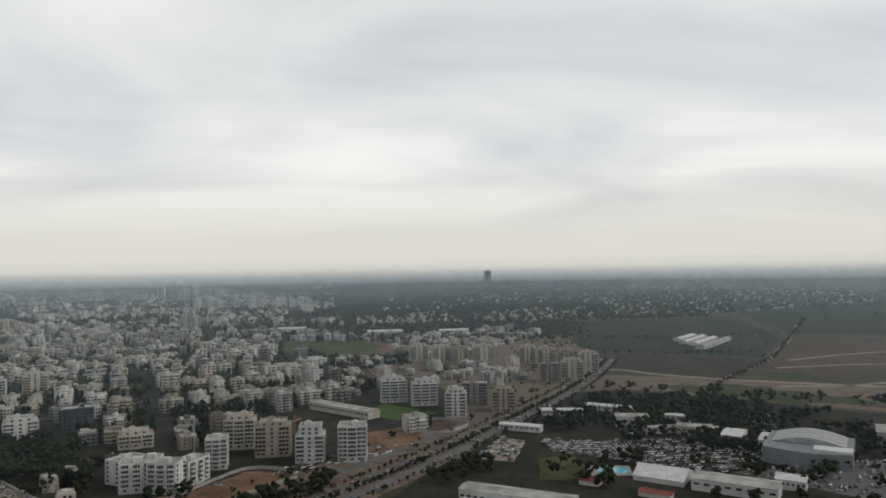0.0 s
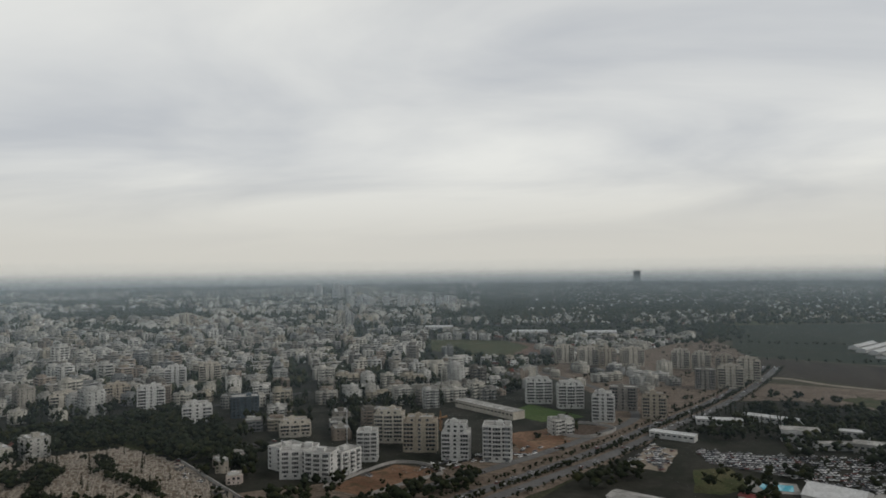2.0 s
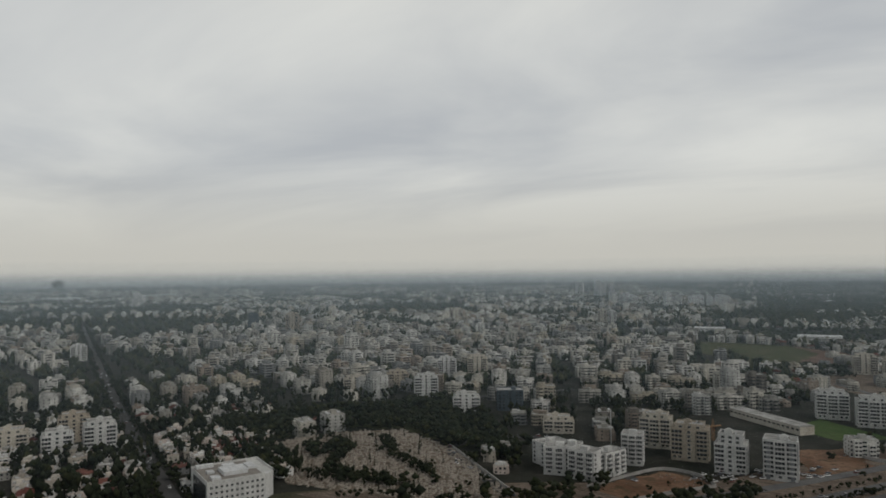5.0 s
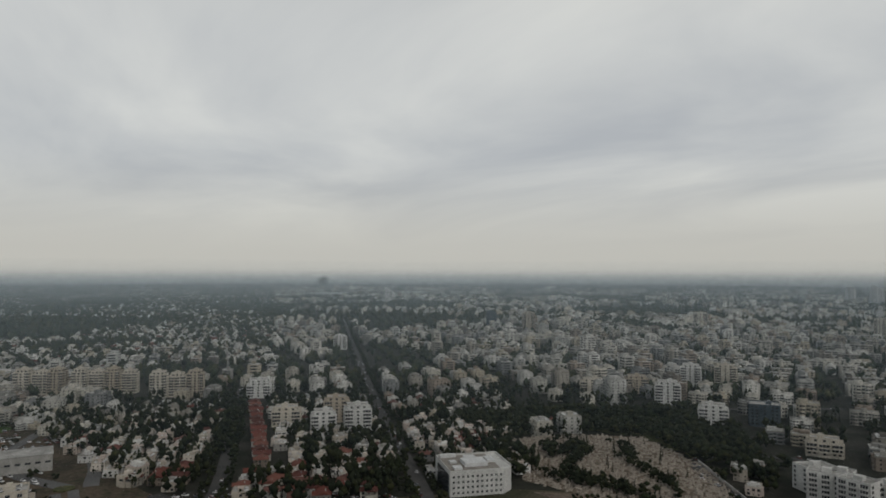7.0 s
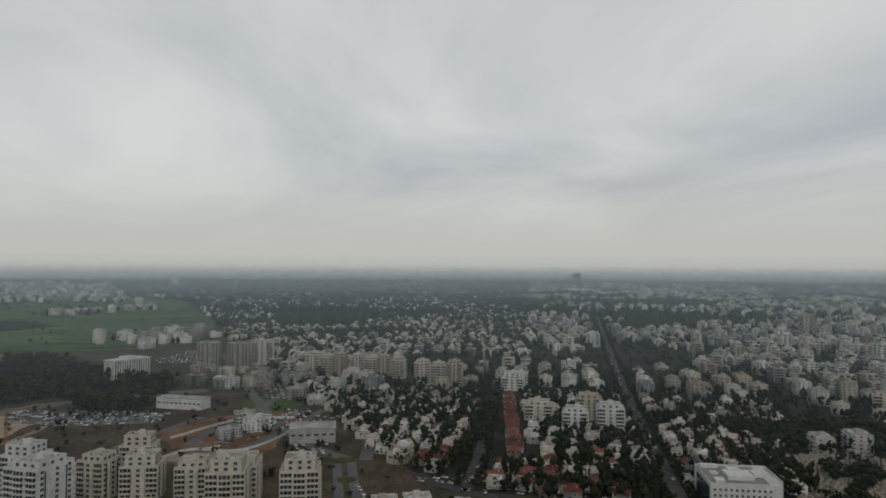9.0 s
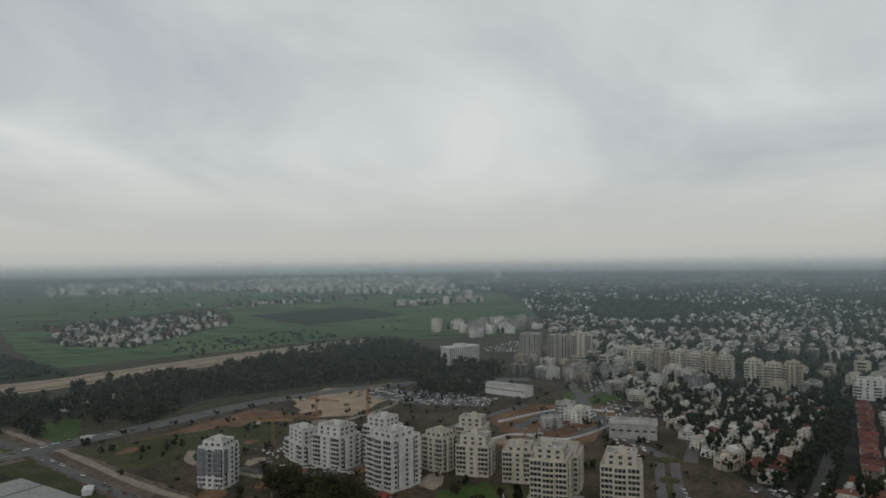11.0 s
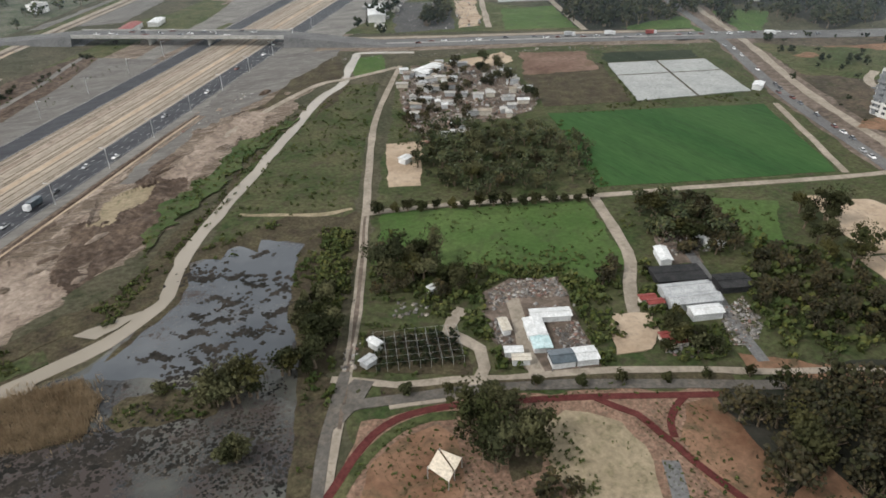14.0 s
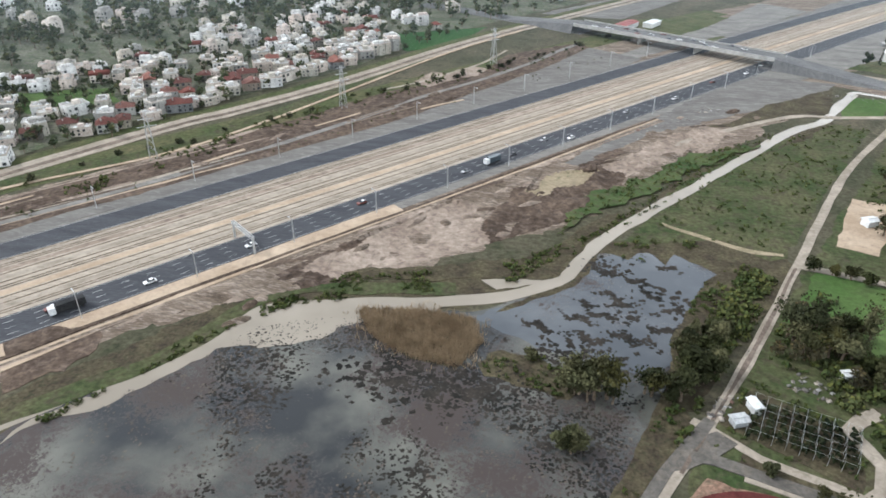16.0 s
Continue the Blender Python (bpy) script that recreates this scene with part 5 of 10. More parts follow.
# streets of the town
ROAD1 = [(-300, 225), (-334, 245), (-427, 291), (-634, 395), (-1089, 635), (-1700, 960)]
ROADL = [(-389, 136), (-482, 180), (-694, 271), (-760, 300)]
STREETS = [(ROAD1, 10), (ROADL, 8), ([(-300, 228), (-389, 136), (-430, 118)], 9), ([(-190, 362), (-280, 440), (-240, 500), (-180, 470), (-140, 430)], 8),
           ([(-500, 395), (-470, 460), (-385, 600), (-300, 720)], 9)]
for pts, w in STREETS:
    strip("street", pts, w, 0.24, "street", "asphalt street between houses and trees", "road", step=20)
# dark town ground laid under the grove: the trees' shade put into its colour
patch("grove_floor", [(-166, -86), (-200, -74), (-234, -60), (-254, -20), (-240, 18), (-196, 24), (-170, 10), (-132, -30), (-118, -58), (-122, -68), (-140, -90)], 0.09, "town", "floor of a grove, darkened in place of tree shade", "ground", wobble=4)
patch("grove_floor", [(-146, -286), (-176, -302), (-206, -292), (-226, -250), (-192, -208), (-150, -224), (-130, -244)], 0.09, "marshgrass", "shaded ground among dense trees", "ground", wobble=4)
WOOD_WEST = [(-419, -553), (-486, -596), (-540, -601), (-607, -586), (-626, -536), (-593, -464), (-667, -496), (-717, -482), (-787, -442), (-867, -377), (-671, -292), (-638, -331), (-573, -335), (-531, -334), (-553, -386), (-550, -431), (-509, -425), (-439, -416), (-398, -413), (-362, -404), (-378, -463)]
WOOD_EAST = [(-867, -377), (-959, -349), (-1066, -294), (-1090, -228), (-947, -162), (-888, -107), (-853, -76), (-822, -49), (-725, -63), (-660, -76), (-674, -115), (-779, -160), (-743, -203), (-710, -257), (-671, -292)]
# the woods' shade is likewise painted with the dark town ground
patch("grove_floor", WOOD_EAST, 0.06, "town", "ground of a wood, darkened in place of tree shade", "ground", wobble=5, step=30)
patch("grove_floor", WOOD_WEST, 0.07, "town", "ground of a wood, darkened in place of tree shade", "ground", wobble=5)
patch("grove_floor", [(-198, -198), (-228, -182), (-212, -148), (-196, -138), (-180, -160)], 0.08, "marshgrass", "shaded ground of an overgrown plot", "ground", wobble=3)
# ---------- ground beside the highway ----------
patch("wet_earth", [(152, -147), (141, -155), (126, -160), (120, -152), (125, -136), (136, -127)], 0.15, "darkmud", "wet dark brown earth beside the shoulder", wobble=4)
strip("grass_bank", [(140, -104), (129, -118), (119, -127), (103, -143), (93, -158), (86, -176), (75, -188), (50, -194), (20, -198)], 7, 0.22, "marshgrass", "olive grass bank along the pond", "bank", 2, step=4)
patch("green_bank", [(-14, -240), (-23, -259), (-48, -284), (-77, -317), (-106, -348), (-112, -356), (-100, -352), (-82, -336), (-53, -309), (-33, -284), (-18, -262)], 0.85, "greenbank", "bright green weeds on the canal bank", wobble=7)
patch("slip_road", [(-15, -314), (-51, -368), (-100, -440), (-139, -483), (-185, -472), (-160, -436), (-109, -401), (-58, -357), (-21, -310)], 0.17, "slipgrey", "grey compacted stone of an unfinished slip road", "road", wobble=3)
patch("waste_strip", [(-89, -373), (-131, -420), (-180, -462), (-162, -411), (-132, -396), (-105, -382)], 0.2, "weedland", "brown weedy strip between road and canal", wobble=3)
patch("meadow", [(-170, -416), (-183, -445), (-204, -444), (-191, -409), (-168, -403)], 0.13, "grass", "small green plot beside the canal", "meadow", wobble=1.5)
strip("canal", [(-186, -452), (-191, -456), (-206, -449), (-226, -438)], 4.5, 0.24, "canal", "narrow canal of muddy brown water", "canal", 0.8, step=4)
HAUL = [hwy(-260, 297), hwy(-60, 294), hwy(100, 294), (89, -367), (68, -402), (42, -436), (9, -487), (-6, -517), (-24, -548)]
BANK_TOP = [hwy(-260, 318), hwy(-60, 314), hwy(100, 318), (95, -401), (79, -418), (57, -437), (40, -458), (27, -505), (12, -521)]
SLIP_TOP = [hwy(-260, 288), hwy(-60, 285), hwy(100, 286), (86, -344), (65, -371), (41, -411), (10, -459), (-9, -491), (-31, -537)]
patch("slip_road", SLIP_TOP + [(-68, -511), (-24, -452), (11, -414), (40, -380), (63, -349), (83, -325), hwy(100, 277), hwy(-260, 277)], 0.155, "slipgrey", "grey compacted stone of an unfinished slip road", "road", wobble=1.2)
patch("slip_road", [(-130, -600), (-220, -690), (-300, -800), (-380, -780), (-300, -660), (-235, -560), (-190, -545)], 0.09, "slipgrey", "grey roadstone beyond the bridge", "road", wobble=3)
patch("slip_road", [(-60, -640), (-110, -720), (-190, -840), (-150, -840), (-60, -740), (10, -650)], 0.09, "slipgrey", "grey roadstone beyond the bridge", "road", wobble=3)
strip("haul_road", HAUL, 3.6, 0.26, "gravel", "pale haul road along the works", "road", 0.8)
patch("earth_bank", BANK_TOP + HAUL[::-1], 0.2, "darkmud", "dug bank of wet brown earth above the haul road", wobble=2.5)
patch("earth_bank", HAUL + SLIP_TOP[::-1], 0.19, "darkmud", "dug bank of wet brown earth below the haul road", wobble=1.5)
patch("sand_spread", [(80, -428), (70, -419), (58, -432), (42, -450), (38, -464), (46, -470), (64, -451), (73, -449)], 0.3, "pinkearth", "pale spread earth at the foot of the verge", wobble=3)
strip("works_track", [(95, -409), (79, -425), (60, -452), (43, -478), (29, -517)], 2.0, 0.33, "dirt", "narrow pale track along the verge", "track", 0.8)
strip("sand_spread", [hwy(u, v) for u, v in ((-200, 318), (-100, 316), (0, 315), (80, 318), (160, 324))], 3.4, 0.28, "pinkearth", "broken pale earth at the foot of the verge", "ground", 3.2, step=4)
strip("dyke_path", [(262, -190), (225, -241), (174, -292), (139, -353), (73, -495), (20, -585)], 2.2, 0.5, "sand", "pale concrete edge along the dyke", "path", 0.3)
strip("dyke_grass", [(262, -190), (225, -241), (174, -292), (139, -353), (73, -495), (20, -585)], 9, 0.33, "marshgrass", "yellowish green grass beside the dyke path", "grass strip", 0.8, shift=6)
# tyre tracks and sand streaks running with the road
trk = random.Random(5)
for _ in range(46):
    u, v = trk.choice(((trk.uniform(-220, -20), trk.uniform(197, 200)), (trk.uniform(-150, 330), trk.uniform(291, 318))))
    ln, drift = trk.uniform(14, 60), trk.uniform(-5, 5)
    strip("tyre_track", [hwy(u, v), hwy(u + ln / 2, v + drift * trk.uniform(0.2, 0.8)), hwy(u + ln, v + drift)], trk.uniform(0.6, 2.4), 0.26 + 0.002 * _, trk.choice(("pinkearth", "darkmud", "sand", "darkmud", "churn")), "streak of spread earth in the works", "track", 0.5, step=3)
# dug heaps and pushed-up ridges
heaps = random.Random(6)
for k in range(34):
    u, v = heaps.uniform(60, 380), heaps.uniform(160, 196)
    if k > 22:
        u, v = heaps.uniform(-60, 330), heaps.uniform(296, 318)
    g = Geo()
    n, L, W, H = 10, heaps.uniform(2, 7), heaps.uniform(1.2, 3), heaps.uniform(0.6, 1.7)
    for ring, (q, h) in enumerate(((1, -0.1), (0.72, 0.45), (0.35, 0.85))):
        g.v += [(L * q * math.cos(a * math.tau / n) * heaps.uniform(0.8, 1.2), W * q * math.sin(a * math.tau / n) * heaps.uniform(0.8, 1.2), H * h * heaps.uniform(0.85, 1.15) if ring else h) for a in range(n)]
    g.v.append((0, 0, H))
    g.f += [(r * n + a, r * n + (a + 1) % n, (r + 1) * n + (a + 1) % n, (r + 1) * n + a) for r in (0, 1) for a in range(n)] + [(2 * n + a, 2 * n + (a + 1) % n, 3 * n) for a in range(n)]
    g.m = [0] * len(g.f)
    solo("spoil_mound", g, [heaps.choice(("darkmud", "pinkearth", "churn"))], "low heap of dug earth beside the roadworks", "earth heap", (*hwy(u, v), max(0.1, works_height(u, v)) if v < 200 else 0.1), 49.6 + heaps.uniform(-25, 25), group="earth heaps")
# marsh
patch("marsh_weed", [(9, -161), (0, -168), (-10, -166), (-17, -162), (-24, -158), (-18, -150), (-1, -153), (7, -156)], 0.2, "weedland", "brown marsh weed between two pools", wobble=3)
patch("marsh_weed", [(-49, -183), (-64, -218), (-76, -232), (-96, -238), (-98, -231), (-66, -176), (-50, -148), (-46, -157)], 0.2, "weedland", "brown and olive marsh weed on the shore", wobble=3)

patch("cleared_lot", [(-596, -52), (-640, -8), (-648, 58), (-586, 64), (-520, 24), (-532, -34)], 0.18, "orangesoil", "excavated red-brown building lot", wobble=4)
strip("quarter_street", [(-545, -26), (-600, -4), (-723, 51), (-925, 101), (-1191, 211)], 9, 0.31, "asphalt", "grey street through the new quarter", step=10)
strip("quarter_street", [(-470, -8), (-517, 13), (-607, 66), (-699, 114), (-780, 170)], 8, 0.32, "asphalt", "grey street past the new towers", step=10)
low_wall("site_wall", [(-35, 585), (-21, 603), (2, 602), (20, 584), (2, 556), (-20, 558), (-35, 585)], 2.4, 0.4, "concrete", "pale wall round a dug building pit")
patch("building_pit", [(-32, 585), (-20, 600), (1, 599), (16, 584), (1, 559), (-19, 561)], 0.16, "darkmud", "dark dug building pit inside a wall", wobble=1)
low_wall("site_wall", [(-158, 400), (-145, 434), (-130, 461), (-106, 458), (-93, 441)], 2.0, 0.4, "concrete", "pale wall round a building plot")
low_wall("site_wall", [(-129, 387), (-112, 415), (-93, 441)], 2.0, 0.4, "concrete", "pale wall round a building plot")
patch("building_plot", [(-155, 400), (-143, 432), (-129, 457), (-107, 455), (-96, 441), (-114, 415), (-131, 391)], 0.16, "orangesoil", "bare red-brown building plot with heaps", wobble=2)
patch("dug_lot", [(-56, 520), (-37, 562), (-9, 536), (-26, 506), (-46, 495)], 0.17, "orangesoil", "dug reddish lot beside the towers", wobble=4)
low_wall("retaining_wall", [(-386, -24), (-371, -19), (-358, 5), (-351, 29), (-350, 50), (-352, 62)], 3.0, 0.5, "concrete", "pale retaining wall before the towers")
patch("waste_grass", [(-393, -63), (-417, -34), (-375, -24), (-353, -47)], 0.19, "grass", "dark green lawn before the towers", wobble=3)
patch("tan_plot", [(-519, -45), (-522, 1), (-497, -4), (-505, -46)], 0.2, "dirt", "levelled pale plot with a wall", wobble=1)
for pts in ([(-495, -52), (-528, -24), (-517, 12), (-564, 48), (-616, 60)], [(-568, -40), (-620, 11), (-616, 57)]):
    low_wall("site_hoarding", pts, 2.0, 0.2, "sheet", "pale hoarding round an excavated lot")
plot = random.Random(8)
for _ in range(26):
    x, y = fill([(-440, -330), (-560, -240), (-600, -200), (-520, -60), (-400, -70), (-350, -150)], 1, plot)[0]
    a, r = plot.uniform(0, 6), plot.uniform(6, 18)
    patch("bare_patch", [(x + r * math.cos(a + k * 0.9) * plot.uniform(0.6, 1.2), y + r * 0.6 * math.sin(a + k * 0.9) * plot.uniform(0.6, 1.2)) for k in range(7)], 0.2 + 0.002 * _, plot.choice(("dirt", "mud", "orangesoil", "scrub", "orangesoil")), "patch of bare trampled earth", wobble=2)
patch("marsh_weed", [(-44, -157), (-37, -140), (-27, -118), (-17, -96), (-24, -92), (-37, -118), (-52, -146)], 0.21, "weedland", "brown weedy bank between pond and track", wobble=2)
patch("marsh_weed", [(-14, -212), (-24, -236), (-44, -268), (-30, -262), (-16, -238), (0, -222), (30, -212), (60, -202), (60, -197), (20, -205)], 0.2, "weedland", "brown weedy bank beside the works", wobble=3)
for pts in ([(357, 746), (423, 744), (520, 760), (700, 720)], [(470, 950), (577, 1000), (661, 1020), (800, 980)], [(420, 880), (540, 900), (640, 880)]):
    strip("dirt_track", pts, 7, 0.2, "dirt", "pale dirt track across bare land", "track", 2.5, step=12)
for a, b in (((230, 1160), (560, 1130)), ((300, 1300), (640, 1290)), ((270, 1480), (700, 1500)), ((480, 1040), (730, 1700))):
    strip("field_edge", [a, ((a[0] + b[0]) / 2 + 6, (a[1] + b[1]) / 2 + 9), b], 5, 0.14, "weedland", "weedy brown strip between dark fields", "field edge", 2, step=15)
for v, w, m in ((200.6, 1.6, "darkmud"), (198.9, 1.3, "sand"), (197.4, 1.4, "churn"), (196.2, 0.9, "pinkearth")):
    strip("graded_strip", [hwy(u, v + 0.5 * math.sin(u * 0.03 + v)) for u in range(-240, 345, 25)], w, 0.34 + 0.01 * (v - 196), m, "strip of graded earth along the shoulder", "ground", 0.5, step=5)
for v, w, m in ((291, 1.2, "sand"), (293.5, 2.2, "darkmud"), (298, 2.6, "dirt"), (301.5, 2.4, "darkmud"), (311, 3.0, "darkmud"), (315, 2.2, "pinkearth"), (318, 2.0, "churn")):
    strip("graded_strip", [hwy(u, v + 1.2 * math.sin(u * 0.02 + v)) for u in range(-240, 160, 25)], w, 0.2 + 0.004 * (v - 290), m, "strip of graded earth along the works", "ground", 1.0, step=5)
patch("canal_pool", [(124, -112), (118, -118), (107, -123), (93, -141), (80, -156), (60, -165), (47, -176), (63, -180), (76, -174), (86, -160), (102, -141), (116, -124)], 0.152, "canal", "shallow muddy margin of the pond", "pool", wobble=5)
for pts in ([(-640, -140), (-600, -150), (-560, -170)], [(-460, -250), (-430, -230), (-400, -150), (-380, -110)], [(-540, -190), (-500, -150), (-440, -130)]):
    strip("site_track", pts, 6, 0.24, "dirt", "pale worn track between building plots", "track", 2.0, step=6)
patch("far_field", [(-700, -930), (-1000, -1320), (-1700, -2500), (-3000, -3300), (-4300, -2600), (-3200, -2150), (-1500, -1690), (-1110, -1180)], 0.05, "farmland", "far green farm fields", "field", wobble=25, step=90)
patch("far_field", [(-1650, -10), (-2300, -245), (-2806, -627), (-3600, -620), (-2600, -150), (-1900, -60)], 0.06, "farmland", "far green farm fields", "field", wobble=20, step=80)
# ---------- towers ----------
FH = 2.86


def window_geo(w=1.9, h=1.55):
    g = Geo()
    g.box(-w / 2 - 0.1, -0.06, -0.1, w / 2 + 0.1, 0.05, h + 0.1, 0, True)
    g.box(-w / 2, -0.1, 0.0, w / 2, 0.0, h, 1, True)
    return g.box(-0.03, -0.13, 0.0, 0.03, 0.0, h, 0)


def balcony_geo(w=4.2, deep=1.5):
    g = Geo()
    g.box(-w / 2, -deep, -0.14, w / 2, 0.05, 0.14, 0, True)
    g.box(-w / 2, -deep, 0.14, w / 2, -deep + 0.12, 0.98, 0)
    for x in (-w / 2, w / 2 - 0.12):
        g.box(x, -deep + 0.12, 0.14, x + 0.12, 0.05, 0.98, 0)
    g.box(-w * 0.46, -0.1, 0.14, w * 0.46, 0.02, 2.55, 1)
    for x in (-0.2, 0.16):
        g.box(x * w - 0.12, -0.16, 0.14, x * w + 0.12, -0.1, 2.55, 2)
    return g


SHARED = {}
plain_window = Geo().box(-0.9, -0.1, 0, 0.9, 0.0, 1.55, 1)


def shared(key, make, mats):
    if key not in SHARED:
        SHARED[key] = make().mesh(key[0], [M[m] for m in mats])
    return SHARED[key]


def tank_geo():
    g = Geo()
    n = 8
    g.add([(0.35 * math.cos(k * math.tau / n), y, 0.9 + 0.35 * math.sin(k * math.tau / n)) for y in (-0.7, 0.7) for k in range(n)],
          [tuple(range(n))[::-1], tuple(range(n, 2 * n))] + [(k, (k + 1) % n, n + (k + 1) % n, n + k) for k in range(n)], 0)
    g.add([(0.5, -0.9, 0.95), (0.5, 0.9, 0.95), (1.9, 0.9, 0.25), (1.9, -0.9, 0.25)], [(0, 1, 2, 3)], 1)
    return g.box(-0.3, -0.6, 0, 0.3, 0.6, 0.56, 0)


def roof_set(root, w, d, z, rng, wall, n=3):
    """Parapet, stair head, lift room and solar tanks of a flat roof."""
    g = Geo()
    t = 0.28
    for x0, y0, x1, y1 in ((-w / 2, -d / 2, w / 2, -d / 2 + t), (-w / 2, d / 2 - t, w / 2, d / 2), (-w / 2, -d / 2 + t, -w / 2 + t, d / 2 - t), (w / 2 - t, -d / 2 + t, w / 2, d / 2 - t)):
        g.box(x0, y0, z, x1, y1, z + 1.1)
    piece("parapet", g.mesh("parapet", [M[wall]]), root)
    g = Geo().box(-w / 2 + t, -d / 2 + t, z, w / 2 - t, d / 2 - t, z + 0.12)
    piece("roof", g.mesh("roof", [M["flatroof"]]), root, "pale flat roof")
    sx = rng.uniform(-0.15, 0.15) * w
    g = Geo().box(sx - 2.4, -2.0, z + 0.1, sx + 2.4, 2.2, z + 2.4)
    g.box(sx - 1.2, -1.2, z + 2.4, sx + 1.4, 1.3, z + 3.3)
    piece("lift_room", g.mesh("lift_room", [M[wall]]), root)
    for _ in range(n):
        x, y = rng.uniform(-w / 2 + 2, w / 2 - 3), rng.choice((-1, 1)) * rng.uniform(0.28, 0.36) * d
        piece("solar_tank", shared(("solar_tank",), tank_geo, ["sheet", "glass"]), root, "white water tank with a solar panel", (x, y, z + 0.12), rng.uniform(0, 6) * 60)


def tower(label, x, y, turn, w, d, floors, wall, accent=None, fine=True, balconies=2, sides=True, setback=1, strip_mat=None, seed=1, podium=0.0, face=None, category="apartment tower", group=""):
    """A block of flats. Its front is local -y. fine: each window and balcony is a part; else they are joined."""
    rng = random.Random(seed)
    root = thing("apartment_tower" if floors > 6 else "apartment_building", label, category, (x, y, climb(math.hypot(x, y))), turn, group)
    h = floors * FH + 0.9
    g = Geo()
    main = max(1, floors - setback) * FH + 0.9
    g.box(-w / 2, -d / 2, 0, w / 2, d / 2, main)
    g.box(-w * 0.17, -d / 2 - 0.9, 0, w * 0.17, d / 2 + 0.9, main - 0.3)
    g.box(-w / 2 - 0.7, -d * 0.2, 0, w / 2 + 0.7, d * 0.2, main - 0.5)
    piece("wall", g.mesh("wall", [M[wall]]), root)
    if podium:
        piece("podium", Geo().box(-w / 2 - podium, -d / 2 - podium, 0, w / 2 + podium, d / 2 + podium, 1.2).mesh("podium", [M["concrete"]]), root)
    w2, d2 = (w * 0.78, d * 0.74) if setback else (w, d)
    if setback:
        piece("penthouse", Geo().box(-w2 / 2, -d2 / 2, main - 0.1, w2 / 2, d2 / 2, h).mesh("penthouse", [M[wall]]), root, "set-back top storeys")
        g = Geo()
        t = 0.22
        for x0, y0, x1, y1 in ((-w / 2, -d / 2, w / 2, -d / 2 + t), (-w / 2, d / 2 - t, w / 2, d / 2), (-w / 2, -d / 2 + t, -w / 2 + t, d / 2 - t), (w / 2 - t, -d / 2 + t, w / 2, d / 2 - t)):
            g.box(x0, y0, main, x1, y1, main + 1.05)
        piece("terrace_wall", g.mesh("terrace_wall", [M[wall]]), root)
    roof_set(root, w2, d2, h, rng, wall, 4 if fine else 0)
    if accent:
        for sx in (-1, 1):
            g = Geo().box(sx * w * 0.36 - w * 0.06, -d / 2 - 0.35, 0.5, sx * w * 0.36 + w * 0.06, -d / 2 + 0.1, main - 1)
            piece("cladding", g.mesh("cladding", [M[accent]]), root, "dark vertical cladding")
            g = Geo().box(sx * w / 2 - 0.3, -d / 2 + 0.6, 9, sx * w / 2 + 0.3, -d * 0.22, main - 1)
            piece("cladding", g.mesh("cladding", [M[accent]]), root, "dark vertical cladding")
    if face:
        g = Geo().box(-w * 0.47, -d / 2 - 0.12, main * 0.34, w * 0.40, -d / 2 + 0.05, main - 0.6).box(-w * 0.17, -d / 2 - 1.0, main * 0.34, w * 0.17, -d / 2 - 0.88, main - 0.9)
        piece("cladding", g.mesh("cladding", [M[face]]), root, "large dark grey panel on the upper front")
    if fine and sides:
        strip_mesh = Geo().box(-0.1, -0.4, 1.2, 0.1, 0.4, main - 1.2).mesh("stair_window", [M["glass"]])
        for sx, sy in ((-1, -1), (-1, 1), (1, -1), (1, 1)):
            piece("stair_window", strip_mesh, root, "tall narrow strip of dark glass", (sx * w / 2, sy * d * 0.28, 0))
    win = shared(("window", wall), window_geo, ["white" if wall != "bareconcrete" else "bareconcrete", "glass"])
    bw = round(w * 0.3, 1)
    bal = shared(("balcony", wall, bw), lambda: balcony_geo(bw), [wall, "glass", "white"])
    darkbal = shared(("balcony", face, bw), lambda: balcony_geo(bw), [face, "glass", face]) if face else None
    wg, bg = Geo(), Geo()

    def put(what, fx, fy, fz, ft):
        if fine:
            piece("window" if what == "w" else "balcony", win if what == "w" else darkbal if face and ft == 0 and fz > main * 0.34 else bal, root, "", (fx, fy, fz), ft)
        else:
            (wg if what == "w" else bg).join(plain_window if what == "w" else balcony_geo(bw), (fx, fy, fz), radians(ft))
    for f in range(floors):
        ww, dd = (w, d) if f < floors - setback else (w2, d2)
        z = f * FH + 0.9
        front = 0
        for ft, half, depth, proud in ((0, ww / 2, dd / 2, True), (180, ww / 2, dd / 2, True), (90, dd / 2, ww / 2, False), (270, dd / 2, ww / 2, False)):
            c, s = math.cos(radians(ft)), math.sin(radians(ft))
            spots = []
            if f < floors - setback:
                if ft in (0, 180):
                    if balconies and f:
                        spots += [("b", -half * 0.67, depth), ("b", half * 0.67, depth)]
                        spots += [("w", 0, depth + 0.9)] if balconies < 3 else [("b", 0, depth + 0.9)]
                    else:
                        spots += [("w", k * half, depth) for k in (-0.8, -0.52, 0.52, 0.8)] + [("w", 0, depth + 0.9)]
                elif sides:
                    spots += [("w", -half * 0.72, depth), ("w", half * 0.72, depth), ("w", 0, depth + 0.7)]
            else:
                spots += [("w", k * half, depth) for k in (-0.6, 0, 0.6)]
            for what, sx, dy in spots:
                px, py = sx, -dy
                put(what, px * c - py * s, px * s + py * c, z + (0.95 if what == "w" else 0.0), ft)
    if not fine:
        tagged(piece("glazing", wg.mesh("glazing", [M["white"], M["glass"]]), root), kind="stuff")
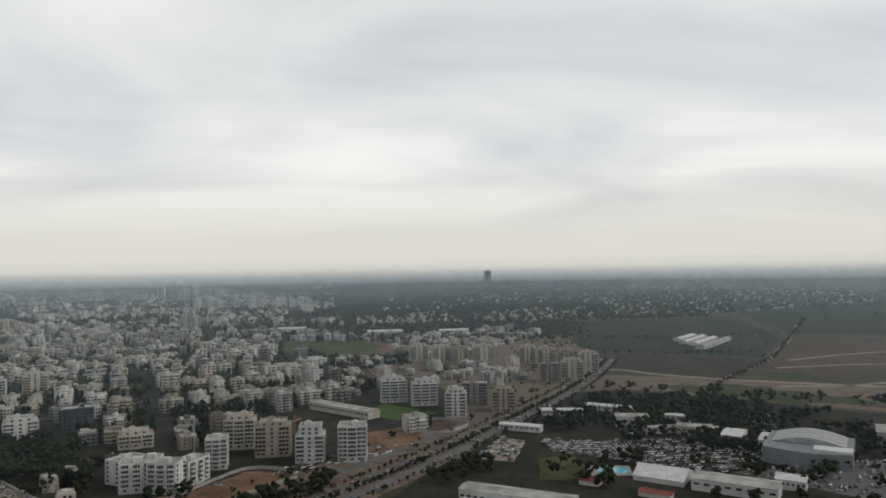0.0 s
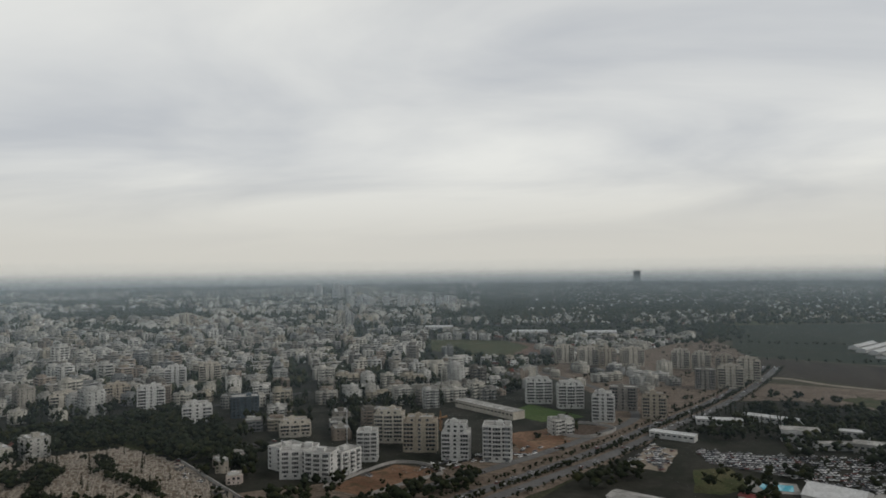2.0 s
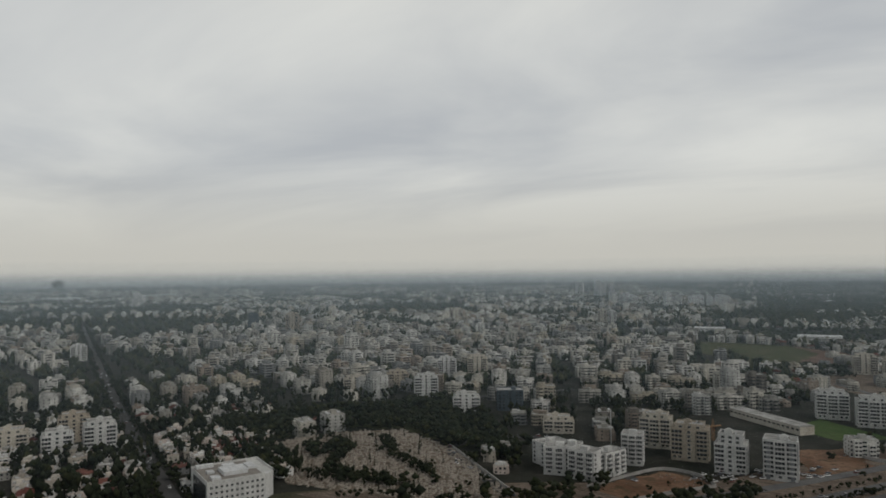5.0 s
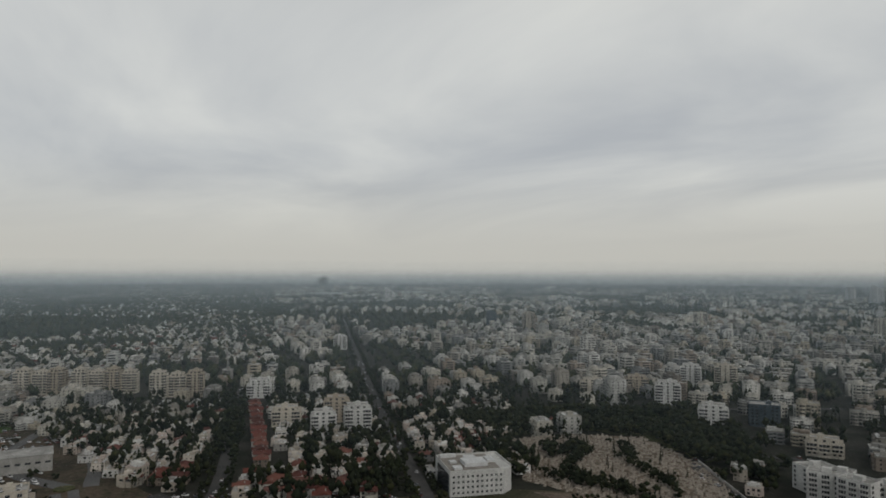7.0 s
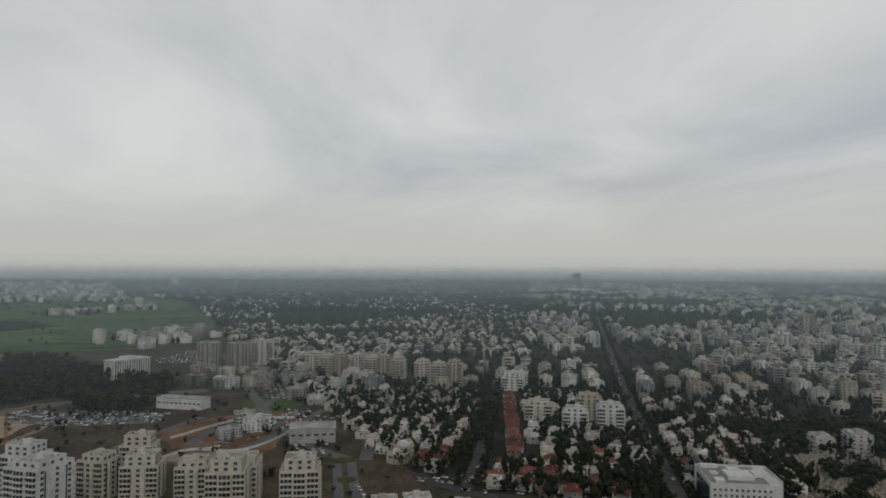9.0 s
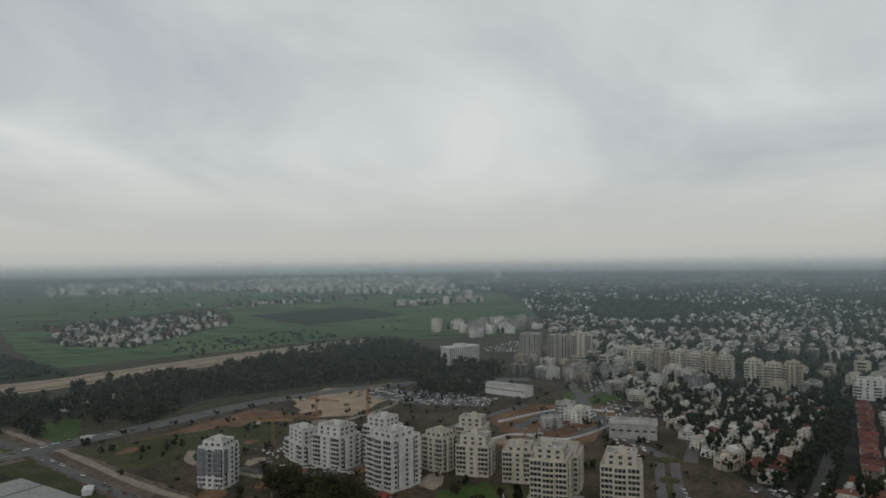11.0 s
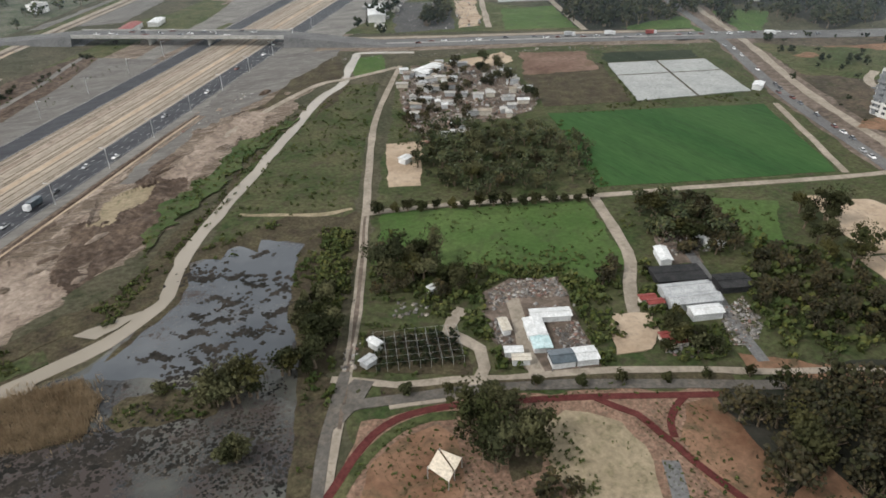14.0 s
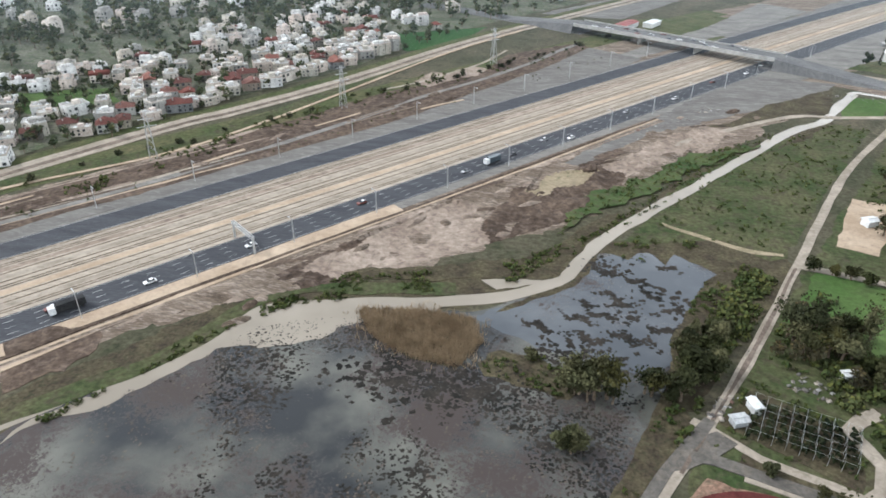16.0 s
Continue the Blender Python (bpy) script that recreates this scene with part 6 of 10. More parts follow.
        if bg.v:
            tagged(piece("balcony_front", bg.mesh("balcony_front", [M[wall], M["glass"], M["white"]]), root), kind="stuff")
    FOOT.append((x, y, max(w, d) * 0.75 + 8))
    return root


FOOT = []
CREAM = "cream apartment tower with stacked balconies"
# label, x, y, turn, w, d, floors, wall, extras
TOWERS = [
    ("white apartment tower with dark window columns beside a dug lot", -63, 483, 4, 19, 17, 8, "white", dict(accent="greystone", setback=0, balconies=3)),
    ("white apartment tower with set-back top floors", -92, 483, 4, 19, 17, 8, "white", dict(setback=2)),
    ("cream apartment tower with stepped balconies", -152, 522, 8, 22, 17, 8, "cream", dict(balconies=3)),
    ("tan stone-clad apartment tower", -122, 500, 8, 24, 18, 8, "tan", dict(setback=1)),
    ("white narrow apartment tower beside a boulevard", 11, 622, -4, 18, 17, 8, "white", dict(setback=1)),
    ("white apartment tower with pale glass balconies", -50, 695, 10, 25, 16, 8, "white", dict(fine=False, balconies=3)),
    ("white apartment tower with pale glass balconies", -19, 676, 10, 24, 16, 8, "white", dict(fine=False, balconies=3)),
    ("brown stone apartment tower at a road bend", 55, 640, -6, 20, 15, 7, "tan", dict(fine=False)),
    ("bare concrete shell of an unfinished apartment block", 30, 672, -6, 24, 15, 7, "bareconcrete", dict(fine=False, setback=0)),
    (CREAM, -36, 1000, 12, 26, 15, 8, "cream", dict(fine=False)), (CREAM, -4, 978, 12, 26, 15, 8, "cream", dict(fine=False)),
    (CREAM, 22, 965, 12, 22, 15, 8, "tan", dict(fine=False)), (CREAM, 55, 978, 12, 30, 15, 8, "cream", dict(fine=False)),
    (CREAM, 116, 960, -10, 22, 15, 8, "cream", dict(fine=False)), (CREAM, 138, 935, -10, 22, 15, 8, "cream", dict(fine=False)),
    (CREAM, 160, 905, -10, 20, 15, 8, "tan", dict(fine=False)), (CREAM, 178, 858, -10, 24, 16, 9, "cream", dict(fine=False)),
    (CREAM, 150, 812, -10, 26, 16, 8, "cream", dict(fine=False)), ("bare concrete shell of an unfinished apartment block", 122, 800, -10, 20, 15, 7, "bareconcrete", dict(fine=False, setback=0)),
    ("white and dark grey apartment tower beside a building lot", -392, -195, 84, 17, 17, 9, "white", dict(accent="greystone", face="greystone", setback=1)),
    ("tall white apartment tower with long curved balconies", -404, -90, 57, 21, 24, 11, "white", dict(balconies=3, setback=1)),
    ("stepped white apartment block with many terraces", -450, -162, 45, 28, 17, 7, "white", dict(setback=3)),
    ("stepped white apartment block with many terraces", -438, -136, 64, 24, 20, 9, "white", dict(setback=2)),
    ("white apartment block behind the tall tower", -452, -108, 64, 20, 18, 10, "white", dict(setback=2)),
    ("cream apartment tower with rounded top", -440, -68, 60, 17, 16, 8, "cream", dict(setback=1)),
    ("cream apartment block with terraces", -434, -44, 80, 21, 18, 8, "cream", dict(setback=2)),
    ("cream apartment block behind a terrace block", -470, -50, 80, 20, 16, 9, "cream", dict(setback=2)),
    ("cream apartment block with open galleries", -424, -16, 84, 19, 18, 7, "cream", dict(setback=1)),
    ("tall cream apartment tower with a stepped crown", -380, 3, 80, 20, 22, 11, "cream", dict(balconies=3, setback=2, podium=5)),
    ("long cream apartment wing beside a tower", -412, 12, 80, 16, 24, 8, "cream", dict(setback=1, balconies=0)),
    ("tall cream apartment tower with a stepped crown", -371, 39, 80, 20, 18, 11, "cream", dict(balconies=3, setback=2, podium=4)),
    ("cream apartment house with roof terraces beside a boulevard", -256, 36, 70, 13, 12, 6, "white", dict(setback=2, balconies=3)),
    ("cream apartment house with roof terraces beside a boulevard", -250, 58, 70, 14, 12, 6, "cream", dict(setback=2, balconies=3)),
    ("cream apartment block in a stepped row of towers", -860, 101, 60, 16, 15, 9, "cream", dict(fine=False, balconies=2)),
    ("cream apartment block in a stepped row of towers", -855, 118, 60, 16, 15, 8, "cream", dict(fine=False, balconies=3)),
    ("cream apartment block in a stepped row of towers", -843, 130, 60, 16, 15, 9, "tan", dict(fine=False, balconies=2)),
    ("cream apartment block in a stepped row of towers", -829, 150, 62, 15, 15, 9, "cream", dict(fine=False, balconies=2)),
    ("cream apartment block in a stepped row of towers", -824, 166, 62, 15, 15, 8, "cream", dict(fine=False, balconies=3)),
    ("cream apartment block in a stepped row of towers", -813, 179, 62, 15, 15, 9, "tan", dict(fine=False, balconies=2)),
    ("cream apartment block in a stepped row of towers", -808, 195, 62, 15, 15, 8, "cream", dict(fine=False, balconies=3)),
    ("cream apartment block in a stepped row of towers", -759, 211, 66, 17, 15, 9, "cream", dict(fine=False, balconies=2)),
    ("cream apartment block in a stepped row of towers", -755, 229, 66, 17, 15, 8, "cream", dict(fine=False, balconies=3)),
    ("cream apartment block in a stepped row of towers", -744, 244, 66, 17, 15, 9, "tan", dict(fine=False, balconies=2)),
    ("grey concrete tower under construction", -925, -22, 80, 26, 22, 12, "bareconcrete", dict(fine=False, setback=0, balconies=0)),
    ("grey concrete tower under construction", -935, 14, 80, 26, 22, 11, "bareconcrete", dict(fine=False, setback=0, balconies=0)),
    ("pale apartment tower beside unfinished ones", -965, 45, 80, 28, 18, 11, "cream", dict(fine=False)),
    ("pale paired high-rise tower in the middle of town", -578, 1560, 18, 20, 18, 13, "cream", dict(fine=False)),
    ("pale paired high-rise tower in the middle of town", -556, 1566, 18, 18, 18, 12, "white", dict(fine=False)),
    ("pale high-rise tower among town houses", -1128, 1112, 46, 28, 20, 14, "tan", dict(fine=False)),
    ("grey-blue glass high-rise tower", -1240, 1100, 48, 24, 22, 13, "blueglass", dict(fine=False, balconies=0)),
    ("pale high-rise tower among town houses", -955, 1520, 32, 34, 18, 12, "cream", dict(fine=False)),
    ("white apartment block beside a tree-lined street", -1045, 585, 60, 22, 18, 8, "white", dict(fine=False)),
    ("cream apartment block among trees", -506, 596, 42, 26, 16, 5, "cream", dict(fine=False)),
    ("tan apartment block among trees", -478, 636, 42, 24, 16, 6, "tan", dict(fine=False)),
    ("white apartment tower at the edge of a park", -412, 598, 36, 24, 16, 8, "white", dict(fine=False)),
    ("white apartment house with a dark recessed middle", -335, 552, 32, 24, 18, 6, "white", dict(fine=False, accent="greystone")),
    ("dark glazed office block among houses", -310, 590, 30, 24, 20, 6, "blueglass", dict(fine=False, balconies=0, setback=0, category="office building")),
    ("yellowish rounded apartment house", -233, 528, 24, 24, 16, 4, "cream", dict(fine=False, balconies=3)),
    ("white apartment house with stepped floors", -700, 296, 62, 24, 20, 6, "white", dict(fine=False, setback=2)),
    ("cream rounded apartment house", -560, 262, 62, 24, 20, 5, "cream", dict(fine=False)),
    ("yellow stone apartment house", -548, 304, 62, 22, 18, 7, "tan", dict(fine=False)),
    ("white and cream apartment house", -505, 300, 62, 22, 18, 7, "white", dict(fine=False)),
    ("white and cream apartment house", -512, 272, 62, 20, 18, 6, "white", dict(fine=False)),
    ("pale apartment tower rising from the town", -445, 760, 28, 24, 16, 8, "cream", dict(fine=False)),
    ("pale apartment tower rising from the town", -470, 728, 28, 22, 16, 8, "white", dict(fine=False)),
]
for i, (lab, x, y, tn, w, d, fl, wall, kw) in enumerate(TOWERS):
    tower(lab, x, y, tn, w, d, fl, wall, seed=i, **kw)
# far high-rise clusters
rng = random.Random(5)
for cx, cy, n, spread, lo, hi in ((-1330, 3240, 3, 30, 20, 24), (-1140, 3140, 6, 90, 20, 28), (-740, 2420, 9, 110, 12, 17), (-500, 2500, 5, 110, 11, 14), (-2640, 1720, 2, 30, 15, 22), (-4250, -300, 3, 80, 12, 16), (-4300, 2240, 4, 60, 13, 17), (285, 4700, 2, 30, 24, 32)):
    for k in range(n):
        a = rng.uniform(-spread, spread)
        tower("pale distant high-rise tower in the haze", cx + a, cy + rng.uniform(-spread, spread) * 0.6 + k, rng.uniform(0, 60), rng.uniform(20, 28), rng.uniform(18, 22), rng.randint(lo, hi), rng.choice(("sheet", "white", "sheet")),
              fine=False, balconies=0, sides=False, seed=k)

# white horseshoe apartment building with a mast behind it
root = thing("horseshoe_building", "white horseshoe-shaped apartment building with deep balconies", "apartment building", (-176, 448, 0), 0)
WINGS = [(-24, -8, 62, 20, 14, 5), (-9, -26, 18, 20, 14, 6), (9, -28, -4, 18, 14, 6), (18, -12, 70, 20, 13, 5), (24, 20, 12, 14, 14, 7), (-4, -18, 10, 12, 12, 6)]
for x, y, tn, w, d, fl in WINGS:
    h = fl * 2.75 + 0.6
    g = Geo().box(-w / 2, -d / 2, 0, w / 2, d / 2, h).box(-w * 0.2, -d / 2 - 0.8, 0, w * 0.2, d / 2 + 0.8, h - 0.4)
    wing = piece("wing", g.mesh("wing", [M["white"]]), root, "", (x, y, 0), tn)
    g = Geo()
    for x0, y0, x1, y1 in ((-w / 2, -d / 2, w / 2, -d / 2 + 0.25), (-w / 2, d / 2 - 0.25, w / 2, d / 2), (-w / 2, -d / 2 + 0.25, -w / 2 + 0.25, d / 2 - 0.25), (w / 2 - 0.25, -d / 2 + 0.25, w / 2, d / 2 - 0.25)):
        g.box(x0, y0, h, x1, y1, h + 1.0)
    g.box(-2.5, -2, h, 2.5, 2, h + 2.6)
    piece("parapet", g.mesh("parapet", [M["white"]]), wing)
    piece("roof", Geo().box(-w / 2 + 0.3, -d / 2 + 0.3, h, w / 2 - 0.3, d / 2 - 0.3, h + 0.05).mesh("roof", [M["flatroof"]]), wing)
    for f in range(fl):
        for ft, half, depth in ((0, w / 2, d / 2), (180, w / 2, d / 2), (90, d / 2, w / 2), (270, d / 2, w / 2)):
            c, s = math.cos(radians(ft)), math.sin(radians(ft))
            for k, dy in ((-0.64, depth), (0.64, depth)) + (((0, depth + 0.8),) if ft in (0, 180) else ()):
                px, py = k * half, -dy
                flat = f == 0 or ft in (90, 270)
                mesh = shared(("window", "white"), window_geo, ["white", "glass"]) if flat else shared(("balcony", "white"), balcony_geo, ["white", "glass", "white"])
                piece("window" if flat else "balcony", mesh, wing, "", (px * c - py * s, px * s + py * c, f * 2.75 + (1.5 if flat else 0.6)), ft)
FOOT.append((-176, 448, 48))
g = Geo().box(-0.22, -0.22, 0, 0.22, 0.22, 34).box(-0.6, -0.6, 0, 0.6, 0.6, 0.8)
solo("mast", g, ["metal"], "thin tall grey mast behind the white building", "mast", (-168, 470, 0))

# white civic building with a grid of square windows
root = thing("civic_building", "white civic building with rows of small square windows", "office building", (-331, 280, 0), 66)
W, D, H = 40, 38, 14
g = Geo()
ch = 7
g.add([(x, y, z) for z in (0, H) for x, y in ((-W / 2, -D / 2), (W / 2 - ch, -D / 2), (W / 2, -D / 2 + ch), (W / 2, D / 2), (-W / 2, D / 2))],
      [(5, 6, 7, 8, 9)] + [(k, (k + 1) % 5, 5 + (k + 1) % 5, 5 + k) for k in range(5)])
piece("wall", g.mesh("wall", [M["white"]]), root)
g = Geo()
for x0, y0, x1, y1 in ((-W / 2, -D / 2, W / 2 - ch, -D / 2 + 0.4), (-W / 2, D / 2 - 0.4, W / 2, D / 2), (-W / 2, -D / 2 + 0.4, -W / 2 + 0.4, D / 2 - 0.4), (W / 2 - 0.4, -D / 2 + ch, W / 2, D / 2 - 0.4)):
    g.box(x0, y0, H, x1, y1, H + 1.2)
piece("parapet", g.mesh("parapet", [M["white"]]), root)
g = Geo().box(-8, -9, H, 6, 4, H + 2.4).box(8, -2, H, 13, 8, H + 1.6).box(-16, -14, H, -11, -8, H + 1.4).box(-4, 7, H, 3, 12, H + 1.8).box(-15, 0, H, -11, 5, H + 1.2).box(-W / 2 + 2, D / 2 - 5, H, -W / 2 + 12, D / 2 - 2, H + 2)
piece("roof", Geo().box(-W / 2 + 0.5, -D / 2 + 0.5, H, W / 2 - 7.6, D / 2 - 0.5, H + 0.06).mesh("roof", [M["bareconcrete"]]), root, "grey flat roof deck")
piece("roof_plant", g.mesh("roof_plant", [M["sheet"]]), root, "pale machine rooms on the roof")
g = Geo().box(-W / 2 - 0.6, -D / 2 + 3, 0.5, -W / 2 + 0.1, D / 2 - 8, H - 1.5)
piece("glass_front", g.mesh("glass_front", [M["glass"]]), root, "tall dark glazed front")
sq = shared(("window", "square"), lambda: window_geo(1.3, 1.3), ["white", "glass"])
for f in range(4):
    for k in range(11):
        piece("window", sq, root, "", (-W / 2 + 2.2 + k * 2.9, -D / 2, 1.6 + f * 3.1), 0)
        piece("window", sq, root, "", (W / 2, -D / 2 + ch + 1.6 + k * 2.75, 1.6 + f * 3.1), 90)
FOOT.append((-331, 280, 34))


# ---------- sheds, halls and works ----------
def hall(name, label, x, y, turn, w, d, h, wall, roof, rise=1.5, category="shed", bays=6):
    root = thing(name, label, category, (x, y, climb(math.hypot(x, y))), turn)
    piece("wall", Geo().box(-w / 2, -d / 2, 0, w / 2, d / 2, h).mesh("wall", [M[wall]]), root)
    g = Geo()
    o = 0.4
    g.add([(-w / 2 - o, -d / 2 - o, h), (w / 2 + o, -d / 2 - o, h), (w / 2 + o, 0, h + rise), (-w / 2 - o, 0, h + rise), (w / 2 + o, d / 2 + o, h), (-w / 2 - o, d / 2 + o, h),
           (-w / 2 - o, -d / 2 - o, h - 0.15), (w / 2 + o, -d / 2 - o, h - 0.15), (w / 2 + o, d / 2 + o, h - 0.15), (-w / 2 - o, d / 2 + o, h - 0.15)],
          [(0, 1, 2, 3), (3, 2, 4, 5), (0, 3, 5, 9, 6), (1, 7, 8, 4, 2), (6, 7, 1, 0), (9, 5, 4, 8), (6, 9, 8, 7)])
    rf = piece("roof", g.mesh("roof", [M[roof]]), root)
    g = Geo().box(-w / 2 - o, -0.25, h + rise - 0.1, w / 2 + o, 0.25, h + rise + 0.15, 0, True)
    piece("ridge", g.mesh("ridge", [M[roof]]), rf)
    if h > 3.4:
        m = shared(("bay", bays, w, h), lambda: Geo().box(-w / bays * 0.28, -0.1, 0, w / bays * 0.28, 0.05, min(1.3, h * 0.22), 0, True), ["glass"])
        for k in range(bays):
            piece("window", m, root, "", (-w / 2 + (k + 0.5) * w / bays, -d / 2, h * 0.5), 0)
    FOOT.append((x, y, max(w, d) * 0.65))
    return root


hall("sports_hall", "large pale hall with a low grey roof", -538, 64, 82, 34, 24, 11, "concrete", "flatroof", 0.8, "hall")
hall("school_block", "long white low block beside trees", -690, -38, 60, 46, 16, 10, "white", "flatroof", 0.5, "building", 10)
root = thing("office_block", "white office block with tall vertical piers beside a wood", "office building", (-888, -112, 0), 132)
piece("wall", Geo().box(-23, -9, 0, 23, 9, 22).mesh("wall", [M["glass"]]), root, "dark glazed wall")
piece("roof", Geo().box(-24, -10, 22, 24, 10, 23.2, 0, True).box(-8, -5, 23.2, 8, 5, 26).mesh("roof", [M["white"]]), root)
for k in range(16):
    for y in (-9.6, 9.0):
        piece("pier", shared(("office_pier",), lambda: Geo().box(-0.75, 0, 0, 0.75, 0.6, 22), ["white"]), root, "", (-22.5 + k * 3, y, 0))
for k in range(7):
    for x in (-23.6, 23.0):
        piece("pier", shared(("office_end_pier",), lambda: Geo().box(0, -0.75, 0, 0.6, 0.75, 22), ["white"]), root, "", (x, -8 + k * 2.67, 0))
hall("farm_shed", "grey sheet-metal farm shed with a ridge roof", -168, -128, -20, 17, 5.5, 3.4, "greysheet", "greysheet", 1.0)
hall("farm_shed", "grey sheet-metal farm shed with a ridge roof", -166, -122.5, -20, 17, 5, 3.2, "greysheet", "greysheet", 1.0)
hall("farm_shed", "small white sheet-metal shed", -165, -116.5, -20, 10, 4.5, 2.8, "sheet", "sheet", 0.7)
hall("shade_house", "black shade-net house beside a shed", -173, -136.5, -22, 17, 9, 2.8, "black", "black", 0.4, "shade house")
hall("shade_house", "dark green shade-net house among trees", -186, -124, -22, 11, 8, 2.6, "black", "black", 0.4, "shade house")
hall("white_shed", "white flat shed beside a sandy track", -178, -148.5, 62, 9, 4, 2.8, "sheet", "sheet", 0.5)
hall("white_shed", "small white shed in a crowded plot", -198, -152, -25, 6, 3.5, 2.6, "sheet", "sheet", 0.4)
hall("white_shed", "small white shed in a crowded plot", -201, -146, -25, 7, 3.2, 2.6, "sheet", "sheet", 0.4)
hall("yard_shed", "long white sheet-metal shed in a scrap yard", -121.5, -140, -24, 12.5, 4.2, 2.4, "sheet", "sheet", 0.4)
hall("yard_shed", "white sheet-metal shed in a scrap yard", -113, -136.5, 67, 8.5, 5.5, 2.4, "sheet", "sheet", 0.4)
hall("yard_shed", "turquoise-roofed lean-to in a scrap yard", -110.5, -129.8, 67, 6, 5.2, 2.2, "sheet", "paleteal", 0.3)
hall("solar_shed", "shed with dark solar panels on its roof", -111.5, -121, -20, 6.8, 5.6, 2.5, "sheet", "blueglass", 0.5)
hall("yard_shed", "white sheet-metal shed beside a road", -118.2, -118.6, -20, 6.4, 5.6, 2.5, "sheet", "sheet", 0.4)
hall("container_hut", "pale container hut in a scrap yard", -101, -130.5, -28, 5, 2.4, 2.5, "sheet", "sheet", 0.15, "hut")
hall("container_hut", "pale container hut in a scrap yard", -101, -126.5, -28, 5, 2.4, 2.5, "sheet", "cream", 0.15, "hut")
hall("container_hut", "long pale container along a yard", -105.5, -142, 72, 6, 2.4, 2.5, "sheet", "cream", 0.15, "hut")
hall("red_shed", "small shed with a red roof", -154.5, -131.5, -20, 5, 2.6, 2.2, "cream", "red", 0.5)
hall("red_shed", "small shed with a red roof", -155, -128.3, -20, 5, 2.4, 2.2, "cream", "red", 0.5)
hall("red_shed", "small shed with a red roof", -146, -113.5, -20, 5, 2.4, 2.2, "cream", "red", 0.5)
hall("red_shed", "small shed with a red roof", -147, -110, -20, 5.5, 2.6, 2.2, "cream", "red", 0.5)
hall("field_hut", "small white hut at the corner of a grey field", -368, -264, 28, 9, 5, 3, "sheet", "sheet", 0.6)
hall("orchard_hut", "white hut beside a netted orchard", -67, -154, 110, 4, 2.2, 2.6, "sheet", "sheet", 0.4)
hall("orchard_hut", "grey tarpaulin hut beside a netted orchard", -62, -148, 20, 4, 3, 2.0, "greysheet", "greysheet", 0.3)
hall("yard_shed", "white shed between trees", -96, -171, 15, 3.5, 2.2, 2.8, "sheet", "sheet", 0.5)
hall("site_hut", "white hut beside a building site", -229, -76, 40, 5, 3.5, 2.8, "sheet", "sheet", 0.8)
hall("villa_house", "white house with a red roof between towers", -372, -88, 60, 6, 5, 4, "white", "red", 2.2, "house", 3)
hall("depot_hall", "low white depot hall beside the junction", -249, -552, 66, 40, 14, 6, "white", "sheet", 1)
hall("depot_hall", "white depot building with a long roof", -352, -632, 40, 60, 12, 5, "white", "sheet", 1)
hall("depot_hall", "white depot hall beside the highway", -400, -690, 40, 24, 18, 7, "white", "sheet", 1.5)
hall("site_store", "low red-roofed site store beside the junction", -62, -608, 60, 26, 10, 4, "white", "red", 0.8)
hall("site_store", "white site store beside the junction", -84, -620, 60, 18, 8, 3.5, "white", "sheet", 0.5)
for along, off, ln in ((0, 0, 165), (20, -22, 120), (40, -45, 120), (63, -67, 95)):
    hall("market_hall", "long white greenhouse-like hall in fields", 449 + 0.59 * along + 0.81 * off, 1155 + 0.81 * along - 0.59 * off, 54, ln, 14, 4.5, "white", "sheet" if off else "flatroof", 2.5, "hall", 20)
hall("club_hall", "long white terraced hall beside a boulevard", 40, 381, -26, 64, 14, 8.5, "white", "flatroof", 0.8, "hall", 16)
hall("club_hall", "low white front block of a terraced hall", 34, 366, -26, 58, 12, 5, "white", "sheet", 0.5, "hall", 14)
hall("tent_hall", "large pale tent-roofed hall", 135, 430, -32, 30, 26, 3.2, "white", "sheet", 4.5, "hall")
hall("club_hall", "white flat-roofed hall of a country club", 168, 402, -32, 46, 18, 7, "white", "flatroof", 0.8, "hall", 8)
hall("works_hall", "white works hall among car parks", 203, 408, -32, 16, 14, 6, "white", "sheet", 2, "hall")
hall("works_hall", "pale narrow warehouse with ridge roof", 233, 496, -32, 14, 26, 8, "sheet", "sheet", 1.5, "hall")
hall("works_hall", "pale narrow warehouse with ridge roof", 213, 512, -32, 14, 26, 8, "sheet", "sheet", 1.5, "hall")
hall("red_roof_hall", "low hall with a dark red roof", 120, 396, -32, 18, 8, 2.8, "cream", "red", 1.0, "hall")
hall("red_roof_hall", "low shed with a dark red roof", 88, 420, -32, 12, 8, 2.8, "cream", "red", 1.0, "hall")
hall("office_block", "white terraced office block", 154, 572, -8, 26, 14, 9, "white", "flatroof", 0.5, "building", 8)
hall("office_block", "white low office block among cypress trees", 105, 620, -5, 36, 11, 5, "white", "sheet", 0.5, "building", 10)
hall("office_block", "white low office block among trees", 150, 634, -30, 46, 11, 5, "white", "sheet", 0.5, "building", 10)
hall("office_block", "white low office block beside a car park", 62, 562, -24, 34, 9, 5, "white", "sheet", 0.5, "building", 8)
hall("office_block", "grey low office block", 196, 540, -20, 30, 13, 7, "concrete", "flatroof", 0.5, "building", 8)
hall("office_block", "long pale office roof among cypress trees", 196, 590, -20, 24, 9, 5, "white", "sheet", 0.5, "building", 6)
hall("office_block", "long pale office roof beside a car park", 172, 548, 8, 30, 8, 5, "white", "flatroof", 0.5, "building", 6)
hall("mall_wing", "large grey shopping hall with a red fascia", 345, 500, -30, 60, 30, 9, "concrete", "flatroof", 1, "hall", 12)
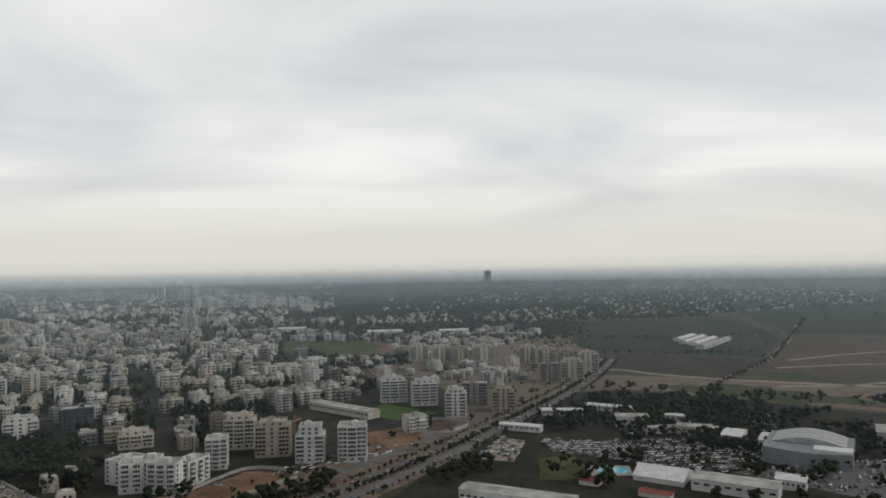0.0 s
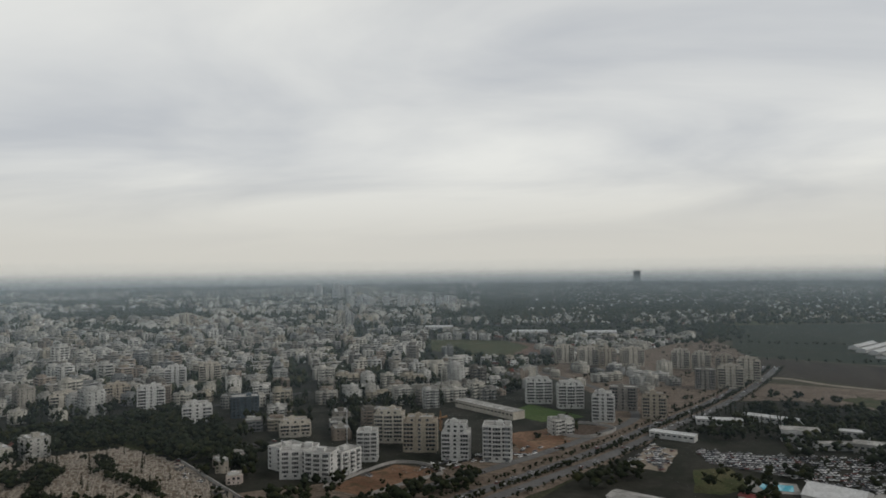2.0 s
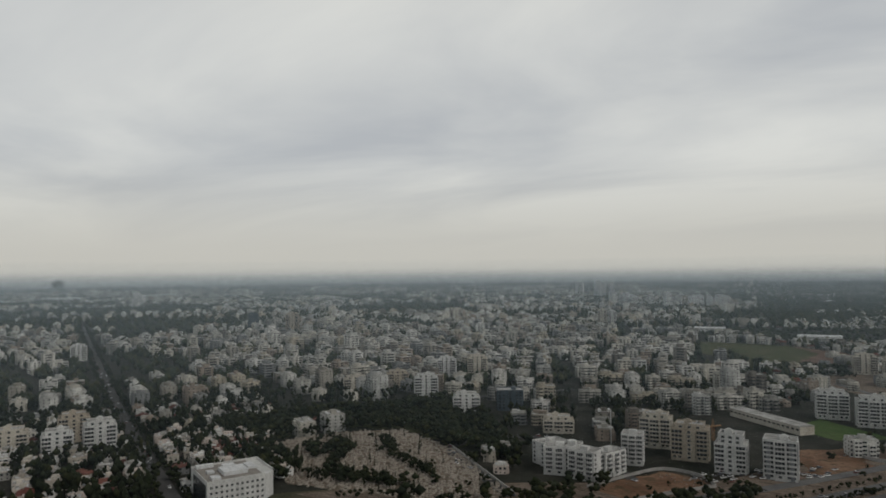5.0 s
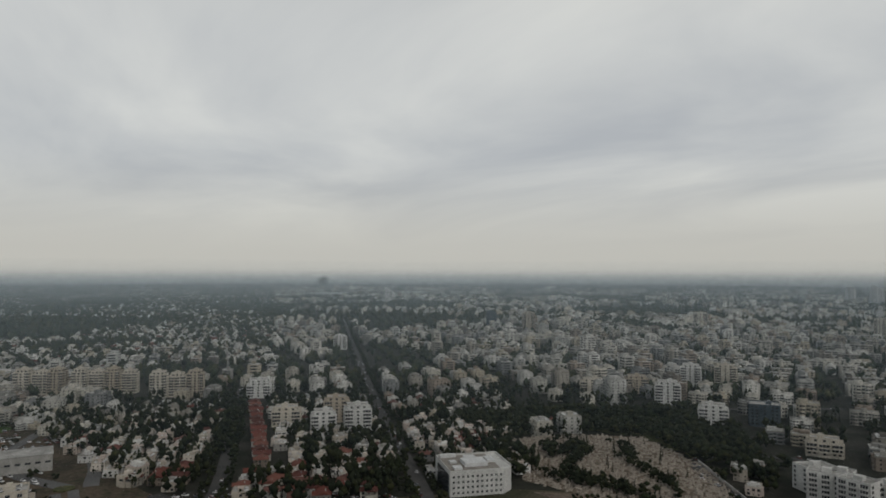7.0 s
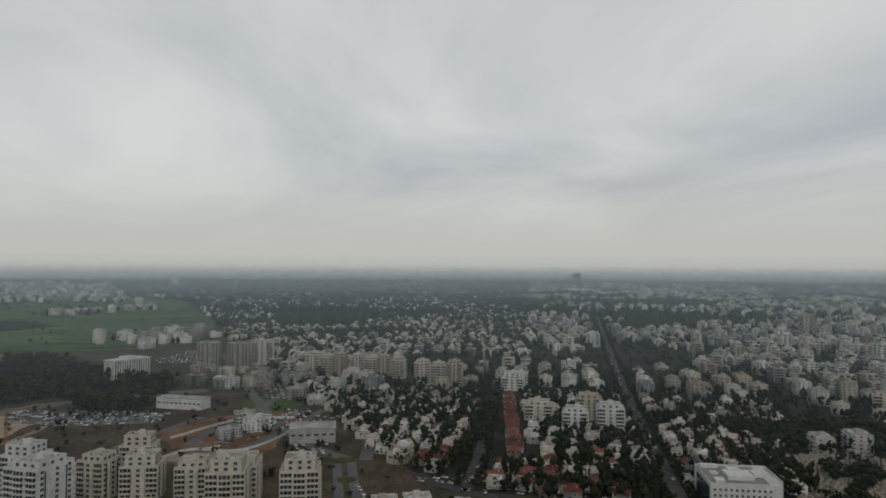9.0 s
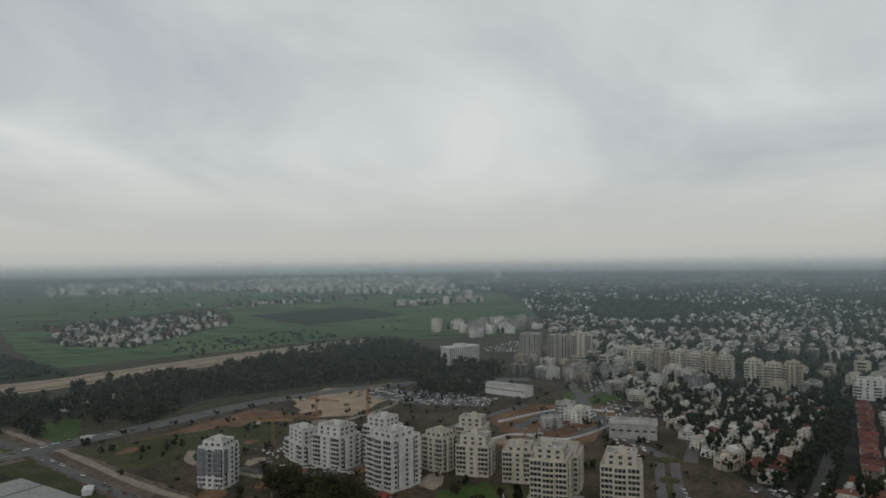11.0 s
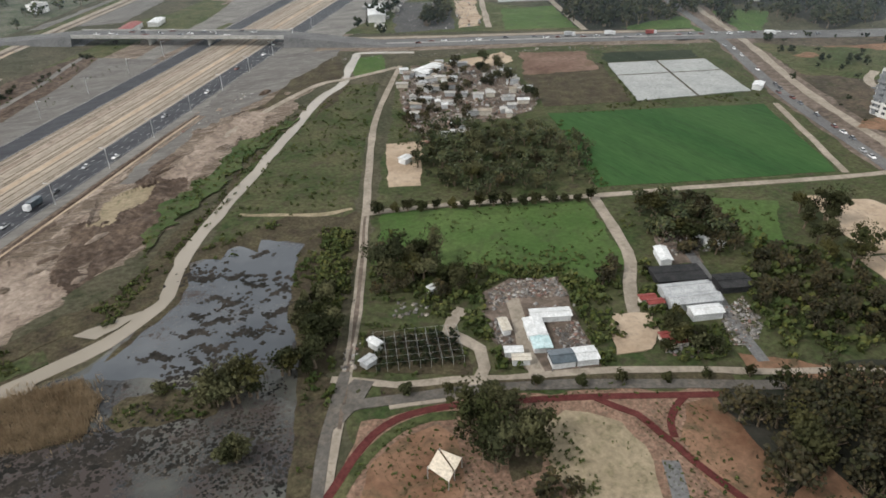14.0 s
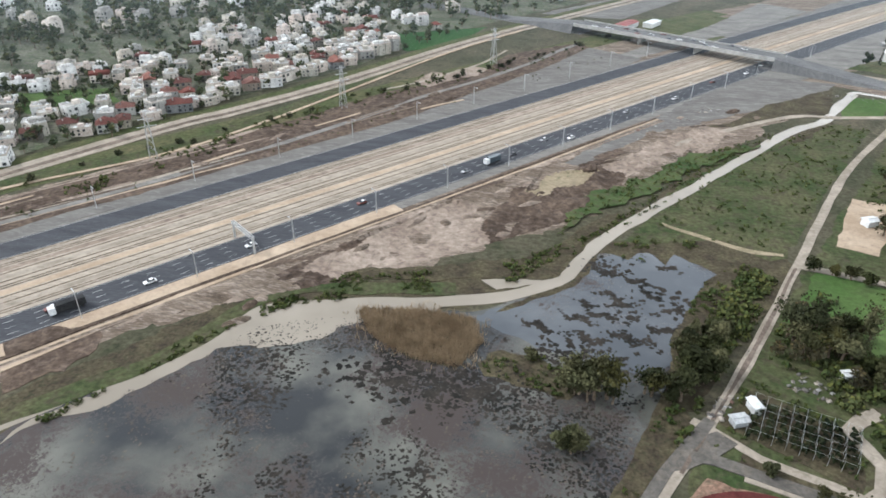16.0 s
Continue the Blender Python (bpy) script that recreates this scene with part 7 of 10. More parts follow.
hall("school_wing", "long pale school building with a stepped roof", -92, 640, -40, 80, 14, 7, "cream", "flatroof", 0.5, "building", 16)
hall("far_warehouse", "long white warehouse far off", -3450, 1850, 60, 200, 60, 10, "white", "sheet", 2, "warehouse")
hall("far_warehouse", "long white warehouse far off", -3300, 2300, 60, 160, 50, 10, "white", "sheet", 2, "warehouse")
hall("far_warehouse", "long white warehouse far off", -120, 1420, 10, 70, 30, 8, "white", "sheet", 2, "warehouse")
hall("far_warehouse", "long white warehouse far off", 20, 1420, 10, 60, 26, 8, "white", "sheet", 2, "warehouse")
hall("far_warehouse", "long white warehouse far off", -330, 1520, 10, 60, 24, 8, "white", "sheet", 2, "warehouse")
# mall with four vaulted roofs over a curved grey wall
root = thing("shopping_mall", "grey shopping mall with four vaulted roofs", "shopping mall", (246, 470, 0), -32)
g = Geo()
arc = [(-26 + 52 * k / 12, -24 - 7 * math.sin(math.pi * k / 12)) for k in range(13)] + [(26, 26), (-26, 26)]
n = len(arc)
g.add([(x, y, z) for z in (0, 10.5) for x, y in arc], [tuple(range(n, 2 * n))] + [(k, (k + 1) % n, n + (k + 1) % n, n + k) for k in range(n)])
piece("wall", g.mesh("wall", [M["greystone"]]), root)
for j in range(4):
    g = Geo()
    g.add([(-22 + 44 * k / 10, y, 10.7 + 4 * math.sin(math.pi * k / 10)) for y in (-7 + j * 8.4, 0.4 + j * 8.4) for k in range(11)],
          [(k, k + 1, 12 + k, 11 + k) for k in range(10)] + [tuple(range(11))[::-1], tuple(range(11, 22))])
    piece("vault", g.mesh("vault", [M["greysheet"]]), root, "grey vaulted metal roof")
piece("canopy", Geo().box(4, -24, 10.5, 26, -12, 11.9).mesh("canopy", [M["sheet"]]), root, "white roof canopy")

# bridge over the highway
BA, BB = Vector((-30, -585)), Vector((-150, -512))
bd = (BB - BA).normalized()
bt = math.degrees(math.atan2(bd.y, bd.x))
root = thing("road_bridge", "concrete road bridge with traffic crossing the highway", "bridge", (*((BA + BB) / 2), 0), bt)
L = (BB - BA).length + 16
piece("deck", Geo().box(-L / 2, -9, 5.4, L / 2, 9, 7.0, 0, True).mesh("deck", [M["concrete"]]), root)
piece("roadway", Geo().box(-L / 2, -8.4, 7.0, L / 2, 8.4, 7.06).mesh("roadway", [M["asphalt"]]), root, "grey asphalt roadway")
for s in (-1, 1):
    piece("parapet", Geo().box(-L / 2, s * 8.7 - 0.2, 7.0, L / 2, s * 8.7 + 0.2, 8.0).mesh("parapet", [M["concrete"]]), root)
for u in (-22, 22):
    for s in (-6, -2, 2, 6):
        piece("pier", shared(("pier",), lambda: Geo().box(-0.7, -0.6, 0, 0.7, 0.6, 5.5), ["concrete"]), root, "", (u, s, 0))
    piece("pier_cap", Geo().box(u - 1, -8, 4.7, u + 1, 8, 5.4, 0, True).mesh("pier_cap", [M["concrete"]]), root)
for s, far in ((-1, Vector((74, -648))), (1, Vector((-258, -452)))):
    g = Geo()
    a = Vector((s * L / 2, 0))
    b = a + Vector((s * 74, 0))
    g.add([(a.x, -12, 0), (a.x, -9, 7.0), (a.x, 9, 7.0), (a.x, 12, 0), (b.x, -9, 0.0), (b.x, -8, 0.32), (b.x, 8, 0.32), (b.x, 9, 0.0)],
          [(0, 1, 5, 4), (1, 2, 6, 5), (2, 3, 7, 6), (0, 3, 2, 1)])
    piece("ramp", g.mesh("ramp", [M["asphalt"]]), root, "earth ramp with an asphalt road")

# sign gantry over the near carriageway
gx = hwy(96.5, 208)
root = thing("sign_gantry", "grey steel gantry over one carriageway", "sign gantry", (*gx, 0), math.degrees(math.atan2(HV.y, HV.x)))
for u in (0, 16):
    piece("post", Geo().box(u - 0.3, -0.3, 0, u + 0.3, 0.3, 7.2).mesh("post", [M["metal"]]), root)
g = Geo()
for y in (-0.5, 0.5):
    for z in (6.4, 7.4):
        g.box(-0.4, y - 0.1, z - 0.1, 16.4, y + 0.1, z + 0.1, 0, True)
for k in range(9):
    g.box(k * 2 - 0.08, -0.5, 6.4, k * 2 + 0.08, 0.5, 7.4, 0, True)
piece("truss", g.mesh("truss", [M["metal"]]), root)


# light poles, pylons, cranes
def pole_geo():
    return Geo().box(-0.11, -0.11, 0, 0.11, 0.11, 10).box(-0.07, -2.2, 9.85, 0.07, 0, 10.0, 0, True).box(-0.18, -2.9, 9.8, 0.18, -2.0, 10.02, 0, True)


lamp = solo("street_lamp", pole_geo(), ["metal"], "tall grey street lamp beside the highway", "street lamp", (*hwy(-40, 206.5), 0), math.degrees(math.atan2(HV.y, HV.x)) + 90, group="highway lamps")
for k in range(1, 16):
    copy_thing(lamp, pose(*hwy(-40 + k * 38, 206.5 + bend(-40 + k * 38)), 0, 0, 0, math.degrees(math.atan2(HV.y, HV.x)) + 90))
for k in range(12):
    copy_thing(lamp, pose(*hwy(-20 + k * 42, 283), 0, 0, 0, math.degrees(math.atan2(HV.y, HV.x)) - 90))


def lattice(h, w0, w1, n):
    g = Geo()
    for i in range(n):
        z0, z1 = h * i / n, h * (i + 1) / n
        a, b = (w0 + (w1 - w0) * q / n for q in (i, i + 1))
        for sx, sy in ((-1, -1), (1, -1), (1, 1), (-1, 1)):
            g.box(sx * b - 0.09, sy * b - 0.09, z0, sx * b + 0.09, sy * b + 0.09, z1 + 0.1, 0, True)
        for t in (0, math.pi / 2):
            for s in (-1, 1):
                q = Geo()
                q.add([(-a, s * a - 0.05, z0), (-a + 0.18, s * a - 0.05, z0), (b, s * b - 0.05, z1), (b - 0.18, s * b - 0.05, z1), (-a, s * a + 0.05, z0), (-a + 0.18, s * a + 0.05, z0), (b, s * b + 0.05, z1), (b - 0.18, s * b + 0.05, z1)],
                      [(0, 1, 2, 3), (7, 6, 5, 4), (0, 3, 7, 4), (1, 5, 6, 2)])
                g.join(q, turn=t)
    return g


def pylon(x, y, turn):
    root = thing("power_pylon", "thin grey lattice power pylon beside the dyke", "power pylon", (x, y, 0), turn)
    piece("mast", shared(("mast",), lambda: lattice(24, 1.8, 0.5, 7), ["metal"]), root)
    for z, w in ((16, 4.5), (19.5, 3.6), (23, 2.8)):
        piece("cross_arm", shared(("arm", w), lambda w=w: Geo().box(-w, -0.12, -0.12, w, 0.12, 0.14, 0, True), ["metal"]), root, "", (0, 0, z))


for p in ((178, -285), (110, -372), (35, -480)):
    pylon(*p, 40)


def crane(x, y, turn, h, jib):
    root = thing("tower_crane", "thin yellow tower crane on a building site", "crane", (x, y, 0), turn)
    piece("mast", lattice(h, 0.8, 0.8, 10).mesh("mast", [M["yellow"]]), root)
    piece("jib", Geo().box(-12, -0.45, h + 0.2, jib, 0.45, h + 1.1, 0, True).mesh("jib", [M["yellow"]]), root)
    piece("counterweight", Geo().box(-12, -1, h - 1.6, -9, 1, h + 0.2, 0, True).mesh("counterweight", [M["concrete"]]), root)
    piece("apex", lattice(5, 0.7, 0.15, 2).mesh("apex", [M["yellow"]]), root, "", (0, 0, h + 1.1))
    piece("cab", Geo().box(0.9, -0.8, h - 1.6, 2.4, 0.8, h + 0.1, 0, True).mesh("cab", [M["glass"]]), root)


crane(-520, -178, 70, 26, 22)
crane(-540, -142, 160, 30, 34)
crane(-478, -196, 100, 18, 14)
crane(-120, 560, 60, 10, 8)

# shade sails in the park
root = thing("shade_sail", "pale triangular shade sails on poles", "shade sail", (-61.5, -101.5, 0), 30)
SAILS = [[(0.8 * x, 0.8 * y, z) for x, y, z in tri] for tri in (((-4, -4, 4.2), (0, 3.5, 3.2), (-5, 3, 3.6)), ((-3.5, -4.5, 4.3), (3.5, -4, 3.2), (0.4, 3.2, 3.3)), ((4, -3.5, 4.4), (4.5, 4, 3.2), (0.8, 3.6, 3.6)))]
for tri in SAILS:
    g = Geo().add([(x, y, z) for x, y, z in tri] + [(x, y, z - 0.06) for x, y, z in tri], [(0, 1, 2), (5, 4, 3), (0, 3, 4, 1), (1, 4, 5, 2), (2, 5, 3, 0)])
    piece("sail", g.mesh("sail", [M["sailcloth"]]), root, "taut pale cloth")
for x, y, z in ((-3.2, -3.4, 4.3), (3.0, -3.0, 4.4), (0.3, 2.8, 3.5), (3.6, 3.2, 3.3), (-4, 2.4, 3.7)):
    piece("post", Geo().box(x - 0.08, y - 0.08, 0, x + 0.08, y + 0.08, z).mesh("post", [M["metal"]]), root)
g = Geo()
for k in range(9):
    a0, a1 = k * math.pi / 9, (k + 1) * math.pi / 9
    g.add([(6 * math.cos(a0), -4, 4.2 * math.sin(a0)), (6 * math.cos(a0), 4, 4.2 * math.sin(a0)), (6 * math.cos(a1), 4, 4.2 * math.sin(a1)), (6 * math.cos(a1), -4, 4.2 * math.sin(a1))], [(0, 1, 2, 3)])
solo("white_dome", g, ["sheet"], "white half-round canopy among trees", "canopy", (-187, -47, 0), 50)

# pool at the country club, turquoise covers near the park, concrete site walls
patch("swimming_pool", [(97, 455), (118, 452), (115, 440), (99, 442)], 0.4, "pool", "blue open-air swimming pool", "pool", wobble=0.3, step=4, kind="structure")
patch("pool_terrace", [(92, 459), (121, 457), (118, 436), (92, 436)], 0.2, "concrete", "pale terrace round the pool", "terrace", wobble=0.3)
for x, y, tn in ((-305, 478, 30), (-297, 470, 60)):
    g = Geo().add([(-6, -3.5, 3.0), (6, -3.5, 3.2), (6, 3.5, 3.0), (-6, 3.5, 3.4), (0, 0, 4.2)], [(0, 1, 4), (1, 2, 4), (2, 3, 4), (3, 0, 4)])
    for px, py in ((-5.8, -3.3), (5.8, -3.3), (5.8, 3.3), (-5.8, 3.3)):
        g.box(px - 0.1, py - 0.1, 0, px + 0.1, py + 0.1, 3.1)
    solo("canopy", g, ["teal"], "turquoise canopy on posts beside the park", "canopy", (x, y, 0), tn)
g = Geo().add([(-5, -7, 3.2), (5, -7, 3.6), (5, 7, 3.2), (-5, 7, 3.6), (0, 0, 2.9), (-5, -7, 3.1), (5, -7, 3.5), (5, 7, 3.1), (-5, 7, 3.5)], [(0, 1, 4), (1, 2, 4), (2, 3, 4), (3, 0, 4), (8, 7, 6, 5)])
for px, py in ((-4.8, -6.8), (4.8, -6.8), (4.8, 6.8), (-4.8, 6.8)):
    g.box(px - 0.1, py - 0.1, 0, px + 0.1, py + 0.1, 3.2)
solo("canopy", g, ["sheet"], "white cloth canopy on four posts beside the road", "canopy", (-289, 13, 0), 15)
patch("waste_grass", [(-263, -20), (-278, 4), (-268, 22), (-256, 14)], 0.236, "marshgrass", "green strip of grass beside the road", wobble=2)
patch("red_lot", [(-315, -20), (-322, 13), (-317, 47), (-299, 37), (-296, -4)], 0.2, "orangesoil", "dug reddish earth on the building land", wobble=4)
patch("red_lot", [(-346, -91), (-356, -78), (-353, -41), (-331, -44), (-316, -71)], 0.2, "redsoil", "bare reddish lot beside a lawn", wobble=4)
root = thing("foundations", "low foundation walls and trenches on sand", "foundations", (-257, -88, 0), 69)
for k in range(6):
    piece("foundation_wall", shared(("foundation_wall",), lambda: Geo().box(-0.35, -17, 0.1, 0.35, 17, 0.75), ["dirt"]), root, "", (-17 + k * 6.8, 0, 0))
for y in (-17, -5, 6, 17):
    piece("foundation_wall", shared(("foundation_beam",), lambda: Geo().box(-17.3, -0.35, 0.1, 17.3, 0.35, 0.7), ["dirt"]), root, "", (0, y, 0))
g = Geo()
for (ax, ay), (bx, by) in (((-360, -19), (-356, 5)), ((-356, 5), (-349, 52))):
    v = Vector((bx - ax, by - ay)).normalized()
    s = Vector((-v.y, v.x)) * 0.2
    g.add([(ax - s.x, ay - s.y, z) for z in (0, 2)] + [(bx - s.x, by - s.y, z) for z in (0, 2)] + [(bx + s.x, by + s.y, z) for z in (0, 2)] + [(ax + s.x, ay + s.y, z) for z in (0, 2)],
          [(0, 1, 3, 2), (2, 3, 5, 4), (4, 5, 7, 6), (6, 7, 1, 0), (1, 7, 5, 3)])
solo("retaining_wall", g, ["concrete"], "long pale retaining wall before the towers", "wall", kind="structure")
# ---------- town houses ----------
def quad_windows(g, w, d, floors, rng, slot, z0=0.9, step=3.2):
    for f in range(floors):
        z = z0 + f * 3.0
        for ft, half, depth in ((0, w / 2, d / 2), (1, d / 2, w / 2), (2, w / 2, d / 2), (3, d / 2, w / 2)):
            n = max(2, int(half * 2 / step))
            for k in range(n):
                if rng.random() < 0.12:
                    continue
                cx = -half + (k + 0.5) * 2 * half / n
                ww = rng.choice((0.45, 0.6, 0.95))
                hh = 1.2 if ww < 0.9 else 1.9
                p = [(cx - ww, -depth - 0.06, z), (cx + ww, -depth - 0.06, z), (cx + ww, -depth - 0.06, z + hh), (cx - ww, -depth - 0.06, z + hh)]
                c, s = math.cos(ft * math.pi / 2), math.sin(ft * math.pi / 2)
                g.add([(x * c - y * s, x * s + y * c, q) for x, y, q in p], [(0, 1, 2, 3)], slot)


def flat_house(seed, w, d, floors, windows=True):
    """Parts of a flat-roofed block, as a dictionary of Geo."""
    rng = random.Random(seed)
    h = floors * 3.0 + 0.6
    body = Geo().box(-w / 2, -d / 2, 0, w / 2, d / 2, h)
    e = rng.uniform(1.0, 2.2)
    body.box(-w * 0.3, -d / 2 - e, 0, w * 0.05, d / 2 + e * 0.6, h - rng.choice((0.2, 3.0)))
    body.box(w * 0.12, -d / 2 - e * 0.7, 0, w * 0.4, d * 0.1, h - rng.choice((0.4, 3.1)))
    roof = Geo().box(-w / 2 + 0.3, -d / 2 + 0.3, h, w / 2 - 0.3, d / 2 - 0.3, h + 0.05)
    par = Geo()
    for x0, y0, x1, y1 in ((-w / 2, -d / 2, w / 2, -d / 2 + 0.25), (-w / 2, d / 2 - 0.25, w / 2, d / 2), (-w / 2, -d / 2 + 0.25, -w / 2 + 0.25, d / 2 - 0.25), (w / 2 - 0.25, -d / 2 + 0.25, w / 2, d / 2 - 0.25)):
        par.box(x0, y0, h, x1, y1, h + 0.9)
    x = rng.uniform(-0.2, 0.2) * w
    stair = Geo().box(x - 2, -1.6, h, x + 2, 2.2, h + 2.7)
    if floors > 2 and rng.random() < 0.6:
        stair.box(-w * 0.42, -d * 0.05, h, x - 2.3, d * 0.4, h + 2.8)
    tanks = Geo()
    for _ in range(4):
        tanks.join(tank_geo(), (rng.uniform(-w * 0.4, w * 0.35), rng.uniform(-d * 0.38, d * 0.38), h + 0.05), rng.uniform(0, 6))
    wins = Geo()
    if windows:
        quad_windows(wins, w, d, floors, rng, 0)
        for f in range(floors):
            for bx in (-w * 0.125, w * 0.26):
                if f:
                    wins.join(Geo().add([(-1.3, 0, 0), (1.3, 0, 0), (1.3, 0, 1.4), (-1.3, 0, 1.4)], [(0, 1, 2, 3)]), (bx, -d / 2 - e * (1.0 if bx < 0 else 0.7) - 0.05, f * 3.0 + 1.2))
    return {"wall": body, "parapet": par, "roof": roof, "stair_head": stair, "solar_tank": tanks, "glazing": wins}


def tiled_house(seed, w, d, floors, windows=True):
    rng = random.Random(seed)
    h = floors * 3.0 + 0.3
    body = Geo().box(-w / 2, -d / 2, 0, w / 2, d / 2, h)
    body.box(-w * 0.15, -d / 2 - 2.5, 0, w * 0.42, 0, h - 0.3 if rng.random() < 0.5 else h - 2.6)
    o, r = 0.5, d * 0.26
    ins = rng.choice((0.0, d * 0.35))
    roof = Geo().add([(-w / 2 - o, -d / 2 - o, h), (w / 2 + o, -d / 2 - o, h), (w / 2 + o, d / 2 + o, h), (-w / 2 - o, d / 2 + o, h), (-w / 2 - o + ins, 0, h + r), (w / 2 + o - ins, 0, h + r)],
                     [(0, 1, 5, 4), (2, 3, 4, 5), (1, 2, 5), (3, 0, 4), (3, 2, 1, 0)])
    roof.add([(-w * 0.15 - o, -d / 2 - 3, h - 0.1), (w * 0.42 + o, -d / 2 - 3, h - 0.1), (w * 0.13, -d / 2 - 3, h + 1.6), (w * 0.13, 0, h + 1.6), (-w * 0.15 - o, 0, h - 0.1), (w * 0.42 + o, 0, h - 0.1)],
             [(0, 2, 3, 4), (1, 5, 3, 2), (0, 1, 2)])
    chim = Geo().box(w * 0.2, d * 0.1, h, w * 0.2 + 0.7, d * 0.1 + 0.7, h + r + 0.8)
    wins = Geo()
    if windows:
        quad_windows(wins, w, d, floors, rng, 0)
    return {"wall": body, "roof": roof, "chimney": chim, "glazing": wins}



def apartment_block(seed, w, d, floors):
    """Parts of a larger block of flats: bays, balcony stacks between them, a set-back top storey, tanks."""
    rng = random.Random(seed)
    h = floors * 3.0 + 0.6
    body, wins, roof, par, stair, tanks = (Geo() for _ in range(6))
    body.box(-w / 2, -d / 2, 0, w / 2, d / 2, h)
    n = max(2, round(w / 8.5))
    for side in (-1, 1):
        deep = rng.uniform(0.9, 2.0)
        for k in range(n):
            cx, bw = -w / 2 + (k + 0.5) * w / n, w / n * rng.uniform(0.22, 0.30)
            top = h - rng.choice((0.1, 0.3, 3.0))
            y0, y1 = sorted((side * (d / 2 - 0.2), side * (d / 2 + deep)))
            body.box(cx - bw, y0, 0, cx + bw, y1, top)
            y = side * (d / 2 + deep + 0.06)
            for f in range(floors):
                z = f * 3.0 + 1.3
                if z + 1.5 > top:
                    continue
                for ox, ww in ((-0.5, 0.85), (0.5, 0.85)):
                    p = [(cx + ox * bw - ww, y, z), (cx + ox * bw + ww, y, z), (cx + ox * bw + ww, y, z + 1.45), (cx + ox * bw - ww, y, z + 1.45)]
                    wins.add(p if side < 0 else p[::-1], [(0, 1, 2, 3)])
        for k in range(n + 1):
            cx = -w / 2 + k * w / n
            half = w / n * 0.18
            x0, x1 = max(cx - half, -w / 2), min(cx + half, w / 2)
            for f in range(floors):
                z = f * 3.0 + 0.6
                y0, y1 = sorted((side * d / 2, side * (d / 2 + 1.25)))
                if f:
                    body.box(x0, y0, z - 0.15, x1, y1, z + 0.85, 0, True)
                y = side * (d / 2 + 0.05)
                p = [(x0 + 0.2, y, z + 0.1), (x1 - 0.2, y, z + 0.1), (x1 - 0.2, y, z + 2.3), (x0 + 0.2, y, z + 2.3)]
                wins.add(p if side < 0 else p[::-1], [(0, 1, 2, 3)])
    for side in (-1, 1):
        for k in range(max(2, round(d / 5))):
            cy = -d / 2 + (k + 0.5) * d / max(2, round(d / 5))
            for f in range(floors):
                z, x = f * 3.0 + 1.4, side * (w / 2 + 0.06)
                p = [(x, cy - 0.65, z), (x, cy + 0.65, z), (x, cy + 0.65, z + 1.2), (x, cy - 0.65, z + 1.2)]
                wins.add(p if side > 0 else p[::-1], [(0, 1, 2, 3)])
    roof.box(-w / 2 + 0.3, -d / 2 + 0.3, h, w / 2 - 0.3, d / 2 - 0.3, h + 0.05)
    for x0, y0, x1, y1 in ((-w / 2, -d / 2, w / 2, -d / 2 + 0.25), (-w / 2, d / 2 - 0.25, w / 2, d / 2), (-w / 2, -d / 2 + 0.25, -w / 2 + 0.25, d / 2 - 0.25), (w / 2 - 0.25, -d / 2 + 0.25, w / 2, d / 2 - 0.25)):
        par.box(x0, y0, h, x1, y1, h + 1.0)
    sx = rng.uniform(-0.25, 0.25) * w
    stair.box(sx - 2.2, -2.0, h, sx + 2.2, 2.4, h + 3.2)
    if rng.random() < 0.6:
        x0, x1 = sorted((sx + rng.choice((-1, 1)) * 2.4, rng.choice((-0.42, 0.42)) * w))
        stair.box(x0, -d * 0.3, h, x1, d * 0.28, h + 2.9)
    for _ in range(6):
        tanks.join(tank_geo(), (rng.uniform(-w * 0.42, w * 0.40), rng.choice((-1, 1)) * rng.uniform(0.3, 0.4) * d, h + 0.05), rng.choice((0.3, 0.5, 3.4)))
    return {"wall": body, "parapet": par, "roof": roof, "stair_head": stair, "solar_tank": tanks, "glazing": wins}


FLATS = [apartment_block(k, w, d, f) for k, (w, d, f) in enumerate(((18, 12, 4), (22, 13, 4), (16, 14, 5), (26, 12, 4), (18, 15, 6), (15, 12, 3), (24, 14, 5), (19, 16, 8), (14, 12, 3), (30, 12, 4), (17, 15, 7), (20, 12, 3)))]
VILLAS = [tiled_house(30 + k, w, d, f) for k, (w, d, f) in enumerate(((12, 9, 2), (14, 10, 2), (11, 10, 2), (16, 9, 2), (13, 8, 1)))]
WHITEV = [flat_house(60 + k, w, d, f) for k, (w, d, f) in enumerate(((12, 10, 2), (14, 11, 2), (10, 10, 3), (15, 9, 2)))]
MESHES = {}


def house_meshes(key, parts, tiled):
    if key not in MESHES:
        slot = {"wall": "house",  "parapet": "house", "stair_head": "house", "chimney": "house", "roof": "tile" if tiled else "flatroof", "solar_tank": "sheet", "glazing": "glass"}
        if key[0] == "white":
            slot.update(wall="villa", parapet="villa", stair_head="villa", roof="villaroof")
        MESHES[key] = {n: g.mesh(n, [M[slot[n]]]) for n, g in parts.items() if g.v}
    return MESHES[key]


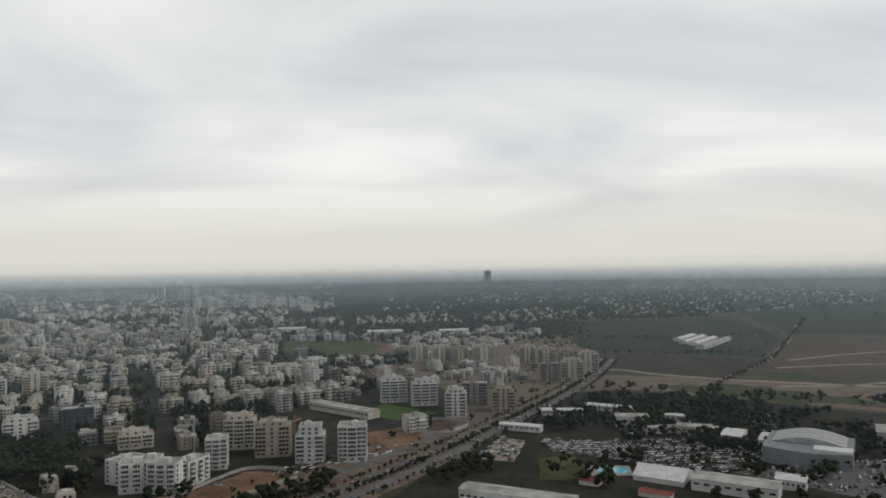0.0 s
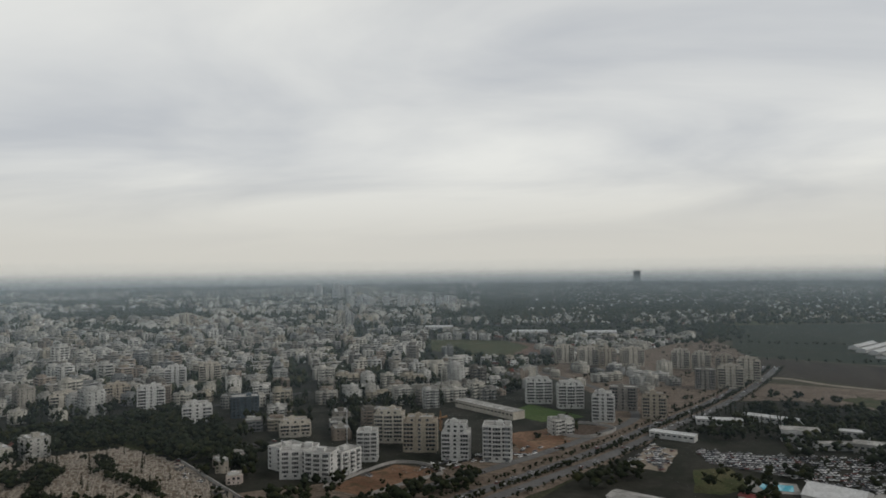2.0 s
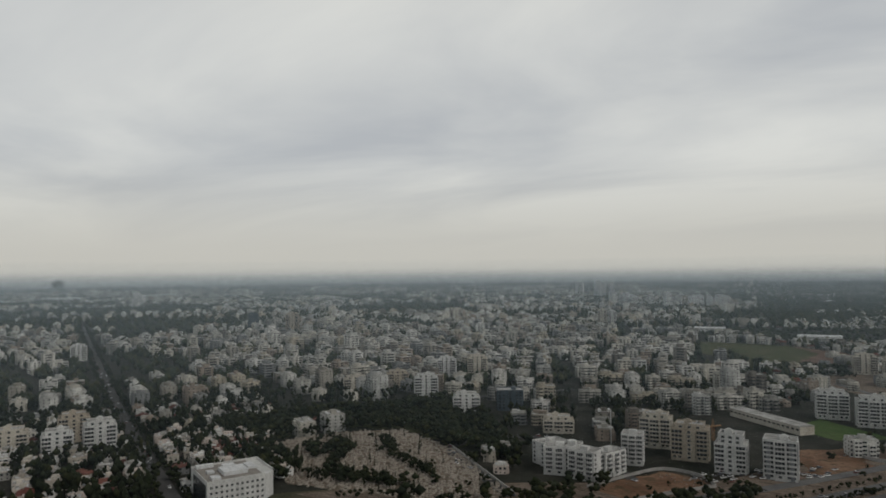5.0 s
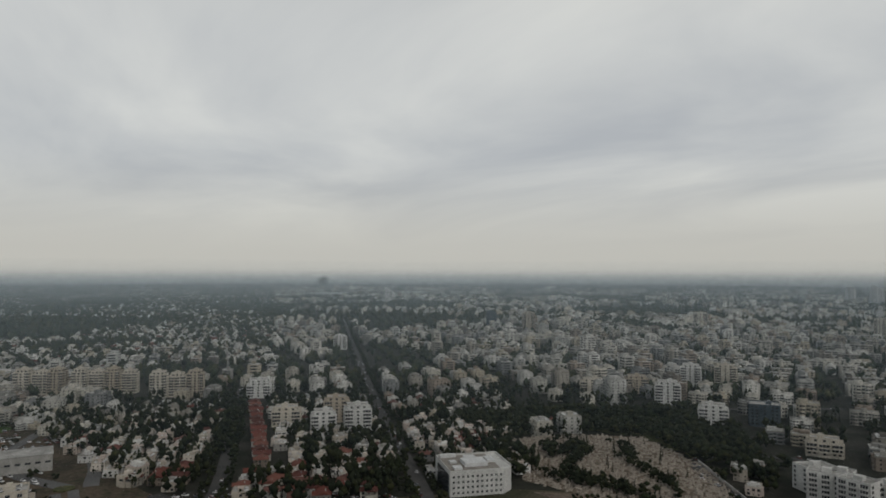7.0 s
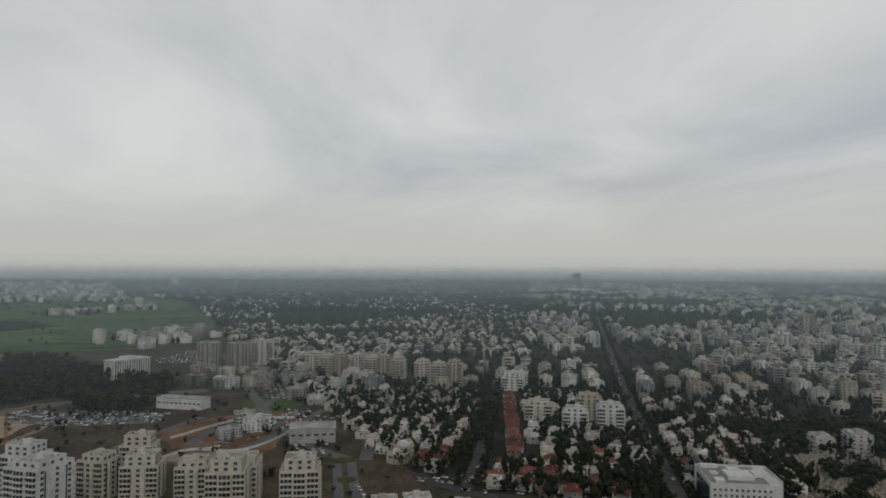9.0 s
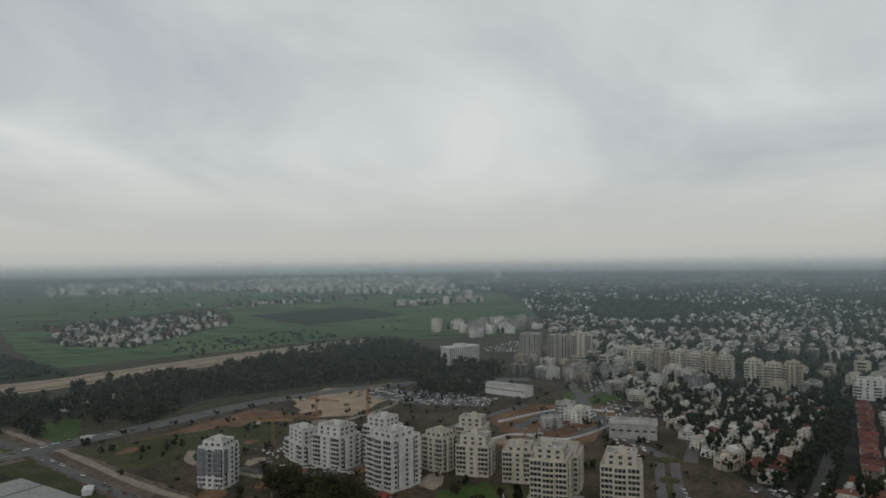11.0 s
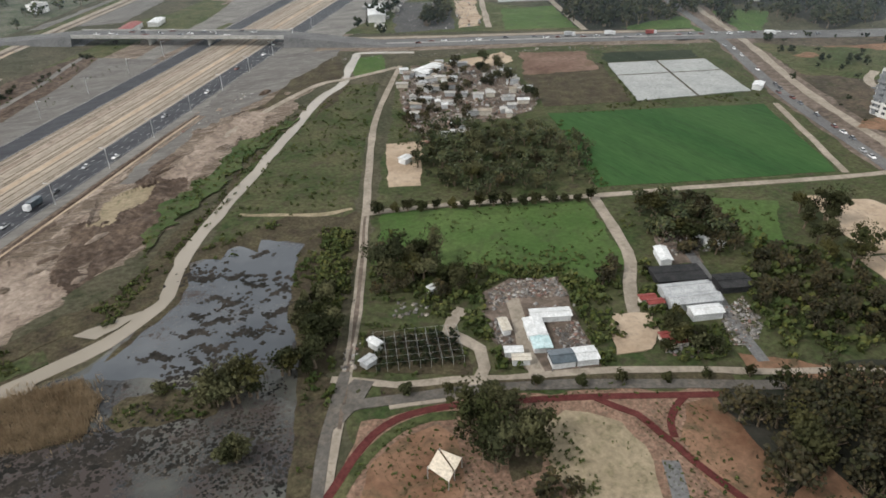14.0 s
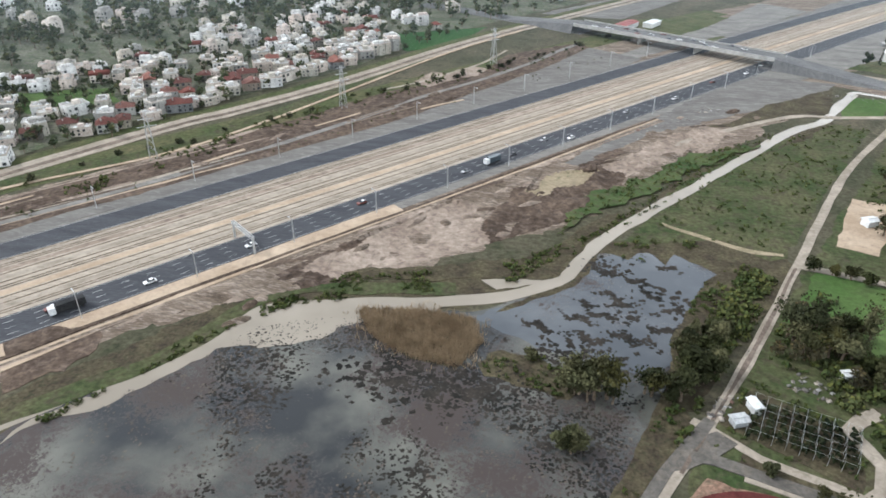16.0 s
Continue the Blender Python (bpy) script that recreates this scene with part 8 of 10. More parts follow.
def stuff_geo(parts, tiled, rich=True):
    g = Geo()
    for n, p in parts.items():
        if not rich and n in ("solar_tank", "parapet", "glazing", "chimney") or (not rich and not tiled and n == "roof"):
            continue
        if not rich and n == "wall" and not tiled:
            q = Geo().add(p.v[:16], p.f[:10])
            q.m = [1, 0, 0, 0, 0] * 2
            g.join(q)
            continue
        q = Geo().join(p)
        q.m = [{"glazing": 2, "roof": 3 if tiled else 1, "solar_tank": 1}.get(n, 0)] * len(p.f)
        g.join(q)
    return g


def build_house(x, y, turn, kind, k, label, group="", size=1.0):
    parts = {"flat": FLATS, "villa": VILLAS, "white": WHITEV}[kind][k]
    tiled = kind == "villa"
    root = thing("house" if kind != "flat" else "apartment_house", label, "house" if kind != "flat" else "apartment house", (x, y, 0), turn, group)
    for n, me in house_meshes((kind, k), parts, tiled).items():
        ob = piece(n, me, root)
        if n in ("glazing", "solar_tank"):
            tagged(ob, kind="stuff")
    root.scale = (size, size, size * 0.92)
    return root


def taken(x, y, pad=0.0):
    return any((x - fx) ** 2 + (y - fy) ** 2 < (r + pad) ** 2 for fx, fy, r in FOOT)


DISTRICTS = ((-520, 240, -27.3), (-600, 700, -27.3), (-300, 700, 25), (-250, 1100, 12), (-1200, 400, -20), (-1500, 1200, -27.3), (-700, 1600, 20), (0, 1600, 5), (-2400, 600, -10), (-1800, 2600, 30), (200, 3000, 0), (-3400, 400, 15))
ROWHOUSES = [(-444, 191), (-661, 275)]
AVOID = [CEMETERY, PARK, BACK_LOT, FRONT_LOTS, WOOD_BAND]
rng = random.Random(11)
near_houses = []
RED_ROOFS = [(-490, 100), (-478, 131), (-470, 168), (-425, 160), (-405, 105)]
tree_spots = []


def district(x, y):
    return min(DISTRICTS, key=lambda q: (q[0] - x) ** 2 + (q[1] - y) ** 2)


def zone(x, y, r, yaw):
    """What stands on a plot: low houses, flats, or mid-size houses."""
    if 47 < yaw < 90 and r < 730 or 28 < yaw <= 47 and r < 520:
        return "low"
    if yaw < 9 and r > 650 or yaw > 66 and r > 1050:
        return "small"
    return "flats"


for dx, dy, ang in DISTRICTS:
    c, s = math.cos(radians(ang)), math.sin(radians(ang))
    for want, ex, ey in (("flats", 24.0, 26.0), ("small", 18.0, 20.0), ("low", 12.5, 14.5)):
        R = 2600
        for i in range(int(-R / ex), int(R / ex)):
            for j in range(int(-R / ey), int(R / ey)):
                jit = {"flats": 3.5, "small": 5.5, "low": 2.0}[want]
                lx, ly = i * ex + rng.uniform(-jit, jit), j * ey + rng.uniform(-jit, jit)
                x, y = dx + lx * c - ly * s, dy + lx * s + ly * c
                r = math.hypot(x, y)
                yaw = math.degrees(math.atan2(-x, y))
                if r < 340 or r > 4700 or not -18 < yaw < 104 or zone(x, y, r, yaw) != want:
                    continue
                if not inside(x, y, TOWN) or district(x, y)[:2] != (dx, dy):
                    continue
                if any(inside(x, y, q) for q in AVOID) or taken(x, y, 2 if want == "flats" else -3) or near_line(x, y, ROWHOUSES, 13):
                    continue
                if any(near_line(x, y, pts, w / 2 + (14 if want == "flats" else 8)) for pts, w in STREETS):
                    continue
                if want == "flats" and (i % 6 == 0 or j % 5 == 0) and noise.noise((x * 0.01, y * 0.01, 7)) > -0.1:
                    if rng.random() < 0.7:
                        tree_spots.append((x, y, 1))
                    continue
                v = noise.noise((x * 0.004, y * 0.004, 2.0)) + 0.5 * noise.noise((x * 0.0012, y * 0.0012, 9.0))
                if v < -0.36 and want != "low" or rng.random() < (0.10 if want == "low" else 0.20) + (0.15 if r > 2000 else 0):
                    tree_spots.append((x, y, 3))
                    continue
                if r > 1500 and noise.noise((x * 0.0024, y * 0.0024, 3.0)) + 0.4 * noise.noise((x * 0.008, y * 0.008, 6.0)) < -0.08:
                    tree_spots.append((x, y, 2))
                    continue
                tn = ang + rng.choice((0, 0, 90, 180)) + rng.uniform(-4, 4)
                if want == "low":
                    kind = "villa" if rng.random() < (0.75 if inside(x, y, RED_ROOFS) or r < 455 else 0.12) else "white"
                elif want == "small":
                    kind = "villa" if rng.random() < 0.2 else "white" if rng.random() < 0.6 else "flat"
                else:
                    kind = "flat"
                if kind == "flat":
                    k = rng.choice((0, 1, 2, 3, 5, 8, 9, 11, 0, 1, 4, 6) + ((7, 10, 4) if v > 0.1 else ())) if want == "flats" else rng.choice((5, 8))
                else:
                    k = rng.randrange(len(VILLAS) if kind == "villa" else len(WHITEV))
                near_houses.append((r, x, y, tn, kind, k))
                o = 0.48
                tree_spots.append((x + ex * o * c - ey * o * s, y + ex * o * s + ey * o * c, 1))
                if want == "flats":
                    tree_spots.append((x - ey * o * s, y + ey * o * c, 1))
                    tree_spots.append((x + ex * o * c, y + ex * o * s, 1))
near_houses.sort()
LABELS = {"flat": ("pale plastered flat-roofed apartment house among trees", "weathered apartment house with roof tanks on a street"), "villa": ("house with a red clay tile roof in a garden", "two-storey house with hipped tile roof"),
          "white": ("white cube-shaped house with a flat roof", "pale two-storey house in a walled garden")}
NEAR = 210
for r, x, y, tn, kind, k in near_houses[:NEAR]:
    build_house(x, y, tn, kind, k, LABELS[kind][(k + int(x)) % 2], "houses of the town", 1.0 if kind == "flat" else 0.84)
ORDER = {"flat": 0, "villa": len(FLATS), "white": len(FLATS) + len(VILLAS)}
rich = [stuff_geo(p, False) for p in FLATS] + [stuff_geo(p, True) for p in VILLAS] + [stuff_geo(p, False) for p in WHITEV]
def banded(p, g):
    """A plainer block whose storeys keep dark window bands."""
    xs, ys, zs = zip(*p["wall"].v[:8])
    w, d, h = max(xs), max(ys), max(zs)
    z = 1.1
    while z + 1.4 < h:
        for a, b in ((-0.9, -0.45), (-0.25, 0.2), (0.4, 0.9)):
            g.add([(a * w, -d - 0.08, z), (b * w, -d - 0.08, z), (b * w, -d - 0.08, z + 1.5), (a * w, -d - 0.08, z + 1.5)], [(0, 1, 2, 3)], 2)
            g.add([(a * w, d + 0.08, z), (b * w, d + 0.08, z), (b * w, d + 0.08, z + 1.5), (a * w, d + 0.08, z + 1.5)], [(3, 2, 1, 0)], 2)
        for s in (-1, 1):
            g.add([(s * (w + 0.08), -0.7 * d, z), (s * (w + 0.08), 0.5 * d, z), (s * (w + 0.08), 0.5 * d, z + 1.5), (s * (w + 0.08), -0.7 * d, z + 1.5)], [(0, 1, 2, 3)], 2)
        z += 3.0
    return g


plain = [stuff_geo(p, False, False) for p in FLATS] + [stuff_geo(p, True, False) for p in VILLAS] + [stuff_geo(p, False, False) for p in WHITEV]
bands = [banded(p, stuff_geo(p, i in range(len(FLATS), len(FLATS) + len(VILLAS)), False)) for i, p in enumerate(FLATS + VILLAS + WHITEV)]
for name, protos, lo, hi in (("town_houses", rich, 0, 850), ("far_town_houses", bands, 850, 1700), ("far_town_houses", plain, 1700, 9999)):
    rows = [(ORDER[kind] + k, x, y, 0, radians(tn), rng.uniform(0.82, 1.05) * (0.84 if kind != 'flat' else 1), rng.uniform(0.8, 1.2)) for r, x, y, tn, kind, k in near_houses[NEAR:] if lo <= r < hi]
    scatter(name, protos, rows, ["house_far", "flatroof", "glass", "tile_far"], "dense pale town houses with flat roofs among trees", "houses")

# the terrace of red-roofed row houses and the tile-roofed rows near the cemetery
for line, n, tn0 in ((((-446, 192), (-660, 275)), 17, -21), (((-392, 322), (-420, 372)), 6, 60), (((-402, 316), (-432, 366)), 6, 60), (((-430, 425), (-400, 470)), 4, 55)):
    for k in range(n):
        t = (k + 0.5) / n
        x, y = (line[0][i] + (line[1][i] - line[0][i]) * t for i in (0, 1))
        build_house(x, y, tn0 + 90 * (k % 2), "villa", k % 3, "red-roofed row house in a terrace", "row houses", 0.85)
# villas across the highway, in rows along the dyke
rng = random.Random(21)
n = 0
villas, villa_trees = [], []
for row in range(8):
    for k in range(34):
        t = k / 33
        bx, by = 235 + (60 - 235) * t, -262 + (-560 + 262) * t
        off = 15 + row * 18
        x, y = bx + off * 0.86 + rng.uniform(-5, 5), by - off * 0.5 + rng.uniform(-4, 4)
        if inside(x, y, [(325, -356), (259, -382), (240, -358), (276, -330)]) or inside(x, y, [(125, -552), (51, -590), (66, -520), (105, -500)]) or noise.noise((x * 0.012, y * 0.012, 3.0)) < -0.30 or rng.random() < 0.10 + 0.04 * row:
            villa_trees.append((x, y))
            continue
        villas.append((x, y, rng.choice((28, 118, 30, 120, 58)), "villa" if rng.random() < 0.22 else "white", rng.randrange(4)))
        for _ in range(1 + row // 3):
            villa_trees.append((x + rng.uniform(-9, 9), y + rng.uniform(-9, 9)))
for x, y, tn, kind, k in villas[:110]:
    build_house(x, y, tn, kind, k, LABELS[kind][k % 2], "villas", 0.66 + 0.26 * ((x * 7 + y * 3) % 1))
scatter("far_villas", rich, [(ORDER[kind] + k, x, y, 0, radians(tn), 0.8, 1) for x, y, tn, kind, k in villas[110:]]
        + [(ORDER["white"] + rng.randrange(4), x, y, 0, rng.uniform(0, 6), 1, 1) for x, y in fill([(300, -480), (640, -400), (600, -800), (160, -1000), (-60, -760), (60, -640)], 90, rng)],
        ["villa_far", "villaroof", "glass", "tile_far"], "white villas in gardens beyond the highway", "houses")
# far villages, scattered farms and the far side of the plain
rows = []
for poly, n, what in (([(-1308, -1026), (-1731, -896), (-1424, -681), (-1021, -649), (-1022, -779)], 260, "v"), ([(-2700, -300), (-4500, -700), (-4300, -1900), (-2900, -1250)], 700, "f"), ([(-2645, -2100), (-3205, -1414), (-4200, -824), (-4400, -1400), (-3271, -2675)], 420, "f"), ([(-1900, -900), (-2400, -700), (-2500, -900), (-2000, -1100)], 40, "v"), ([(-1300, -230), (-1500, -60), (-1350, -20), (-1180, -120)], 40, "f"),
                      ([(-2100, -480), (-2400, -250), (-2250, -200), (-2000, -420)], 30, "f"), ([(320, 1750), (800, 1950), (1500, 3600), (1150, 4400), (720, 2700)], 330, "t"), ([(1500, 2600), (2400, 3900), (1200, 4600), (1100, 3600)], 120, "t"), ([(650, 1800), (1500, 2400), (2200, 3600), (1300, 3500)], 200, "t"),
                      ([(240, 450), (480, 560), (620, 420), (420, 320)], 10, "v"), ([(-560, -880), (-430, -900), (-380, -1050), (-520, -1150)], 14, "v"), ([(-223, -523), (-247, -585), (-300, -625), (-270, -545), (-238, -503)], 9, "h"), ([(-560, -440), (-640, -400), (-660, -420), (-590, -470)], 8, "h")):
    for x, y in fill(poly, n, rng):
        rows.append(((ORDER["villa"] + rng.randrange(5)) if what == "v" and rng.random() < 0.4 else (ORDER["white"] + rng.randrange(4)) if what in "vht" else rng.randrange(len(FLATS)), x, y, 0, rng.uniform(0, 6), 0.95 if what == "v" else 0.5 if what == "h" else 1, 0.7 if what in "ht" else 1))
        tree_spots.append((x + rng.uniform(-16, 16), y + rng.uniform(-16, 16), 1))
scatter("far_villages", plain, rows, ["house_far", "flatroof", "glass", "tile_far"], "far pale villages on the plain", "houses")
# modern white houses at the boulevard's end
for x, y, tn, k in ((-372, 84, 84, 1), (-372, 102, 84, 3), (-335, 78, 84, 1), (-322, 98, 84, 0), (-345, 120, 84, 2), (-460, 112, 40, 0), (-468, 118, 40, 2)):
    build_house(x, y, tn, "white", k, "modern white terraced house with a flat roof", "new terraced houses")
for x, y, k in ((-262, 84, 4), (-246, 104, 1)):
    build_house(x, y, 84, "flat", k, "cream apartment house with roof terraces beside the boulevard", "boulevard houses")

# low houses on the building land beside the boulevard
rng = random.Random(77)
rows = []
for poly, n in (([(-90, 560), (-30, 610), (10, 700), (-30, 800), (-100, 920), (-160, 700)], 16), ([(20, 720), (110, 790), (90, 930), (-10, 930), (-60, 900)], 22), ([(-872, 27), (-930, 165), (-703, 157), (-645, 100), (-690, 40)], 44), ([(-760, 20), (-850, 50), (-1000, 20), (-940, -30), (-800, -40)], 26), ([(-560, -10), (-600, 10), (-590, 30), (-550, 20)], 4), ([(-40, 1020), (60, 1130), (200, 1390), (120, 1500), (-20, 1300), (-100, 1120)], 90)):
    for x, y in fill(poly, n, rng):
        if not taken(x, y):
            rows.append((rng.choice((0, 2, 5, 8, 11)), x, y, 0, rng.uniform(0, 6), rng.uniform(0.8, 1.1), rng.uniform(0.6, 1)))
scatter("estate_houses", rich, rows, ["house_far", "flatroof", "glass", "tile_far"], "low pale houses between new towers", "houses")
# ---------- trees ----------
def octa(g, c, r, rng, slot=0):
    p = []
    for ax in ((1, 0, 0), (-1, 0, 0), (0, 1, 0), (0, -1, 0), (0, 0, 1), (0, 0, -1)):
        k = r * rng.uniform(0.65, 1.3)
        p.append((c[0] + ax[0] * k + rng.uniform(-0.2, 0.2) * r, c[1] + ax[1] * k + rng.uniform(-0.2, 0.2) * r, c[2] + ax[2] * k * 0.8))
    g.add(p, [(0, 2, 4), (2, 1, 4), (1, 3, 4), (3, 0, 4), (2, 0, 5), (1, 2, 5), (3, 1, 5), (0, 3, 5)], slot)


def crown_geo(seed, r, h0, h1, clumps, leaves, leaf=0.5):
    """A ragged crown: uneven lobes of clumps with loose leaves standing off them."""
    rng = random.Random(seed)
    g = Geo()
    lobes = []
    for _ in range(6):
        a, q = rng.uniform(0, math.tau), rng.uniform(0.2, 0.75) * r
        lobes.append((q * math.cos(a), q * math.sin(a), rng.uniform(h0 + 0.25 * (h1 - h0), h1 - 0.18 * (h1 - h0)), rng.uniform(0.32, 0.55) * r))
    for i in range(clumps):
        x, y, z, s = lobes[i % 6]
        d = Vector((rng.gauss(0, 1), rng.gauss(0, 1), rng.gauss(0, 0.8))).normalized() * s * rng.uniform(0.3, 1.0)
        octa(g, (x + d.x * 0.8, y + d.y * 0.8, max(h0, z + d.z * 0.8)), r * (rng.uniform(0.14, 0.24) if leaves > 100 else rng.uniform(0.30, 0.50) if leaves < 50 else rng.uniform(0.2, 0.34)), rng)
    for i in range(leaves):
        x, y, z, s = lobes[i % 6]
        d = Vector((rng.gauss(0, 1), rng.gauss(0, 1), rng.gauss(0, 0.9))).normalized() * s * rng.uniform(0.6, 1.3)
        c = Vector((x + d.x, y + d.y, max(h0 * 0.9, z + d.z)))
        u = Vector((rng.gauss(0, 1), rng.gauss(0, 1), rng.gauss(0, 0.6))).normalized() * leaf * rng.uniform(0.5, 1.1)
        w = u.orthogonal().normalized() * leaf * rng.uniform(0.4, 0.8)
        g.add([tuple(c - u), tuple(c + w), tuple(c + u), tuple(c - w)], [(0, 1, 2, 3)])
    return g


def trunk_geo(seed, r, h0, h1):
    rng = random.Random(seed)
    g = Geo()

    def limb(a, b, ra, rb):
        d = (b - a).normalized()
        s = d.orthogonal().normalized()
        t = d.cross(s)
        n = 6
        g.add([tuple(a + (s * math.cos(k * math.tau / n) + t * math.sin(k * math.tau / n)) * ra) for k in range(n)] + [tuple(b + (s * math.cos(k * math.tau / n) + t * math.sin(k * math.tau / n)) * rb) for k in range(n)],
              [(k, (k + 1) % n, n + (k + 1) % n, n + k) for k in range(n)])
    top = Vector((rng.uniform(-0.3, 0.3), rng.uniform(-0.3, 0.3), h0 * 1.15))
    limb(Vector((0, 0, -0.1)), top, 0.09 * r + 0.08, 0.06 * r + 0.05)
    for k in range(5):
        a = k * math.tau / 5 + rng.uniform(-0.4, 0.4)
        limb(top, top + Vector((math.cos(a) * r * 0.55, math.sin(a) * r * 0.55, (h1 - h0) * rng.uniform(0.35, 0.6))), 0.05 * r + 0.03, 0.03)
    return g


def cypress_geo(seed, r, h, n):
    rng = random.Random(seed)
    g = Geo()
    for k in range(n):
        t = k / n
        q = r * (1 - t) ** 0.6 * 0.6
        a = rng.uniform(0, math.tau)
        octa(g, (q * math.cos(a) * 0.6, q * math.sin(a) * 0.6, 0.8 + t * (h - 1)), r * rng.uniform(0.5, 0.75) * (1 - 0.7 * t), rng)
    return g


KINDS = [(1, 4.2, 2.4, 8.5), (2, 5.2, 3.0, 11), (3, 3.2, 1.8, 6.5), (4, 6.2, 3.2, 13), (5, 2.4, 1.0, 4.5)]
CROWNS = [crown_geo(s, r, a, b, 18, 430, 0.54) for s, r, a, b in KINDS]
TRUNKS = [trunk_geo(s, r, a, b) for s, r, a, b in KINDS]
CROWN_ME = [[g.mesh("crown", [M[m]]) for g in CROWNS] for m in ("leaf", "leaf_olive")]
TRUNK_ME = [g.mesh("trunk", [M["bark"]]) for g in TRUNKS]
TREE_N = [0]


def tree(x, y, k, olive=False, size=1.0, label="dark green broad-leaved tree", group=""):
    TREE_N[0] += 1
    rg = random.Random(int(x * 13 + y * 7))
    root = thing("tree", label, "tree", (x, y, 0), rg.uniform(0, 360), group)
    root.scale = (size, size, size * rg.uniform(0.9, 1.12))
    piece("trunk", TRUNK_ME[k], root)
    piece("crown", CROWN_ME[1 if olive else 0][k], root)


def grove(rows, name, label, clumps=6, leaves=46, leaf=1.2, mat="leaf_far"):
    """Many more trees of the same kinds, joined."""
    protos = []
    for (sd, r, a, b), t in zip(KINDS, TRUNKS):
        g = crown_geo(sd + 20, r, a * 0.5, b, clumps, leaves, leaf)
        q = Geo().join(t)
        q.m = [1] * len(q.f)
        protos.append(g.join(q))
    scatter(name, protos, rows, [mat, "bark"], label, "trees")


rng = random.Random(31)
FOREST = [(-168, -82), (-196, -70), (-232, -58), (-250, -20), (-236, 14), (-198, 18), (-150, 12), (-112, -16), (-108, -46), (-119, -62), (-124, -66), (-140, -88)]
clear = [[(-182, -80), (-196, -68), (-180, -60), (-168, -70)]]
spots = [q for q in fill(FOREST, 470, rng, clear) if noise.noise((q[0] * 0.035, q[1] * 0.035, 8.0)) > -0.28]
GLADES = [[(-139, -91), (-131, -79), (-133, -71), (-131, -61), (-124, -54), (-110, -46), (-104, -58), (-112, -82)], [(-130, -57), (-143, -58), (-141, -48), (-128, -46), (-112, -39), (-114, -49)]]
spots = [q for q in spots if not any(inside(q[0], q[1], g) for g in GLADES)]
for i, (x, y) in enumerate(spots[:60]):
    tree(x, y, rng.choice((0, 1, 1, 3, 2)), False, rng.uniform(0.75, 1.15), "dark broad-leaved tree in a dense grove", "grove trees")
near_more = [(rng.choice((0, 1, 3)), x, y, 0, rng.uniform(0, 6), rng.uniform(0.55, 1.15), rng.uniform(0.8, 1.15)) for x, y in spots[60:]]
for poly, n in (([(-150, -306), (-172, -304), (-206, -310), (-255, -380), (-225, -398), (-185, -360)], 34), ([(-150, -298), (-176, -310), (-226, -262), (-196, -210), (-150, -222)], 10), ([(-186, -168), (-206, -170), (-226, -184), (-214, -140), (-186, -140)], 26), ([(-72, -186), (-90, -206), (-118, -182), (-100, -166), (-84, -170)], 14), ([(-80, -92), (-94, -74), (-84, -60), (-70, -70)], 10), ([(-184, -112), (-200, -128), (-212, -144), (-226, -122), (-230, -92), (-222, -72), (-190, -86)], 80), ([(-224, -52), (-240, -40), (-262, -14), (-250, 4), (-232, -30)], 26), ([(-146, -148), (-162, -158), (-172, -150), (-160, -134)], 16)):
    near_more += [(rng.choice((0, 2, 2, 4)), x, y, 0, rng.uniform(0, 6), rng.uniform(0.6, 1.0), 1) for x, y in fill(poly, n, rng)]
more = []
